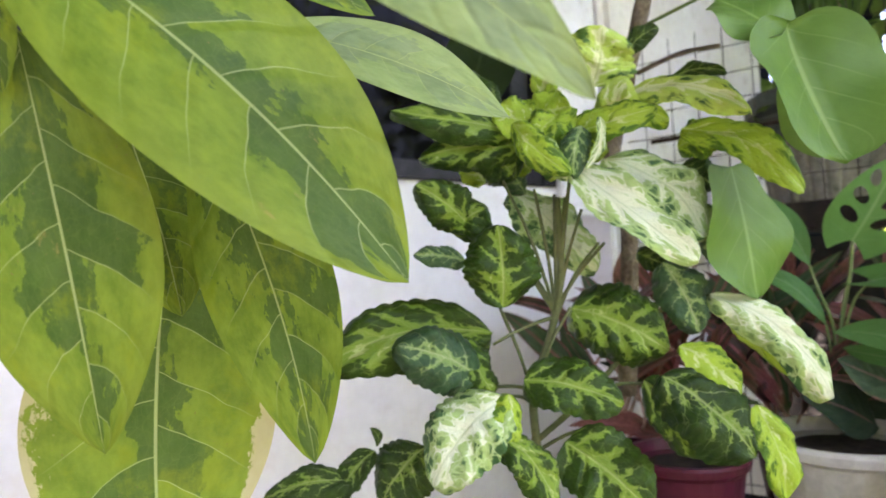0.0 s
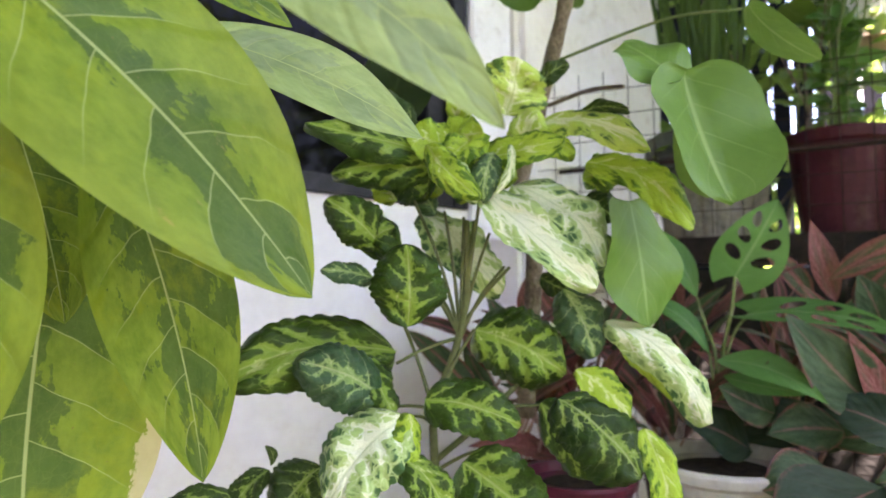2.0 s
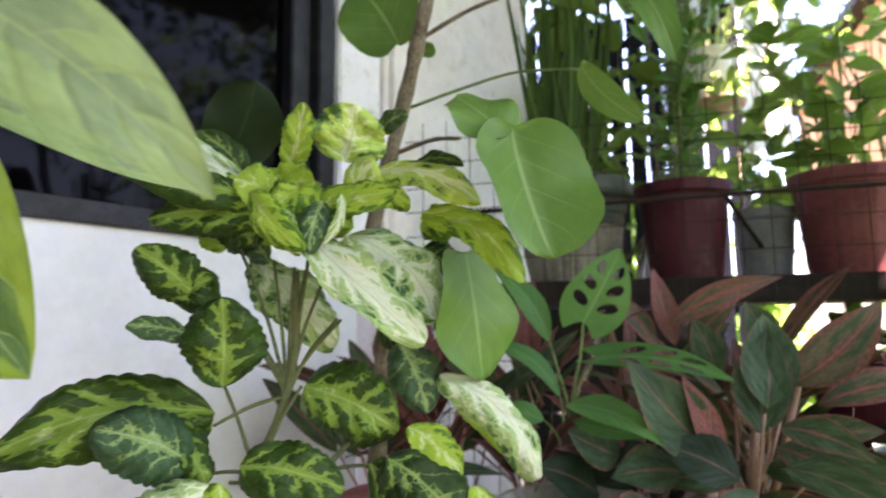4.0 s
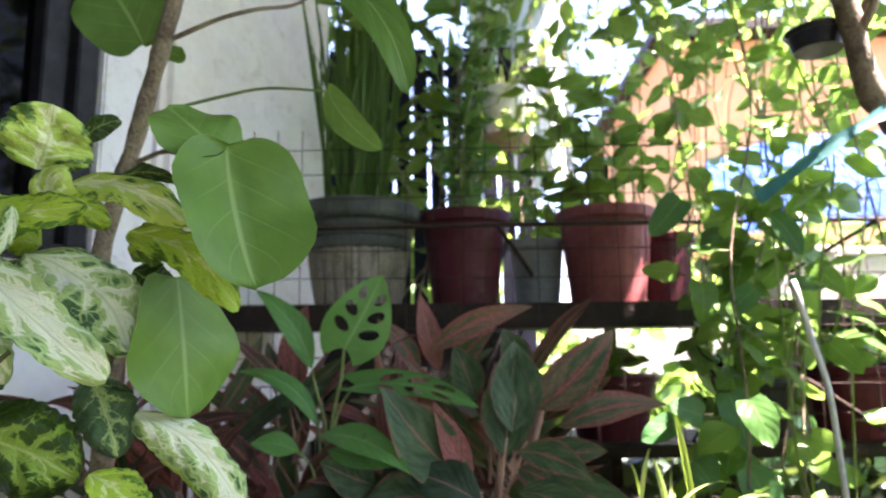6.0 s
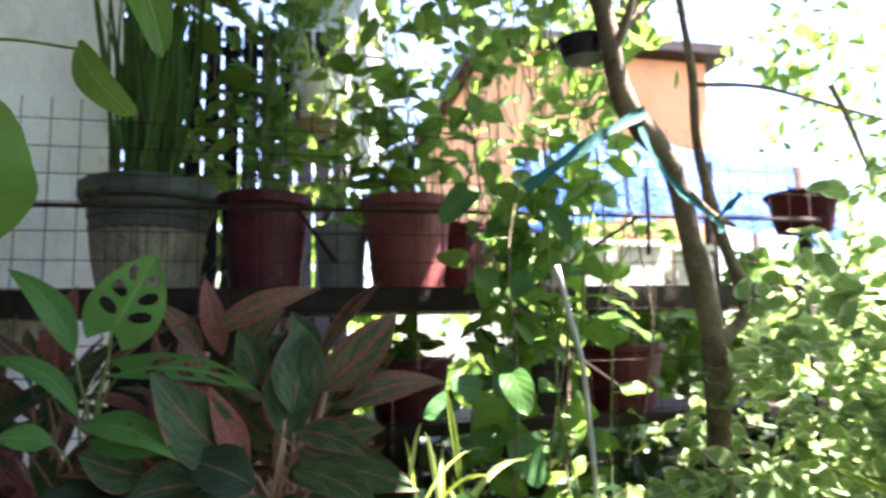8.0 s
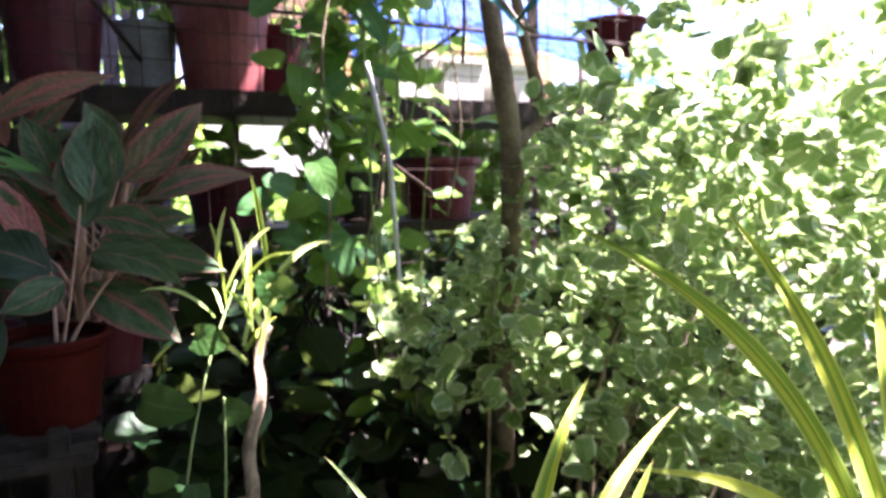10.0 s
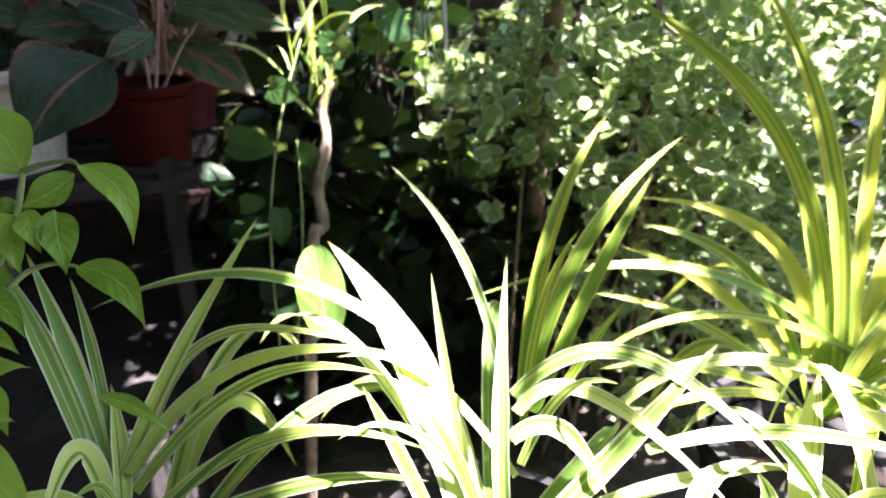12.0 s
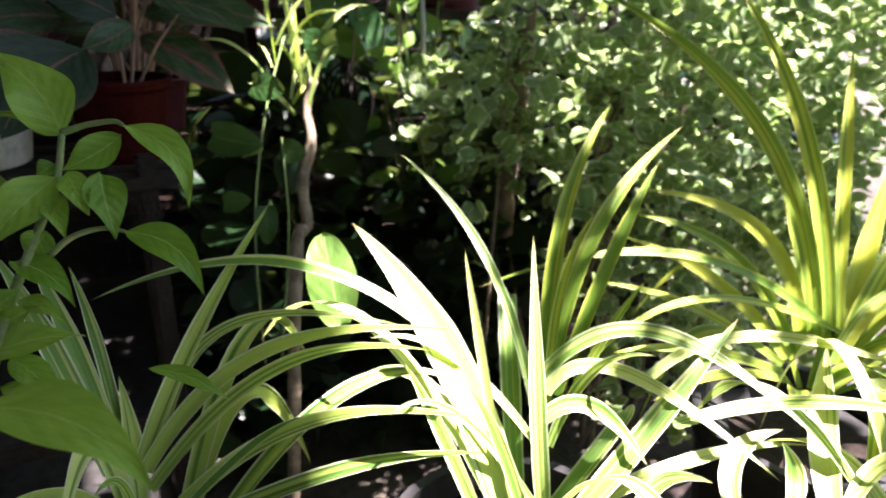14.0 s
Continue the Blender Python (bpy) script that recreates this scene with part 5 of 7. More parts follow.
leaf(aglaonema, AGLAO_PINK, (0.088, 1.137, 1.143), (0.033, 1.108, 1.260), (0.345, -0.936, -0.065), 0.038, 0.06, sway=0.030)
leaf(aglaonema, AGLAO_PINK, (0.051, 1.181, 1.231), (-0.020, 1.169, 1.318), (0.294, -0.950, 0.106), 0.037, 0.08, sway=0.050)
leaf(aglaonema, AGLAO_PINK, (0.083, 1.187, 1.230), (0.052, 1.174, 1.361), (0.297, -0.955, -0.023), 0.041, 0.08, sway=-0.030)
leaf(aglaonema, AGLAO_PINK, (0.105, 1.184, 1.229), (0.180, 1.164, 1.304), (-0.213, -0.976, -0.043), 0.037, 0.08, sway=-0.050)
leaf(aglaonema, AGLAO, (0.142, 1.165, 1.183), (0.108, 1.147, 1.275), (0.183, -0.976, -0.119), 0.055, 0.08, sway=0.030)
leaf(aglaonema, AGLAO, (0.226, 1.190, 1.215), (0.190, 1.184, 1.301), (0.156, -0.988, -0.007), 0.055, 0.08)
leaf(aglaonema, AGLAO, (-0.007, 1.067, 1.072), (-0.080, 1.020, 1.113), (0.636, -0.674, 0.375), 0.072, 0.08)
leaf(aglaonema, AGLAO_GREY, (-0.040, 1.068, 1.016), (-0.123, 1.012, 1.062), (0.657, -0.629, 0.416), 0.082, 0.08)
leaf(aglaonema, AGLAO, (0.076, 1.047, 1.059), (-0.019, 1.010, 1.053), (0.271, -0.769, 0.578), 0.071, 0.08)
leaf(aglaonema, AGLAO, (0.339, 1.120, 1.175), (0.288, 1.140, 1.224), (-0.045, -0.937, 0.347), 0.047, 0.08)
leaf(aglaonema, AGLAO, (0.193, 1.049, 1.148), (0.205, 1.105, 1.280), (0.064, -0.921, 0.383), 0.080, 0.05)
leaf(aglaonema, AGLAO, (0.163, 0.956, 1.054), (0.095, 0.919, 1.024), (0.134, -0.766, 0.629), 0.050, 0.08, sway=-0.080)
leaf(aglaonema, AGLAO_GREY, (0.147, 0.988, 1.063), (0.048, 1.007, 1.100), (0.018, -0.873, 0.488), 0.068, 0.08, sway=0.050)
leaf(aglaonema, AGLAO, (0.195, 0.963, 1.086), (0.297, 0.864, 1.049), (-0.331, -0.611, 0.719), 0.053, 0.08, sway=-0.060)
leaf(aglaonema, AGLAO_GREY, (0.101, 0.896, 1.027), (-0.003, 0.822, 0.934), (0.081, -0.825, 0.560), 0.121, 0.08, sway=0.080)
leaf(aglaonema, AGLAO, (0.051, 0.960, 1.023), (-0.025, 0.929, 0.998), (0.163, -0.826, 0.539), 0.083, 0.08)
leaf(aglaonema, AGLAO, (0.200, 1.007, 1.129), (0.290, 0.939, 1.101), (-0.356, -0.710, 0.608), 0.047, 0.08, sway=-0.060)
tube("stem", [(0.159, 1.122, 0.890), (0.170, 1.094, 1.008), (0.180, 1.080, 1.110)], 0.009, 0.006, PINK_STEM, aglaonema)
tube("stem", [(0.158, 1.133, 0.886), (0.137, 1.116, 1.006), (0.106, 1.106, 1.091)], 0.008, 0.005, PINK_STEM, aglaonema)
tube("stem", [(0.162, 1.143, 0.882), (0.200, 1.116, 1.008), (0.253, 1.096, 1.217)], 0.007, 0.005, PINK_STEM, aglaonema)
tube("stem", [(0.014, 1.172, 1.014), (0.031, 1.185, 1.135), (0.060, 1.170, 1.237)], 0.007, 0.005, PINK_STEM, aglaonema)
tube("petiole", [(0.174, 1.056, 1.039), (0.191, 1.061, 1.077), (0.196, 1.054, 1.122)], 0.003, 0.0014, PINK_STEM, aglaonema)
tube("petiole", [(0.158, 1.056, 1.039), (0.150, 1.054, 1.056), (0.138, 1.041, 1.074)], 0.003, 0.0014, PINK_STEM, aglaonema)
tube("petiole", [(0.183, 1.066, 1.037), (0.210, 1.086, 1.113), (0.234, 1.095, 1.190)], 0.003, 0.0014, PINK_STEM, aglaonema)
tube("petiole", [(0.163, 1.106, 0.926), (0.163, 1.086, 1.010), (0.148, 1.063, 1.063)], 0.003, 0.0014, PINK_STEM, aglaonema)
tube("petiole", [(0.171, 1.103, 0.926), (0.182, 1.080, 1.010), (0.185, 1.061, 1.068)], 0.003, 0.0014, PINK_STEM, aglaonema)
tube("petiole", [(0.149, 0.987, 0.949), (0.164, 1.002, 1.022), (0.184, 1.008, 1.146)], 0.003, 0.0014, PINK_STEM, aglaonema)
tube("petiole", [(0.145, 0.989, 0.949), (0.143, 1.019, 1.048), (0.134, 1.026, 1.098)], 0.003, 0.0014, PINK_STEM, aglaonema)
tube("petiole", [(0.153, 0.986, 0.949), (0.194, 1.000, 1.020), (0.232, 0.999, 1.069)], 0.003, 0.0014, PINK_STEM, aglaonema)
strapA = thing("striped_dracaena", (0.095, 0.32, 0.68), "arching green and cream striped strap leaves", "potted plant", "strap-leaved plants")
strap(strapA, STRIPE_CREAM_LIT, (0.072, 0.378, 0.758), (0.041, 0.458, 0.836), (0.007, 0.531, 0.897), (0.349, -0.752, 0.559), 0.022)
strap(strapA, STRIPE_CREAM_LIT, (0.078, 0.374, 0.754), (0.059, 0.455, 0.823), (0.028, 0.537, 0.903), (0.326, -0.749, 0.577), 0.020)
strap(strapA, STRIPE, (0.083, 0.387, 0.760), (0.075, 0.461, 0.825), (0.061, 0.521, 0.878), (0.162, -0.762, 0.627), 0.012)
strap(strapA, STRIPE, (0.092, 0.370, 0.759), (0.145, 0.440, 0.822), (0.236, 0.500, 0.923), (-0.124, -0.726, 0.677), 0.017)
strap(strapA, STRIPE_CREAM_LIT, (0.111, 0.390, 0.767), (0.176, 0.432, 0.835), (0.287, 0.305, 0.875), (-0.022, -0.501, 0.865), 0.014)
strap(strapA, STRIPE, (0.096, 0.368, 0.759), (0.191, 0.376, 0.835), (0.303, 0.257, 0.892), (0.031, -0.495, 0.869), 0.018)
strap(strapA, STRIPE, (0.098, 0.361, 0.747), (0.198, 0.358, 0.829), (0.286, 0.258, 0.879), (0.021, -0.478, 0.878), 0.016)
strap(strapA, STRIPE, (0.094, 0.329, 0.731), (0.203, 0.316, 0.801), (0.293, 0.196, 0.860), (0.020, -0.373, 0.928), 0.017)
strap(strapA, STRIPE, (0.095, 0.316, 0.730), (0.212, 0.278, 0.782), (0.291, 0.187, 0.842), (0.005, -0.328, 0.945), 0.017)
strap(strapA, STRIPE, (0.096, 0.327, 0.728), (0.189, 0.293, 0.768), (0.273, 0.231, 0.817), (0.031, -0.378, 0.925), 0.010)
strap(strapA, STRIPE_CREAM_LIT, (0.081, 0.339, 0.737), (0.065, 0.366, 0.797), (0.041, 0.293, 0.776), (0.383, -0.579, 0.719), 0.020)
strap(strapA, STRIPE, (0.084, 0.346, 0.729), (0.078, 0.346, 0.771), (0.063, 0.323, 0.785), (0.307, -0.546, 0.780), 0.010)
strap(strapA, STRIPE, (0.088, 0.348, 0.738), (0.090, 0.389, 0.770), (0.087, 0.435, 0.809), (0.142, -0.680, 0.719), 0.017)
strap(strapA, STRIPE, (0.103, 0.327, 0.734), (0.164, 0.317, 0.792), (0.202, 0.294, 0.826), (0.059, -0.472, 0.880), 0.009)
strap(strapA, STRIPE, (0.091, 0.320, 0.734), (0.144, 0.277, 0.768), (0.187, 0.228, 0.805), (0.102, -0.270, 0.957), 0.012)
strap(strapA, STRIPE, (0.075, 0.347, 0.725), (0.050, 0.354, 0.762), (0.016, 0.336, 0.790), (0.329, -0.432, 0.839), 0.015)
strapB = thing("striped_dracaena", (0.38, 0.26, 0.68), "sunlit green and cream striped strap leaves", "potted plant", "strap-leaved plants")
strap(strapB, STRIPE_CREAM_LIT, (0.371, 0.342, 0.788), (0.247, 0.446, 0.876), (0.073, 0.500, 0.851), (-0.042, -0.563, 0.825), 0.015)
strap(strapB, STRIPE_CREAM_LIT, (0.341, 0.223, 0.722), (0.332, 0.321, 0.830), (0.279, 0.398, 0.929), (-0.150, -0.639, 0.754), 0.041)
strap(strapB, STRIPE_CREAM_LIT, (0.322, 0.231, 0.721), (0.294, 0.252, 0.805), (0.271, 0.271, 0.866), (-0.103, -0.565, 0.819), 0.014)
strap(strapB, STRIPE_CREAM_LIT, (0.350, 0.245, 0.725), (0.344, 0.286, 0.845), (0.343, 0.317, 0.924), (-0.273, -0.590, 0.760), 0.009)
strap(strapB, STRIPE_CREAM_LIT, (0.405, 0.286, 0.760), (0.416, 0.402, 0.873), (0.374, 0.514, 0.954), (-0.361, -0.725, 0.586), 0.011)
strap(strapB, STRIPE_CREAM_LIT, (0.365, 0.212, 0.723), (0.373, 0.246, 0.816), (0.417, 0.330, 0.921), (-0.345, -0.572, 0.744), 0.016)
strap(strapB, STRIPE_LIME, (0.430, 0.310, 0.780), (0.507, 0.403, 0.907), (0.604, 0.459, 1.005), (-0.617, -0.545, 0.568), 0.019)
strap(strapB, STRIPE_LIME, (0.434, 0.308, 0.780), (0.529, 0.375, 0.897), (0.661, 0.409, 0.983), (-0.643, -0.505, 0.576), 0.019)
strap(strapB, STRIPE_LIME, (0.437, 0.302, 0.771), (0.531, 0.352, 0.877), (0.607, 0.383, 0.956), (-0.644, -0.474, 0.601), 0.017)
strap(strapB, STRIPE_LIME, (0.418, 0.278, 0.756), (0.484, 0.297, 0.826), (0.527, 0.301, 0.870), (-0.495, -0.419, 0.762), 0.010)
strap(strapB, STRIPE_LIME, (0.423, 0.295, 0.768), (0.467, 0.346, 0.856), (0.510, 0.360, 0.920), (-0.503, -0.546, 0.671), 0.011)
strap(strapB, STRIPE_CREAM_LIT, (0.407, 0.268, 0.749), (0.441, 0.263, 0.816), (0.451, 0.209, 0.860), (-0.324, -0.336, 0.884), 0.012)
strap(strapB, STRIPE_CREAM_LIT, (0.353, 0.218, 0.722), (0.336, 0.239, 0.794), (0.314, 0.251, 0.844), (-0.172, -0.531, 0.830), 0.013)
strap(strapB, STRIPE_CREAM_LIT, (0.397, 0.259, 0.747), (0.338, 0.316, 0.827), (0.264, 0.320, 0.862), (-0.185, -0.426, 0.886), 0.010)
strap(strapB, STRIPE_CREAM_LIT, (0.371, 0.236, 0.726), (0.310, 0.262, 0.815), (0.242, 0.230, 0.857), (-0.155, -0.380, 0.912), 0.010)
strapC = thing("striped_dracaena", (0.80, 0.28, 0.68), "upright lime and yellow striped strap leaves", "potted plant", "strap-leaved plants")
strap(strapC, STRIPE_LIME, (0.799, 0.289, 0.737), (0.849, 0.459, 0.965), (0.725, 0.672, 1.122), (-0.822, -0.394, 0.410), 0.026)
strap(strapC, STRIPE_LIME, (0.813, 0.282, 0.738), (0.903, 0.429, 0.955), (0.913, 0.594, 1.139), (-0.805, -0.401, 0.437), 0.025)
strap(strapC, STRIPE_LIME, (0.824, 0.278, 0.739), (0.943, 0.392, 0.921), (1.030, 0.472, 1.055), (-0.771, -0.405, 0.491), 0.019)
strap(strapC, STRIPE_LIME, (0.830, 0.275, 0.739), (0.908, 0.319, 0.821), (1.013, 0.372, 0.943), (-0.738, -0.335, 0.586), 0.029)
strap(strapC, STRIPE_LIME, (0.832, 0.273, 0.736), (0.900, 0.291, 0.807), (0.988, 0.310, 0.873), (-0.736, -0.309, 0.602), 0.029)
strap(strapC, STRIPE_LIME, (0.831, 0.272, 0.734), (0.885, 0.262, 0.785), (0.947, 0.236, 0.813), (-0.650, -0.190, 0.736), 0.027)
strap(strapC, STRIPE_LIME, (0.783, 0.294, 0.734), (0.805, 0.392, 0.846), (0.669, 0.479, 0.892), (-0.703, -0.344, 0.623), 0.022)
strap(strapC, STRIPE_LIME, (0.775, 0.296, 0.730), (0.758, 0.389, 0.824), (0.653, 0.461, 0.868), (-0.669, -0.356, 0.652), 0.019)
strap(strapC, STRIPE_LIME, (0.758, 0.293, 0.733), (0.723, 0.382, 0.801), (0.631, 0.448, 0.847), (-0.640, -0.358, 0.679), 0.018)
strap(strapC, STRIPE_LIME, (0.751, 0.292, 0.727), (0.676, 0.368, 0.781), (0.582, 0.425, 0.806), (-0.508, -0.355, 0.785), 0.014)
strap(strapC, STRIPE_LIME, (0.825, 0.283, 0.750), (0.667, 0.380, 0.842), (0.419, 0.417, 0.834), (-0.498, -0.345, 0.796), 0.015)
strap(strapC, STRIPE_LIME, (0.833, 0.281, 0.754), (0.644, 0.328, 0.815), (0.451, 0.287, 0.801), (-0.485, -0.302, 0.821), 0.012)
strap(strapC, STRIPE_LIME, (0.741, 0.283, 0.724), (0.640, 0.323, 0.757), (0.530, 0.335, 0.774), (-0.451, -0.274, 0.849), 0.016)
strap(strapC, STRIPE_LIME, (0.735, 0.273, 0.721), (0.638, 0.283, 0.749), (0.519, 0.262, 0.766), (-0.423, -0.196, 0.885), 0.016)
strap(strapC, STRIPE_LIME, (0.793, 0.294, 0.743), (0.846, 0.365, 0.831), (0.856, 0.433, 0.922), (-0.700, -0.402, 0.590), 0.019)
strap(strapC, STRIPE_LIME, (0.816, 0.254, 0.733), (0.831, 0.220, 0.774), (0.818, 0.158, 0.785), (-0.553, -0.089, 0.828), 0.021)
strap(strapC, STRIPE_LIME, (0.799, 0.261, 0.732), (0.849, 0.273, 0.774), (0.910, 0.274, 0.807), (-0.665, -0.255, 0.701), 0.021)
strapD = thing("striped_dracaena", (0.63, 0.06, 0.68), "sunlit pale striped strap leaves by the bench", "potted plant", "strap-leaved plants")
strap(strapD, STRIPE_CREAM_LIT, (0.411, 0.294, 0.802), (0.503, 0.260, 0.842), (0.556, 0.128, 0.800), (-0.378, -0.275, 0.884), 0.019)
strap(strapD, STRIPE_CREAM_LIT, (0.407, 0.280, 0.795), (0.463, 0.253, 0.817), (0.504, 0.122, 0.788), (-0.326, -0.271, 0.906), 0.017)
strap(strapD, STRIPE_CREAM_LIT, (0.395, 0.266, 0.781), (0.428, 0.246, 0.796), (0.429, 0.180, 0.787), (-0.279, -0.265, 0.923), 0.021)
strap(strapD, STRIPE_CREAM_LIT, (0.364, 0.188, 0.746), (0.460, 0.207, 0.796), (0.565, 0.228, 0.858), (-0.543, -0.279, 0.792), 0.023)
strap(strapD, STRIPE_CREAM_LIT, (0.506, 0.266, 0.786), (0.621, 0.243, 0.819), (0.701, 0.120, 0.818), (-0.466, -0.196, 0.863), 0.015)
strap(strapD, STRIPE_CREAM_LIT, (0.496, 0.217, 0.776), (0.594, 0.171, 0.799), (0.647, 0.075, 0.825), (-0.421, -0.095, 0.902), 0.017)
strap(strapD, STRIPE_CREAM_LIT, (0.569, 0.118, 0.745), (0.623, 0.168, 0.772), (0.670, 0.207, 0.817), (-0.636, -0.333, 0.696), 0.028)
strap(strapD, STRIPE_CREAM_LIT, (0.656, 0.159, 0.806), (0.666, 0.131, 0.808), (0.630, 0.075, 0.810), (-0.513, -0.067, 0.856), 0.018)
strap(strapD, STRIPE_CREAM_LIT, (0.482, 0.139, 0.756), (0.516, 0.170, 0.774), (0.555, 0.161, 0.792), (-0.469, -0.278, 0.838), 0.020)
strap(strapD, STRIPE_CREAM_LIT, (0.584, 0.111, 0.746), (0.629, 0.114, 0.768), (0.621, 0.073, 0.798), (-0.501, -0.087, 0.861), 0.018)
strap(strapD, STRIPE_CREAM_LIT, (0.540, 0.130, 0.743), (0.566, 0.148, 0.753), (0.561, 0.163, 0.777), (-0.544, -0.270, 0.794), 0.018)
strap(strapD, STRIPE_CREAM_LIT, (0.412, 0.168, 0.750), (0.444, 0.176, 0.769), (0.457, 0.144, 0.789), (-0.327, -0.216, 0.920), 0.016)
twigleaf = thing("leafy_bush", (0.0, 0.1, 0.0), "bush with glossy dark green pointed leaves", "bush")
leaf(twigleaf, TWIG_LEAF, (0.108, 0.285, 0.984), (0.141, 0.248, 0.954), (-0.177, -0.706, 0.685), 0.020, 0.10, sway=-0.160)
leaf(twigleaf, TWIG_LEAF, (0.116, 0.317, 1.036), (0.141, 0.273, 0.997), (0.066, -0.648, 0.759), 0.020, 0.10, sway=-0.160)
leaf(twigleaf, TWIG_LEAF, (0.100, 0.308, 1.012), (0.103, 0.281, 0.982), (0.242, -0.710, 0.662), 0.023, 0.08)
leaf(twigleaf, TWIG_LEAF, (0.084, 0.311, 1.013), (0.092, 0.286, 0.995), (-0.010, -0.587, 0.809), 0.016, 0.08)
leaf(twigleaf, TWIG_LEAF, (0.084, 0.331, 1.030), (0.057, 0.352, 1.073), (-0.024, -0.900, 0.435), 0.035, 0.06, sway=0.100)
leaf(twigleaf, TWIG_LEAF, (0.082, 0.333, 1.032), (0.048, 0.354, 1.039), (-0.167, -0.557, 0.813), 0.011, 0.08, sway=0.080)
leaf(twigleaf, TWIG_LEAF, (0.114, 0.315, 1.031), (0.081, 0.313, 1.014), (-0.178, -0.868, 0.464), 0.020, 0.08, sway=-0.060)
leaf(twigleaf, TWIG_LEAF, (0.079, 0.313, 1.011), (0.040, 0.294, 0.979), (-0.010, -0.859, 0.512), 0.025, 0.08, sway=0.030)
leaf(twigleaf, TWIG_LEAF, (0.075, 0.311, 1.003), (0.079, 0.288, 0.983), (0.152, -0.630, 0.761), 0.014, 0.08, sway=0.050)
leaf(twigleaf, TWIG_LEAF, (0.078, 0.327, 1.015), (0.068, 0.324, 1.009), (-0.012, -0.856, 0.516), 0.011, 0.10)
leaf(twigleaf, TWIG_LEAF, (0.070, 0.299, 0.985), (0.059, 0.293, 0.971), (-0.051, -0.895, 0.443), 0.017, 0.10)
leaf(twigleaf, TWIG_LEAF, (0.051, 0.297, 0.971), (0.079, 0.262, 0.954), (-0.022, -0.464, 0.885), 0.017, 0.10, sway=-0.080)
leaf(twigleaf, TWIG_LEAF, (0.024, 0.278, 0.923), (0.082, 0.245, 0.945), (-0.487, -0.312, 0.816), 0.022, 0.08, sway=-0.040)
leaf(twigleaf, TWIG_LEAF, (0.045, 0.269, 0.928), (0.064, 0.238, 0.910), (0.121, -0.460, 0.880), 0.017, 0.08, sway=-0.060)
leaf(twigleaf, TWIG_LEAF, (0.045, 0.173, 0.959), (0.103, 0.111, 0.945), (-0.152, -0.355, 0.922), 0.025, 0.08, sway=-0.100)
leaf(twigleaf, TWIG_LEAF, (0.039, 0.261, 0.916), (0.069, 0.239, 0.917), (-0.227, -0.283, 0.932), 0.012, 0.08)
leaf(twigleaf, TWIG_LEAF, (0.035, 0.283, 0.948), (0.056, 0.279, 0.962), (-0.462, -0.781, 0.420), 0.018, 0.10)
leaf(twigleaf, TWIG_LEAF, (0.052, 0.283, 0.954), (0.074, 0.261, 0.946), (-0.088, -0.435, 0.896), 0.011, 0.10)
leaf(twigleaf, TWIG_LEAF, (0.035, 0.283, 0.935), (0.062, 0.271, 0.954), (-0.571, -0.743, 0.348), 0.018, 0.10)
leaf(twigleaf, TWIG_LEAF, (0.042, 0.330, 1.005), (0.058, 0.313, 1.001), (-0.252, -0.462, 0.850), 0.015, 0.10)
leaf(twigleaf, TWIG_LEAF, (0.108, 0.249, 0.917), (0.145, 0.217, 0.904), (-0.078, -0.459, 0.885), 0.010, 0.08, sway=-0.050)
tube("twig", [(0.084, 0.332, 1.031), (0.096, 0.329, 1.035), (0.111, 0.321, 1.038), (0.116, 0.317, 1.036)], 0.0022, 0.001, STEM, twigleaf)
tube("twig", [(0.070, 0.291, 0.974), (0.082, 0.293, 0.982), (0.097, 0.292, 0.985), (0.108, 0.285, 0.984)], 0.002, 0.001, STEM, twigleaf)
tube("twig", [(0.027, 0.254, 0.900), (0.046, 0.278, 0.948), (0.063, 0.297, 0.980), (0.078, 0.314, 1.008), (0.084, 0.331, 1.030)], 0.003, 0.0018, STEM, twigleaf)
tree = thing("slender_tree", (1.0, 1.1, 0.0), "slender grey-barked tree tied with teal ribbon", "tree")
tube("trunk", [(0.914, 1.128, 0.578), (0.897, 1.069, 1.050), (0.871, 1.028, 1.240), (0.824, 0.998, 1.395), (0.782, 0.980, 1.521), (0.705, 0.966, 1.606), (0.674, 0.950, 1.699), (0.647, 0.939, 1.822)], 0.023, 0.015, TRUNK, tree)
tube("branch", [(0.877, 1.028, 1.230), (0.937, 1.028, 1.290), (0.894, 1.020, 1.418), (0.856, 1.010, 1.561), (0.846, 0.996, 1.684), (0.817, 0.981, 1.845)], 0.013, 0.006, TRUNK, tree)
tube("branch", [(0.678, 0.950, 1.690), (0.690, 0.921, 1.733), (0.706, 0.907, 1.810)], 0.008, 0.005, TRUNK, tree)
tube("branch", [(0.851, 0.997, 1.665), (0.997, 1.014, 1.676), (1.164, 1.031, 1.655), (1.331, 1.047, 1.636)], 0.004, 0.003, TRUNK, tree)
tube("branch", [(1.153, 1.028, 1.696), (1.184, 1.029, 1.634), (1.236, 1.034, 1.509)], 0.006, 0.004, TRUNK, tree)
tube("branch", [(0.778, 0.982, 1.512), (0.849, 0.976, 1.439), (0.885, 0.970, 1.420)], 0.006, 0.004, TRUNK, tree)
strip("ribbon", [(0.730, 0.951, 1.597), (0.631, 0.939, 1.540), (0.522, 0.943, 1.464)], 0.020, RIBBON, tree)
strip("ribbon", [(0.697, 0.915, 1.557), (0.713, 0.906, 1.504), (0.757, 0.908, 1.456), (0.811, 0.916, 1.418), (0.821, 0.915, 1.399)], 0.014, RIBBON, tree)
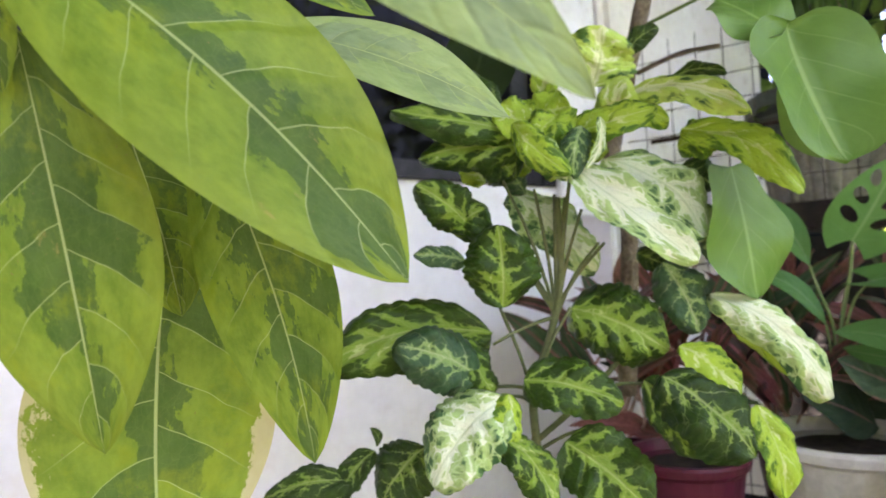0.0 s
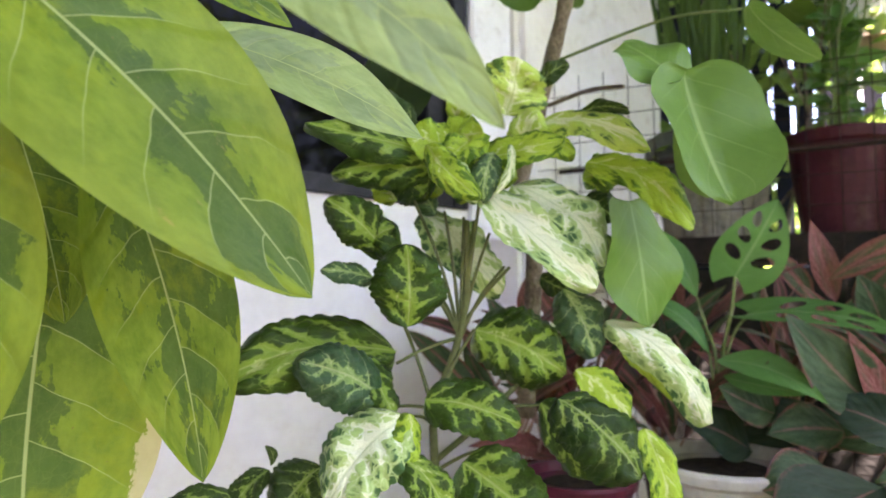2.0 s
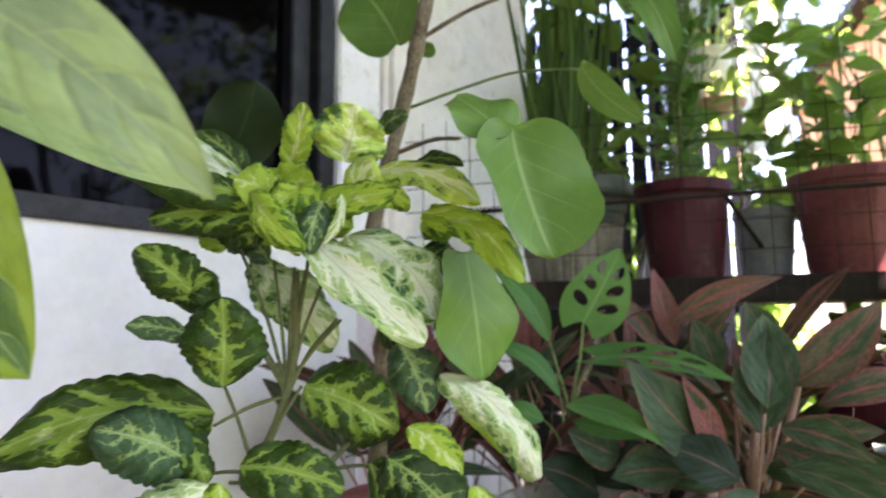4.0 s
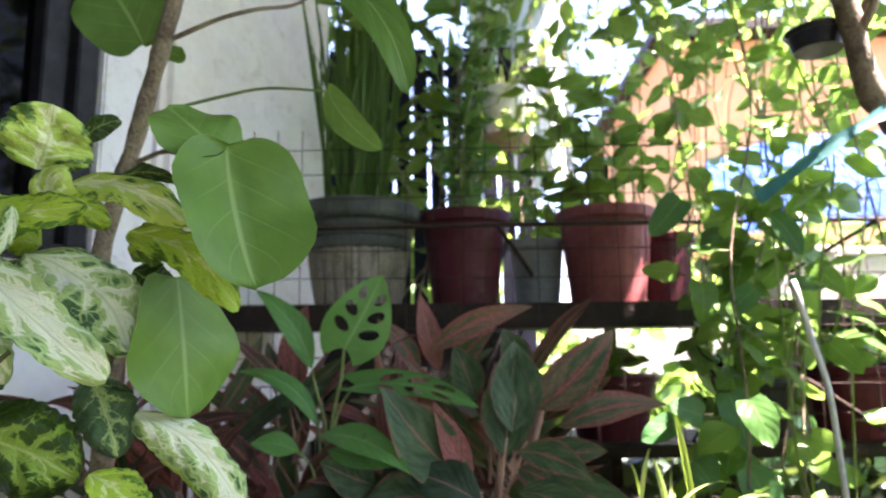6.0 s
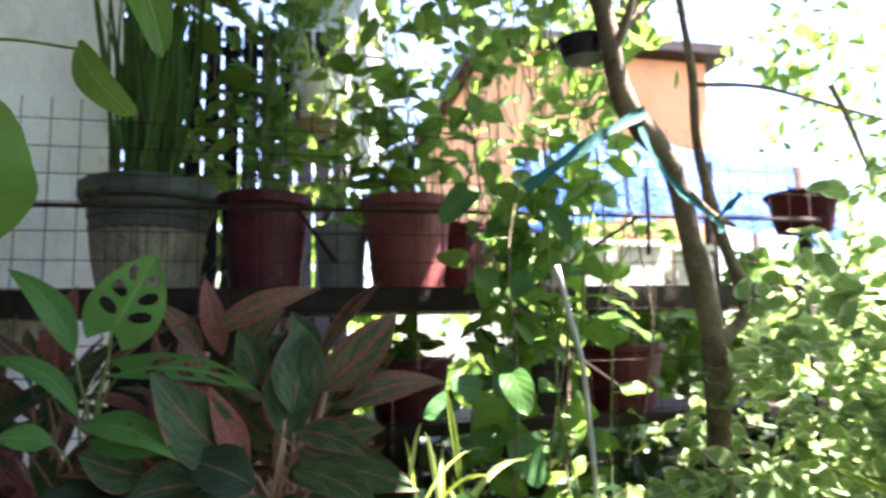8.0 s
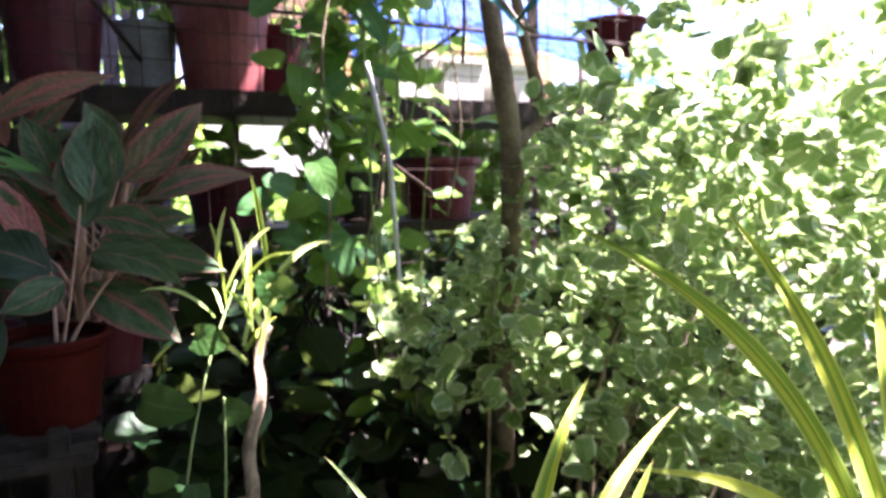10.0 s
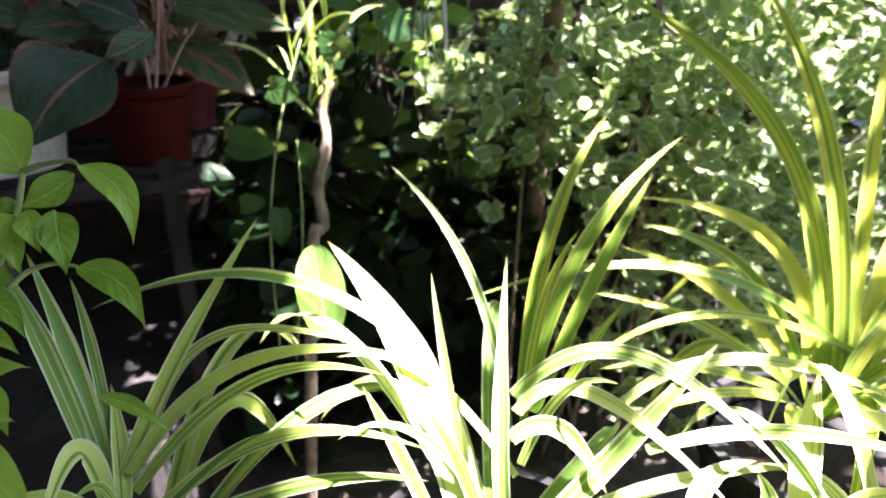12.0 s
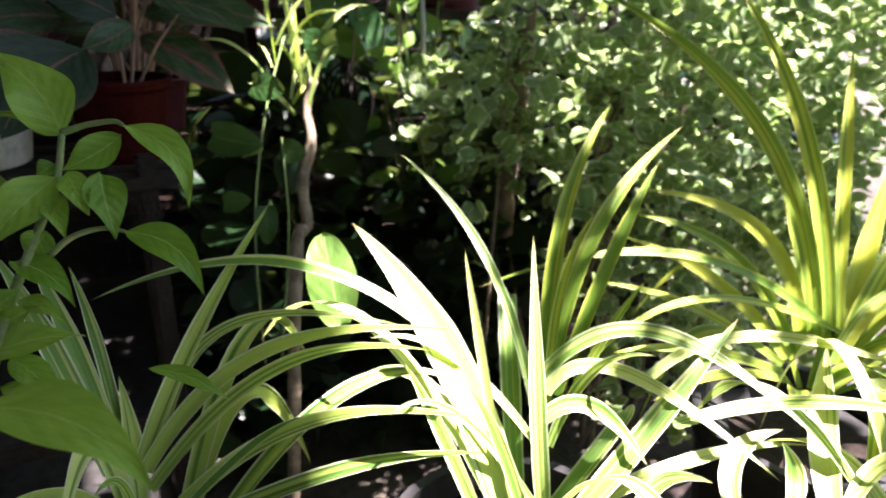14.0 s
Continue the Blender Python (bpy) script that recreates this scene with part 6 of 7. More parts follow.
strip("ribbon", [(0.811, 0.916, 1.418), (0.818, 0.890, 1.435), (0.835, 0.883, 1.454)], 0.012, RIBBON, tree)
string = thing("hanging_string", (0.8, 1.1, 1.0), "frayed grey string hanging by the tree", "string")
tube("rope", [(0.602, 1.032, 1.362), (0.619, 1.028, 1.281), (0.634, 1.024, 1.210), (0.641, 1.024, 1.124), (0.651, 1.029, 0.988)], 0.0045, 0.004, ROPE, string)
tube("chain", [(0.867, 1.199, 1.556), (0.872, 1.206, 1.482), (0.872, 1.215, 1.403)], 0.004, 0.004, RUST, string)



def filler(plant, style, at, count, reach, seed):
    """More strap leaves of a clump, all round its crown."""
    r = random.Random(seed)
    for _ in range(count):
        a = r.uniform(0, 6.3)
        long = reach * r.uniform(0.6, 1.1)
        out = Vector((math.cos(a), math.sin(a), 0))
        b = Vector(at) + out * 0.015 - Vector((0, 0, 0.04))
        lift = r.uniform(0.10, 0.55) * long
        m = b + out * long * 0.5 + Vector((0, 0, lift + 0.10 * long))
        e = b + out * long + Vector((r.gauss(0, 0.03), r.gauss(0, 0.03), lift * r.uniform(-0.5, 1.1)))
        strap(plant, style, b, m, e, (-out.x * 0.7, -out.y * 0.7, 0.9), r.uniform(0.014, 0.026))


filler(strapA, STRIPE, (0.095, 0.32, 0.72), 7, 0.26, 1)
filler(strapB, STRIPE_CREAM_LIT, (0.38, 0.26, 0.70), 7, 0.26, 2)
filler(strapC, STRIPE_LIME, (0.80, 0.28, 0.72), 12, 0.34, 3)
filler(strapD, STRIPE_CREAM_LIT, (0.63, 0.06, 0.72), 7, 0.24, 4)

# ---- grass and low leaves by the rack foot ----
grass = thing("grass_tuft", (0.385, 0.945, 0.992), "tuft of thin yellow-green grass on the vine", "grass")
rnd = random.Random(77)
for k in range(24):
    b = Vector(grass.location) + Vector((rnd.gauss(0, 0.02), rnd.gauss(0, 0.015), rnd.gauss(0, 0.03)))
    long = rnd.uniform(0.06, 0.18)
    way = Vector((rnd.gauss(0, 0.55), rnd.gauss(-0.1, 0.4), rnd.uniform(0.4, 1.2))).normalized()
    e = b + way * long
    # Most blades take the lightened leaf colour to look sunlit.
    strap(grass, STRIPE_CREAM_LIT if k % 3 else STRIPE_LIME, b, (b + e) / 2 + Vector((0, 0, 0.10 * long)), e - Vector((0, 0, rnd.uniform(0, 0.2) * long)), (rnd.gauss(0, 0.5), -1, 0.3), rnd.uniform(0.005, 0.011))
lowleaf = thing("low_vine", (0.36, 0.9, 0.0), "woody vine with round leaves, most with shade in their green", "vine")
tube("trunk", [(0.258, 0.674, 0.069), (0.337, 0.824, 0.701), (0.364, 0.842, 0.762), (0.365, 0.861, 0.827), (0.385, 0.871, 0.892), (0.390, 0.905, 0.937), (0.405, 0.910, 0.978)], 0.011, 0.007, BARK, lowleaf)
tube("stem", [(0.269, 0.764, 0.589), (0.280, 0.816, 0.781), (0.318, 0.876, 0.927), (0.371, 0.942, 1.038)], 0.002, 0.0015, STEM, lowleaf)
tube("stem", [(0.291, 0.755, 0.588), (0.324, 0.797, 0.780), (0.338, 0.860, 0.902)], 0.002, 0.0015, STEM, lowleaf)
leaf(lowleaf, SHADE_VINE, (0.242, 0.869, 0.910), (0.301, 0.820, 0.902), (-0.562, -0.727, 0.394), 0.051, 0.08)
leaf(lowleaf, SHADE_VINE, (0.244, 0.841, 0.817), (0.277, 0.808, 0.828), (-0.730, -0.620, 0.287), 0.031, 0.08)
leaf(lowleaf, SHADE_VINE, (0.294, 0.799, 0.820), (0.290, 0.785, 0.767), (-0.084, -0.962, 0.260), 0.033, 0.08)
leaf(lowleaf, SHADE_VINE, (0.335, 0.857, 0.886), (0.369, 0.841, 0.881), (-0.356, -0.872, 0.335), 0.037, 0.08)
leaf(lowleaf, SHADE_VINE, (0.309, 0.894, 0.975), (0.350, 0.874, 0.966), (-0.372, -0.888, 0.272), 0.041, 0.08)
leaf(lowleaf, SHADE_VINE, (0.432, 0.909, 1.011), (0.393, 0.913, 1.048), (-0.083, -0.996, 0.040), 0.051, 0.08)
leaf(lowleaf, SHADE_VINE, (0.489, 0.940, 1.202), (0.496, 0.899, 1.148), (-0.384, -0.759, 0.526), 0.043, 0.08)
leaf(lowleaf, ROUND, (0.286, 0.460, 0.799), (0.286, 0.504, 0.882), (-0.175, -0.870, 0.460), 0.050, 0.06)

# ---- vines over the rack ----
vine = thing("climbing_vine", (0.66, 1.2, 0.5), "light green climbing vine hanging over the wire rack", "vine")
rnd = random.Random(5)
for k in range(16):
    pts = [Vector((0.60 + rnd.gauss(0, 0.03), 1.31 + rnd.gauss(0, 0.025), z + rnd.gauss(0, 0.02))) for z in (0.80, 0.9, 1.0, 1.1, 1.2, 1.3, 1.42)]
    tube("stem", pts[:rnd.randint(4, 7)], 0.0036, 0.0020, OLD_WOOD, vine, sides=6)
for k in range(16):
    x0, y0 = rnd.uniform(0.55, 0.82), rnd.uniform(1.10, 1.34)
    low = rnd.choice((0.72, 0.95, 1.1, 1.25))
    pts = [Vector((x0 + rnd.gauss(0, 0.035), y0 + rnd.gauss(0, 0.02), low + (2.0 - low) * f)) for f in (0.0, 0.2, 0.45, 0.7, 1.0)]
    tube("stem", pts, 0.0025, 0.0015, STEM if k % 3 else BARK, vine, sides=5)
    for p in smooth_path(pts, 4)[::2 if k % 2 else 1]:
        d = Vector((rnd.gauss(0, 1), rnd.gauss(-0.5, 0.7), rnd.gauss(-0.4, 0.6))).normalized()
        b = p + d * 0.025
        size = rnd.uniform(0.038, 0.078)
        tube("petiole", [p, b], 0.0012, 0.001, STEM, vine, sides=4)
        leaf(vine, VINE if k % 3 else VINE_POINT, b, b + d * size, (rnd.gauss(0, 0.6), rnd.gauss(-0.8, 0.5), rnd.gauss(0.5, 0.5)), size * rnd.uniform(0.5, 0.78), rnd.uniform(-0.05, 0.14))

for pts in (((0.680, 1.255, 1.573), (0.636, 1.259, 1.459), (0.608, 1.260, 1.348), (0.590, 1.258, 1.240), (0.555, 1.238, 1.139), (0.523, 1.199, 1.018)), ((0.730, 1.285, 1.573), (0.686, 1.289, 1.469), (0.658, 1.290, 1.368), (0.640, 1.288, 1.270), (0.605, 1.268, 1.179), (0.573, 1.229, 1.068))):
    tube("stem", pts, 0.0028, 0.0016, STEM, vine, sides=5)
    for p in smooth_path(pts, 6):
        d = Vector((rnd.gauss(0, 1), rnd.gauss(-0.5, 0.6), rnd.gauss(-0.5, 0.6))).normalized()
        b = p + d * 0.02
        size = rnd.uniform(0.050, 0.085)
        tube("petiole", [p, b], 0.0012, 0.001, STEM, vine, sides=4)
        leaf(vine, VINE, b, b + d * size, (rnd.gauss(0, 0.4), rnd.gauss(-0.9, 0.3), rnd.gauss(0.5, 0.4)), size * rnd.uniform(0.55, 0.75), rnd.uniform(0.0, 0.14))
leaf(vine, VINE_BLUE, (0.507, 1.163, 1.157), (0.450, 1.153, 1.177), (-0.2, -0.85, 0.45), 0.048, 0.10)
leaf(vine, VINE_BLUE, (0.545, 1.150, 1.194), (0.565, 1.136, 1.108), (-0.2, -0.85, 0.45), 0.054, 0.10)
leaf(vine, VINE_BLUE, (0.488, 1.156, 1.088), (0.497, 1.106, 1.059), (-0.2, -0.85, 0.45), 0.057, 0.10)
leaf(vine, VINE_BLUE, (0.567, 1.140, 1.077), (0.585, 1.104, 1.005), (-0.2, -0.85, 0.45), 0.057, 0.10)
leaf(vine, VINE_BLUE, (0.465, 1.174, 1.148), (0.409, 1.170, 1.118), (-0.2, -0.85, 0.45), 0.043, 0.10)
leaf(vine, VINE_BLUE, (0.619, 1.193, 1.364), (0.569, 1.211, 1.313), (-0.2, -0.85, 0.45), 0.042, 0.10)
leaf(vine, VINE_BLUE, (0.669, 1.181, 1.373), (0.725, 1.169, 1.363), (-0.2, -0.85, 0.45), 0.031, 0.10)
leaf(vine, VINE_BLUE, (0.512, 1.217, 1.525), (0.460, 1.236, 1.463), (-0.2, -0.85, 0.45), 0.057, 0.10)
leaf(vine, VINE_BLUE, (0.651, 1.190, 1.490), (0.689, 1.171, 1.413), (-0.2, -0.85, 0.45), 0.042, 0.10)
leaf(vine, VINE_BLUE, (0.543, 1.219, 1.451), (0.588, 1.188, 1.452), (-0.2, -0.85, 0.45), 0.038, 0.10)

# ---- plants in the rack pots ----
reeds = thing("reed_plant", (-0.125, 1.62, 1.58), "upright green reeds in the fluted pot", "potted plant", "plants on the rack")
for k in range(46):
    a, r = rnd.uniform(0, 6.3), rnd.uniform(0, 0.095)
    b = Vector((-0.125 + r * math.cos(a), 1.62 + r * math.sin(a), 1.575))
    t = b + Vector((rnd.gauss(0, 0.06), rnd.gauss(0, 0.05), rnd.uniform(0.45, 0.75)))
    strap(reeds, BLADE, b, (b + t) / 2 + Vector((rnd.gauss(0, 0.015), 0, 0)), t, (rnd.gauss(0, 0.5), -1, 0.1), rnd.uniform(0.008, 0.020))


# ---- white pot hung below the roof edge ----
hung = pot("hanging_pot", (0.266, 2.158, 1.943), 0.080, 0.159, LIGHT_POT, "white hanging pot in the sun with a pinkish saucer", category="hanging pot")
lathe("saucer", (0.266, 2.158, 1.908), [(0.040, 0.0), (0.090, 0.018), (0.096, 0.030), (0.090, 0.032), (0.066, 0.034)], PINK_STEM, hung, "dull pink saucer")
for k in range(3):
    a = 0.4 + k * 2.094
    tube("hanger", [(0.266 + 0.074 * math.cos(a), 2.158 + 0.074 * math.sin(a), 2.093), (0.266, 2.158, 2.441)], 0.0016, 0.0016, RUST, hung, sides=5)
tube("hook", [(0.266, 2.158, 2.436), (0.266, 2.158, 2.725)], 0.002, 0.002, RUST, hung, sides=5)
spider = thing("hanging_plant", (0.266, 2.158, 2.081), "pale striped strap-leaved plant in the hanging pot", "potted plant")
rnd = random.Random(61)
for k in range(22):
    a, r = rnd.uniform(0, 6.3), rnd.uniform(0.06, 0.16)
    b = Vector(spider.location) + Vector((0.03 * math.cos(a), 0.03 * math.sin(a), 0.0))
    e = b + Vector((r * math.cos(a), r * math.sin(a), rnd.uniform(-0.02, 0.18)))
    strap(spider, STRIPE_CREAM_LIT, b, (b + e) / 2 + Vector((0, 0, 0.08)), e, (rnd.gauss(0, 0.4), -1, 0.4), rnd.uniform(0.008, 0.014))


def bushy(name, at, label, height, spread, stems, per, size, style, seed):
    """A leafy pot plant: thin stems with leaves along them."""
    r = random.Random(seed)
    t = thing(name, at, label, "potted plant", "plants on the rack")
    for _ in range(stems):
        top = Vector(at) + Vector((r.gauss(0, spread), r.gauss(0, spread * 0.6), height * r.uniform(0.6, 1.1)))
        mid = (Vector(at) + top) / 2 + Vector((r.gauss(0, 0.03), r.gauss(0, 0.02), 0))
        tube("stem", [Vector(at) + Vector((r.gauss(0, 0.02), r.gauss(0, 0.02), -0.02)), mid, top], 0.003, 0.0015, STEM, t, sides=5)
        line = smooth_path([Vector(at), mid, top], per)
        for p in line[2:]:
            d = Vector((r.gauss(0, 1), r.gauss(-0.3, 0.8), r.gauss(0.1, 0.5))).normalized()
            s = size * r.uniform(0.6, 1.2)
            leaf(t, style, p + d * 0.012, p + d * s, (r.gauss(0, 0.5), r.gauss(-0.6, 0.5), 0.7), s * r.uniform(0.4, 0.6), r.uniform(-0.02, 0.14))
    return t


bushy("pot_bush", (0.128, 1.585, 1.55), "bushy green plant in a red pot", 0.56, 0.10, 12, 6, 0.075, GLOSS, 3)
bushy("pot_bush", (0.455, 1.58, 1.55), "leafy light green plant in a pink pot", 0.46, 0.13, 8, 5, 0.10, VINE_POINT, 4)
bushy("pot_bush", (0.60, 1.66, 1.51), "leafy green plant in a red pot", 0.45, 0.12, 4, 5, 0.08, VINE_POINT, 6)
bushy("pot_bush", (1.00, 1.62, 1.19), "dark green tuft in a red pot", 0.16, 0.07, 9, 4, 0.07, GLOSS, 7)
bushy("pot_bush", (0.46, 1.63, 1.17), "small green plant in a red pot", 0.12, 0.06, 5, 4, 0.06, VINE, 8)
bushy("pot_bush", (0.305, 1.66, 1.50), "small green plant in a grey pot", 0.22, 0.06, 5, 4, 0.06, GLOSS, 9)

# ---- dense pale-edged shrub beyond the bench ----
shrub = thing("pale_edged_shrub", (1.1, 1.0, 0.0), "dense shrub with small pale-edged green leaves", "shrub")
rnd = random.Random(11)
for k in range(14):
    a = Vector((1.12 + rnd.gauss(0, 0.16), 1.0 + rnd.gauss(0, 0.08), 0.0))
    b = Vector((1.12 + rnd.gauss(0, 0.22), 1.0 + rnd.gauss(0, 0.12), rnd.uniform(0.9, 1.25)))
    tube("stem", [a, (a + b) / 2 + Vector((rnd.gauss(0, 0.05), rnd.gauss(0, 0.04), 0)), b], 0.006, 0.002, BARK, shrub, sides=5)
pts, sizes = [], []
while len(pts) < 12000:
    q = Vector((rnd.uniform(0.55, 1.95), rnd.uniform(0.55, 1.36), rnd.uniform(0.25, 1.75)))
    side = math.degrees(math.atan2(q.x - 0.2, q.y - 0.03))
    top = (1.0 if side < 28 else min(1.46, 1.0 + (side - 28) * 0.030)) + 0.10 * noise.noise(q * 6.0)
    foot = max(0.25, 0.88 - (side - 24) * 0.022) + 0.12 * noise.noise(q * 5.0 + Vector((9, 0, 0)))
    if side > 23 + 4 * noise.noise(q * 4.0) and foot < q.z < top and noise.noise(q * 5.0) > -0.27 and (q.x - 0.2) ** 2 + q.y ** 2 > 0.78:
        for _ in range(rnd.randint(3, 6)):
            pts.append(q + Vector((rnd.gauss(0, 0.007), rnd.gauss(0, 0.007), rnd.gauss(0, 0.007))))
            sizes.append(rnd.uniform(0.020, 0.044))
foliage("foliage", pts, sizes, SHRUB, shrub, 2)

# ---- undergrowth below the rack, the shade there put into its colour ----
under_growth = thing("undergrowth", (0.8, 1.5, 0.0), "undergrowth below the wire rack with shade in its green", "undergrowth")
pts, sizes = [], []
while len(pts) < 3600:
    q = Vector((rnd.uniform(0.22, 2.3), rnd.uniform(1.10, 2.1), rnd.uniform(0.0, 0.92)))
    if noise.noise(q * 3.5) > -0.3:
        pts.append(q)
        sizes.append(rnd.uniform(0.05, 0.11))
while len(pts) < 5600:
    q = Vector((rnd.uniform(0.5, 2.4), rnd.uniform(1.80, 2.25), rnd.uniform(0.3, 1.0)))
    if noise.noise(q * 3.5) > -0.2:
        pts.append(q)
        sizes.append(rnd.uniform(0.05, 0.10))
foliage("foliage", pts, sizes, SHADED_UNDER, under_growth, 8)

# ---- dark red foliage massed behind the stand ----
rnd = random.Random(17)
for cx, cy, cz, count in ((-0.16, 1.22, 0.87, 26), (0.02, 1.26, 0.87, 26), (0.20, 1.24, 0.87, 22), (-0.30, 1.16, 0.87, 26), (-0.40, 1.10, 0.87, 22)):
    red = thing("red_aglaonema", (cx, cy, cz), "dark red and green foliage plant on the stand", "potted plant", "red foliage plants")
    pot("plastic_pot", (cx, cy - 0.03, 0.862), 0.062, 0.09, TERRA, "small dark red pot on the stand", "pots on the stand")
    for k in range(count):
        a = rnd.uniform(0, 6.3)
        base = Vector((cx + rnd.gauss(0, 0.02), cy - 0.03 + rnd.gauss(0, 0.02), cz + 0.07 + rnd.uniform(0, 0.22)))
        way = Vector((math.cos(a), math.sin(a) * 0.8 - 0.25, rnd.uniform(0.2, 1.4))).normalized()
        start = base + way * rnd.uniform(0.03, 0.07)
        size = rnd.uniform(0.11, 0.20)
        tube("petiole", [base - Vector((0, 0, 0.03)), start], 0.0028, 0.002, PINK_STEM, red, sides=5)
        leaf(red, RED_SPEAR if rnd.random() < 0.65 else AGLAO, start, start + way * size, (rnd.gauss(0, 0.4), -0.6, 0.9), size * rnd.uniform(0.18, 0.30), 0.10)

# ---- crown of the slender tree, with unseen clumps added for shade ----
pts, sizes = [], []
while len(pts) < 2200:
    q = Vector((rnd.uniform(0.45, 2.3), rnd.uniform(0.1, 2.1), rnd.uniform(1.55, 2.9)))
    low = 2.5 * max(0.0, 2.05 - q.z) if 0.80 < q.x < 1.75 else 0.5 * max(0.0, 1.95 - q.z)
    gap = 0.5 if q.x < 1.15 and q.y < 0.75 else 0.0
    if q.y < 0.75 and q.z < 1.9 or q.x < 0.9 and q.y < 0.95 or 0.45 < q.y < 1.25 and q.x > 1.3 or q.y < 0.45 and q.x > 1.65:
        continue
    # Holes kept in the leaves so sun reaches the strap leaves and grass.
    if q.x - 0.452 * (q.z - 0.85) < 0.66 and q.y + 0.113 * (q.z - 0.85) < 0.5:
        continue
    if 0.28 < q.x - 0.452 * (q.z - 1.0) < 0.66 and 0.78 < q.y + 0.113 * (q.z - 1.0) < 1.25 and rnd.random() < 0.5:
        continue
    if noise.noise(q * 3.2) > (0.16 if q.y > 0.9 else 0.02) + low + gap:
        pts.append(q)
        sizes.append(rnd.uniform(0.03, 0.06))
# Leaves from here on are unseen, added overhead to dapple the plants below.
while len(pts) < 2750:
    q = Vector((rnd.uniform(1.2, 2.3), rnd.uniform(-0.60, 0.42), rnd.uniform(2.1, 2.75)))
    sx, sy = q.x - 0.452 * (q.z - 0.85), q.y + 0.113 * (q.z - 0.85)
    if sx > 0.66 and noise.noise(q * 7.0) > (-0.05 if sy > 0.12 else 0.12):
        pts.append(q)
        sizes.append(rnd.uniform(0.04, 0.08))
while len(pts) < 3030:
    q = Vector((rnd.uniform(0.9, 1.3), rnd.uniform(0.50, 0.98), rnd.uniform(2.1, 2.75)))
    if q.y + 0.113 * (q.z - 1.0) > 0.84 and q.x - 0.452 * (q.z - 1.0) < 0.66:
        continue
    if noise.noise(q * 7.0) > -0.08:
        pts.append(q)
        sizes.append(rnd.uniform(0.04, 0.08))
while len(pts) < 3050:
    q = Vector((rnd.uniform(1.0, 1.46), rnd.uniform(0.05, 0.40), rnd.uniform(2.15, 2.6)))
    sx, sy = q.x - 0.452 * (q.z - 0.85), q.y + 0.113 * (q.z - 0.85)
    if 0.44 < sx < 0.66 and 0.26 < sy < 0.50 and noise.noise(q * 9.0) > -0.15:
        pts.append(q)
        sizes.append(rnd.uniform(0.05, 0.09))
while len(pts) < 3200:
    q = Vector((rnd.uniform(1.1, 1.75), rnd.uniform(0.62, 1.05), rnd.uniform(2.15, 2.6)))
    sx, sy = q.x - 0.452 * (q.z - 0.9), q.y + 0.113 * (q.z - 0.9)
    if 0.55 < sx < 0.95 and 0.80 < sy < 1.2 and noise.noise(q * 7.0) > -0.1:
        pts.append(q)
        sizes.append(rnd.uniform(0.05, 0.09))
while len(pts) < 3280:
    q = Vector((rnd.uniform(0.95, 1.5), rnd.uniform(0.88, 1.26), rnd.uniform(2.2, 2.6)))
    sx, sy = q.x - 0.452 * (q.z - 1.1), q.y + 0.113 * (q.z - 1.1)
    if 0.48 < sx < 0.95 and 1.05 < sy < 1.38 and noise.noise(q * 6.0) > -0.1:
        pts.append(q)
        sizes.append(rnd.uniform(0.06, 0.10))
# Small added clumps above the view that shade single strap leaves.
for cx, cy, spread, count in ((1.10, 0.19, 0.03, 36), (1.17, -0.04, 0.015, 7), (1.22, 0.05, 0.015, 7), (1.27, -0.10, 0.02, 8), (1.18, 0.10, 0.012, 5)):
    for _ in range(count):
        pts.append(Vector((cx + rnd.gauss(0, spread), cy + rnd.gauss(0, spread), 2.2 + rnd.gauss(0, 0.06))))
        sizes.append(rnd.uniform(0.03, 0.055))
tube("branch", [(0.95, 1.1, 1.9), (1.2, 0.6, 2.15), (1.08, 0.16, 2.2)], 0.006, 0.003, TRUNK, tree, sides=6)
foliage("crown", pts, sizes, FAR, tree, 3, broad=(0.45, 0.8))
for k in range(9):
    a = Vector((0.72, 1.0, 1.75)) if k % 2 else Vector((0.95, 1.1, 1.9))
    b = Vector((rnd.uniform(0.8, 2.2), rnd.uniform(0.3, 2.0), rnd.uniform(2.0, 2.8)))
    tube("branch", [a, (a + b) / 2 + Vector((0, 0, 0.1)), b], 0.008, 0.003, TRUNK, tree, sides=6)

# ---- climbing leaves high over the rack ----
canopy = thing("climber_canopy", (0.5, 1.75, 1.36), "tangle of thin stems and leaves above the rack", "vine")
for k in range(34):
    x, y = rnd.uniform(-0.15, 1.0), rnd.uniform(1.5, 1.95)
    line = [Vector((x + rnd.gauss(0, 0.05), y + rnd.gauss(0, 0.03), z)) for z in (1.36, 1.6, 1.9, 2.2, 2.6)]
    tube("stem", line, 0.0025, 0.0015, STEM if k % 2 else BARK, canopy, sides=5)
pts, sizes = [], []
while len(pts) < 400:
    q = Vector((rnd.uniform(-0.22, 1.15), rnd.uniform(1.5, 2.1), rnd.uniform(1.55, 2.7)))
    if noise.noise(q * 4.0) > 0.12 - 0.35 * (q.z - 1.9):
        pts.append(q)
        sizes.append(rnd.uniform(0.05, 0.13))
while len(pts) < 720:
    q = Vector((rnd.uniform(-0.45, 0.46), rnd.uniform(1.96, 2.32), rnd.uniform(1.62, 2.65)))
    if noise.noise(q * 4.0) > -0.12 - 0.3 * (q.z - 2.0):
        pts.append(q)
        sizes.append(rnd.uniform(0.05, 0.11))
foliage("foliage", pts, sizes, FAR, canopy, 5, broad=(0.28, 0.60))

# ---- beyond the fence ----
house = thing("orange_house", (2.4, 6.0, 0.0), "orange painted neighbouring house in sunlight", "house")
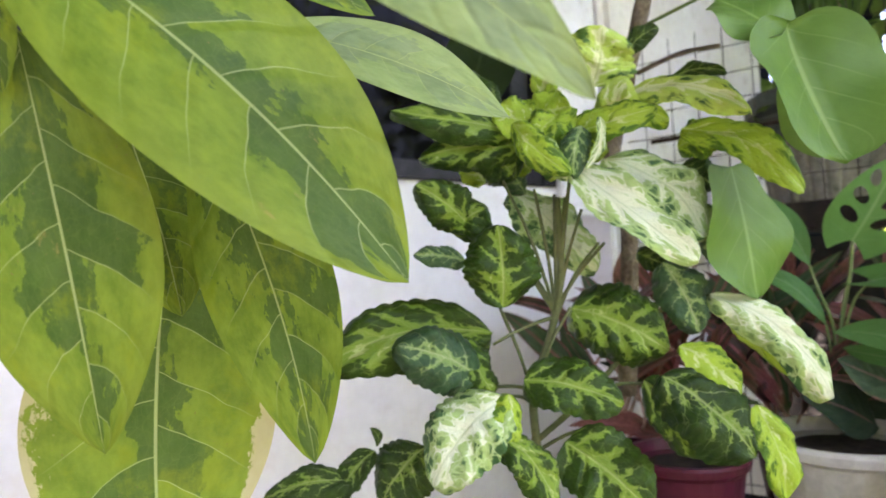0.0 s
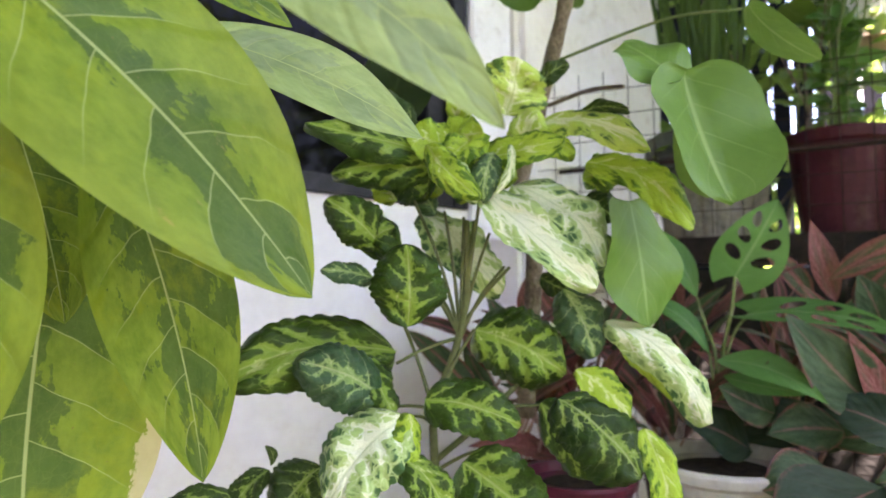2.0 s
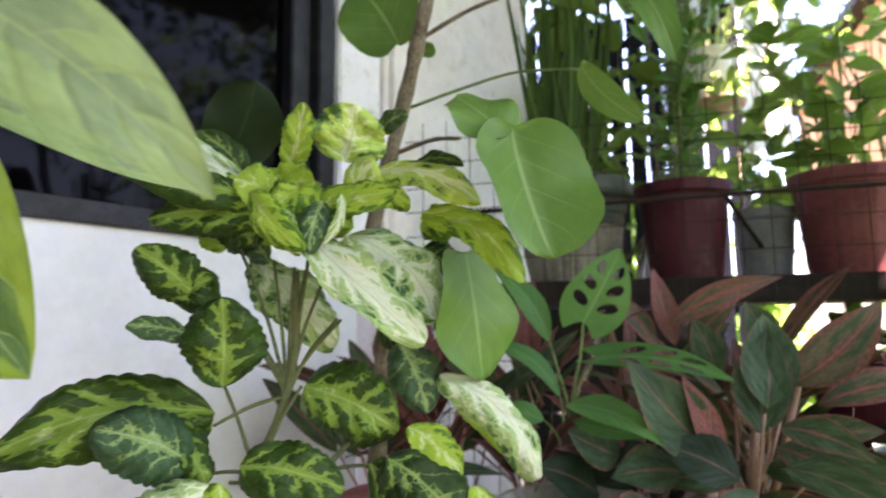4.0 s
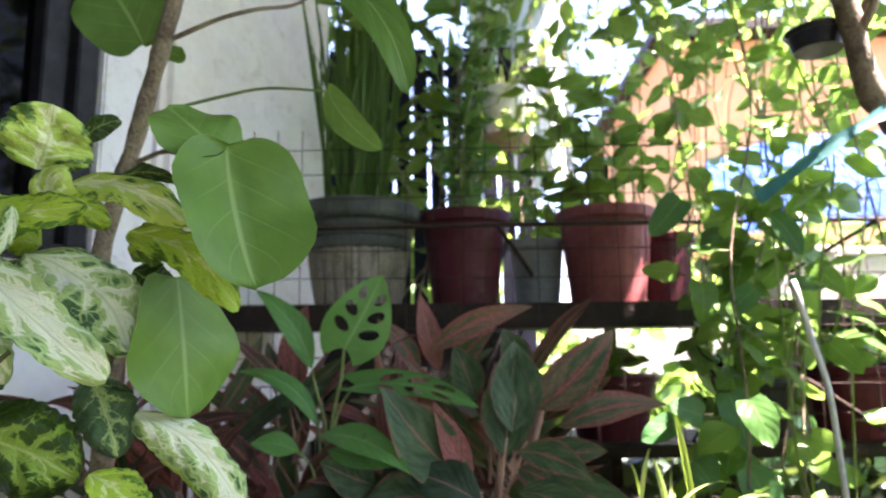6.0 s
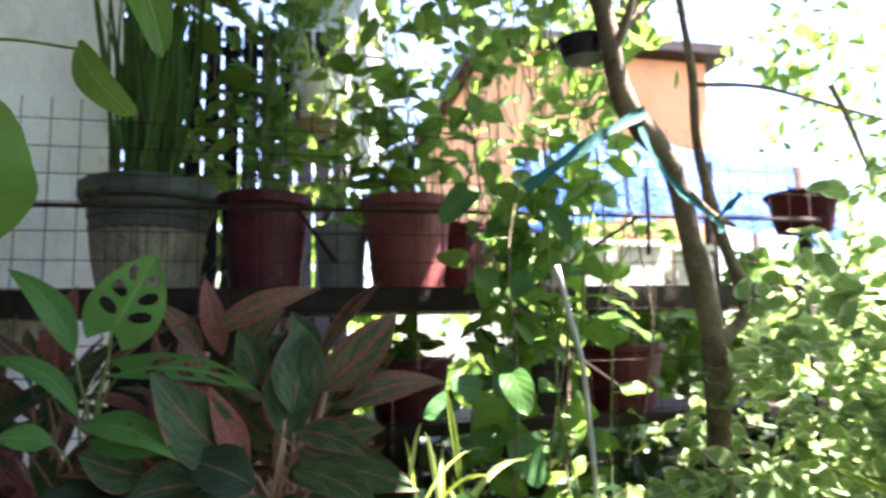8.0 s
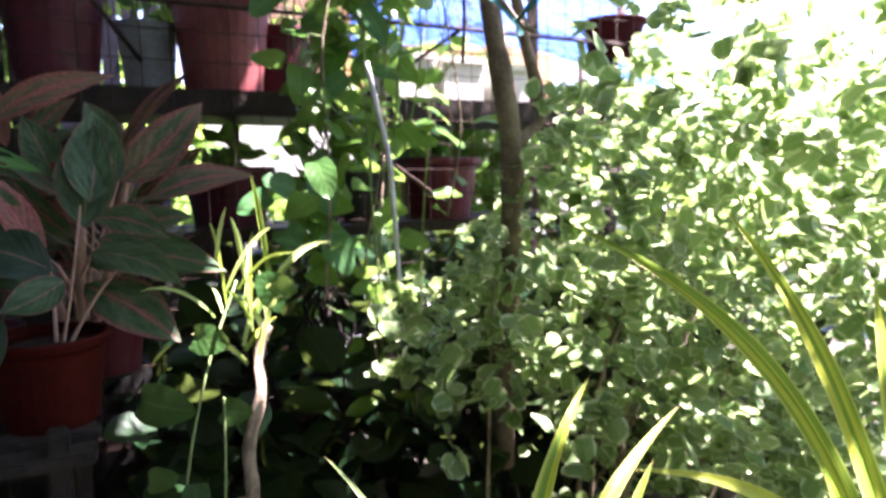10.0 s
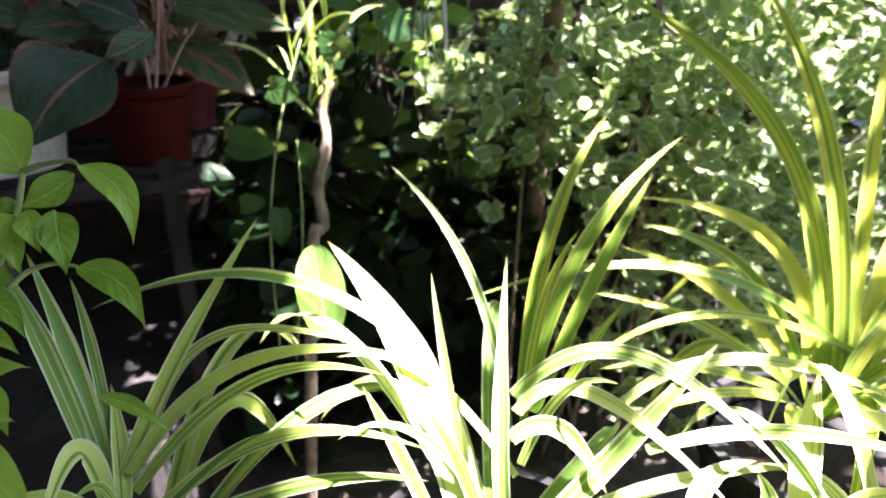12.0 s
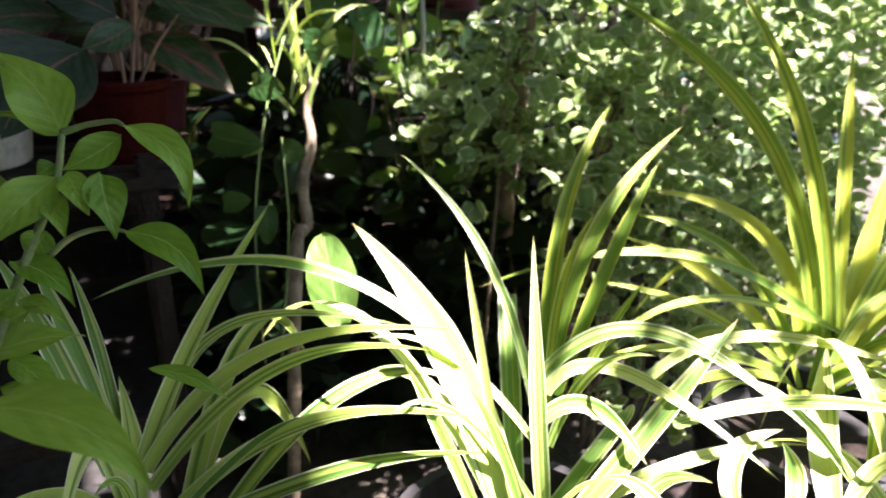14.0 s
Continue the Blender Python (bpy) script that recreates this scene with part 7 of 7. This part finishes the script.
boxed("wall", (1.95, 5.6, 0.0), (4.2, 9.0, 3.9), ORANGE, house, "", 0.01)
boxed("roof", (1.8, 5.4, 3.903), (4.4, 9.2, 4.02), SHELF, house, "dark flat roof edge", 0.01)
boxed("plinth", (1.94, 5.585, 0.0), (4.21, 5.598, 0.5), SHADED_STONE, house)
for x0, x1, h in ((0.845, 1.000, 0.135), (1.010, 1.150, 0.130), (1.165, 1.30, 0.12)):
    trough = thing("trough_planter", ((x0 + x1) / 2, 1.665, 1.36), "dusty cream rectangular planter on the wire rack", "planter", "pots on the rack")
    boxed("body", (x0 + 0.006, 1.606, 1.36), (x1 - 0.006, 1.724, 1.36 + h - 0.02), CRATE, trough, "", 0.006)
    boxed("rim", (x0, 1.600, 1.36 + h - 0.02), (x1, 1.730, 1.36 + h), CRATE, trough, "", 0.004)
tarp = bmesh.new()
bmesh.ops.create_grid(tarp, x_segments=60, y_segments=40, size=0.5)
for v in tarp.verts:
    x, y = v.co.x + 0.5, v.co.y + 0.5
    sag = 0.035 * noise.noise(Vector((x * 7, y * 5, 1))) + 0.015 * noise.noise(Vector((x * 19, y * 14, 4)))
    front = Vector((1.06 + 1.22 * x, 2.50 - 0.38 * x, 0))
    crest = 2.06 + 0.10 * math.sin(math.pi * min(1.0, x * 1.05) ** 0.8) - 0.10 * x
    drop = max(0.0, 0.7 - y) / 0.7
    hem = 0.07 * max(0.0, 0.12 - y) / 0.12
    v.co = front + Vector((0.30, 0.95, 0)).normalized() * (0.42 * (1 - drop) + 0.9 * max(0.0, y - 0.7)) + Vector((0, 0, crest - 0.36 * drop - hem - 0.5 * max(0.0, y - 0.7) + sag))
for f in tarp.faces:
    f.smooth = True
shelter = thing("tarp_shelter", (1.75, 2.7, 0.0), "crumpled blue tarpaulin stretched over poles", "tarpaulin")
part("sheet", tarp, TARP, shelter)
for x, y in ((1.22, 2.70), (2.28, 2.38), (1.50, 3.30), (2.50, 2.95)):
    tube("pole", [(x, y, 0.0), (x, y, 1.93)], 0.02, 0.018, RUST, shelter)
bucket = pot("plastic_bucket", (1.60, 1.62, 1.52), 0.10, 0.11, CRIMSON_SHADED, "red plastic bucket on a post, shade in its colour", category="bucket")
tube("post", [(1.60, 1.62, 0.0), (1.60, 1.62, 1.52)], 0.02, 0.018, OLD_WOOD, bucket)
tray = pot("hanging_tray", (0.652, 1.0, 1.695), 0.045, 0.03, BLACK, "shallow black plastic tray in the tree", category="tray")
rnd = random.Random(21)
for k in range(34):
    c = Vector((rnd.uniform(-1.5, 6.0), rnd.uniform(3.4, 7.5), 0))
    h, w = rnd.uniform(0.7, 1.3) if k < 28 else rnd.uniform(1.6, 2.4), rnd.uniform(0.4, 0.7)
    if 12 <= k < 22:
        c, h, w = Vector((-0.2 + (k - 12) * 0.6, rnd.uniform(4.3, 5.2), 0)), rnd.uniform(0.9, 1.25), 0.45
    if k < 12:
        c, h, w = Vector((-0.1 + k * 0.26, rnd.uniform(2.5, 3.1), 0)), (rnd.uniform(1.3, 1.9) if k < 3 else rnd.uniform(0.80, 1.12) if k < 5 else rnd.uniform(1.3, 1.5)), 0.32
    bush = thing("garden_bush", c, "sunlit leafy garden bush beyond the fence", "bush", "bushes beyond the fence")
    tube("stem", [c, c + Vector((0.05, 0, h * 0.4)), c + Vector((0, 0.05, h * 0.8))], 0.03, 0.012, BARK, bush, sides=6)
    pts, sizes = [], []
    while len(pts) < 420:
        p = Vector((rnd.gauss(0, 0.45), rnd.gauss(0, 0.45), rnd.uniform(0, 1)))
        pts.append(c + Vector((p.x * w, p.y * w, 0.1 + p.z * h)))
        sizes.append(rnd.uniform(0.06, 0.13))
    foliage("foliage", pts, sizes, FAR, bush, 30 + k)
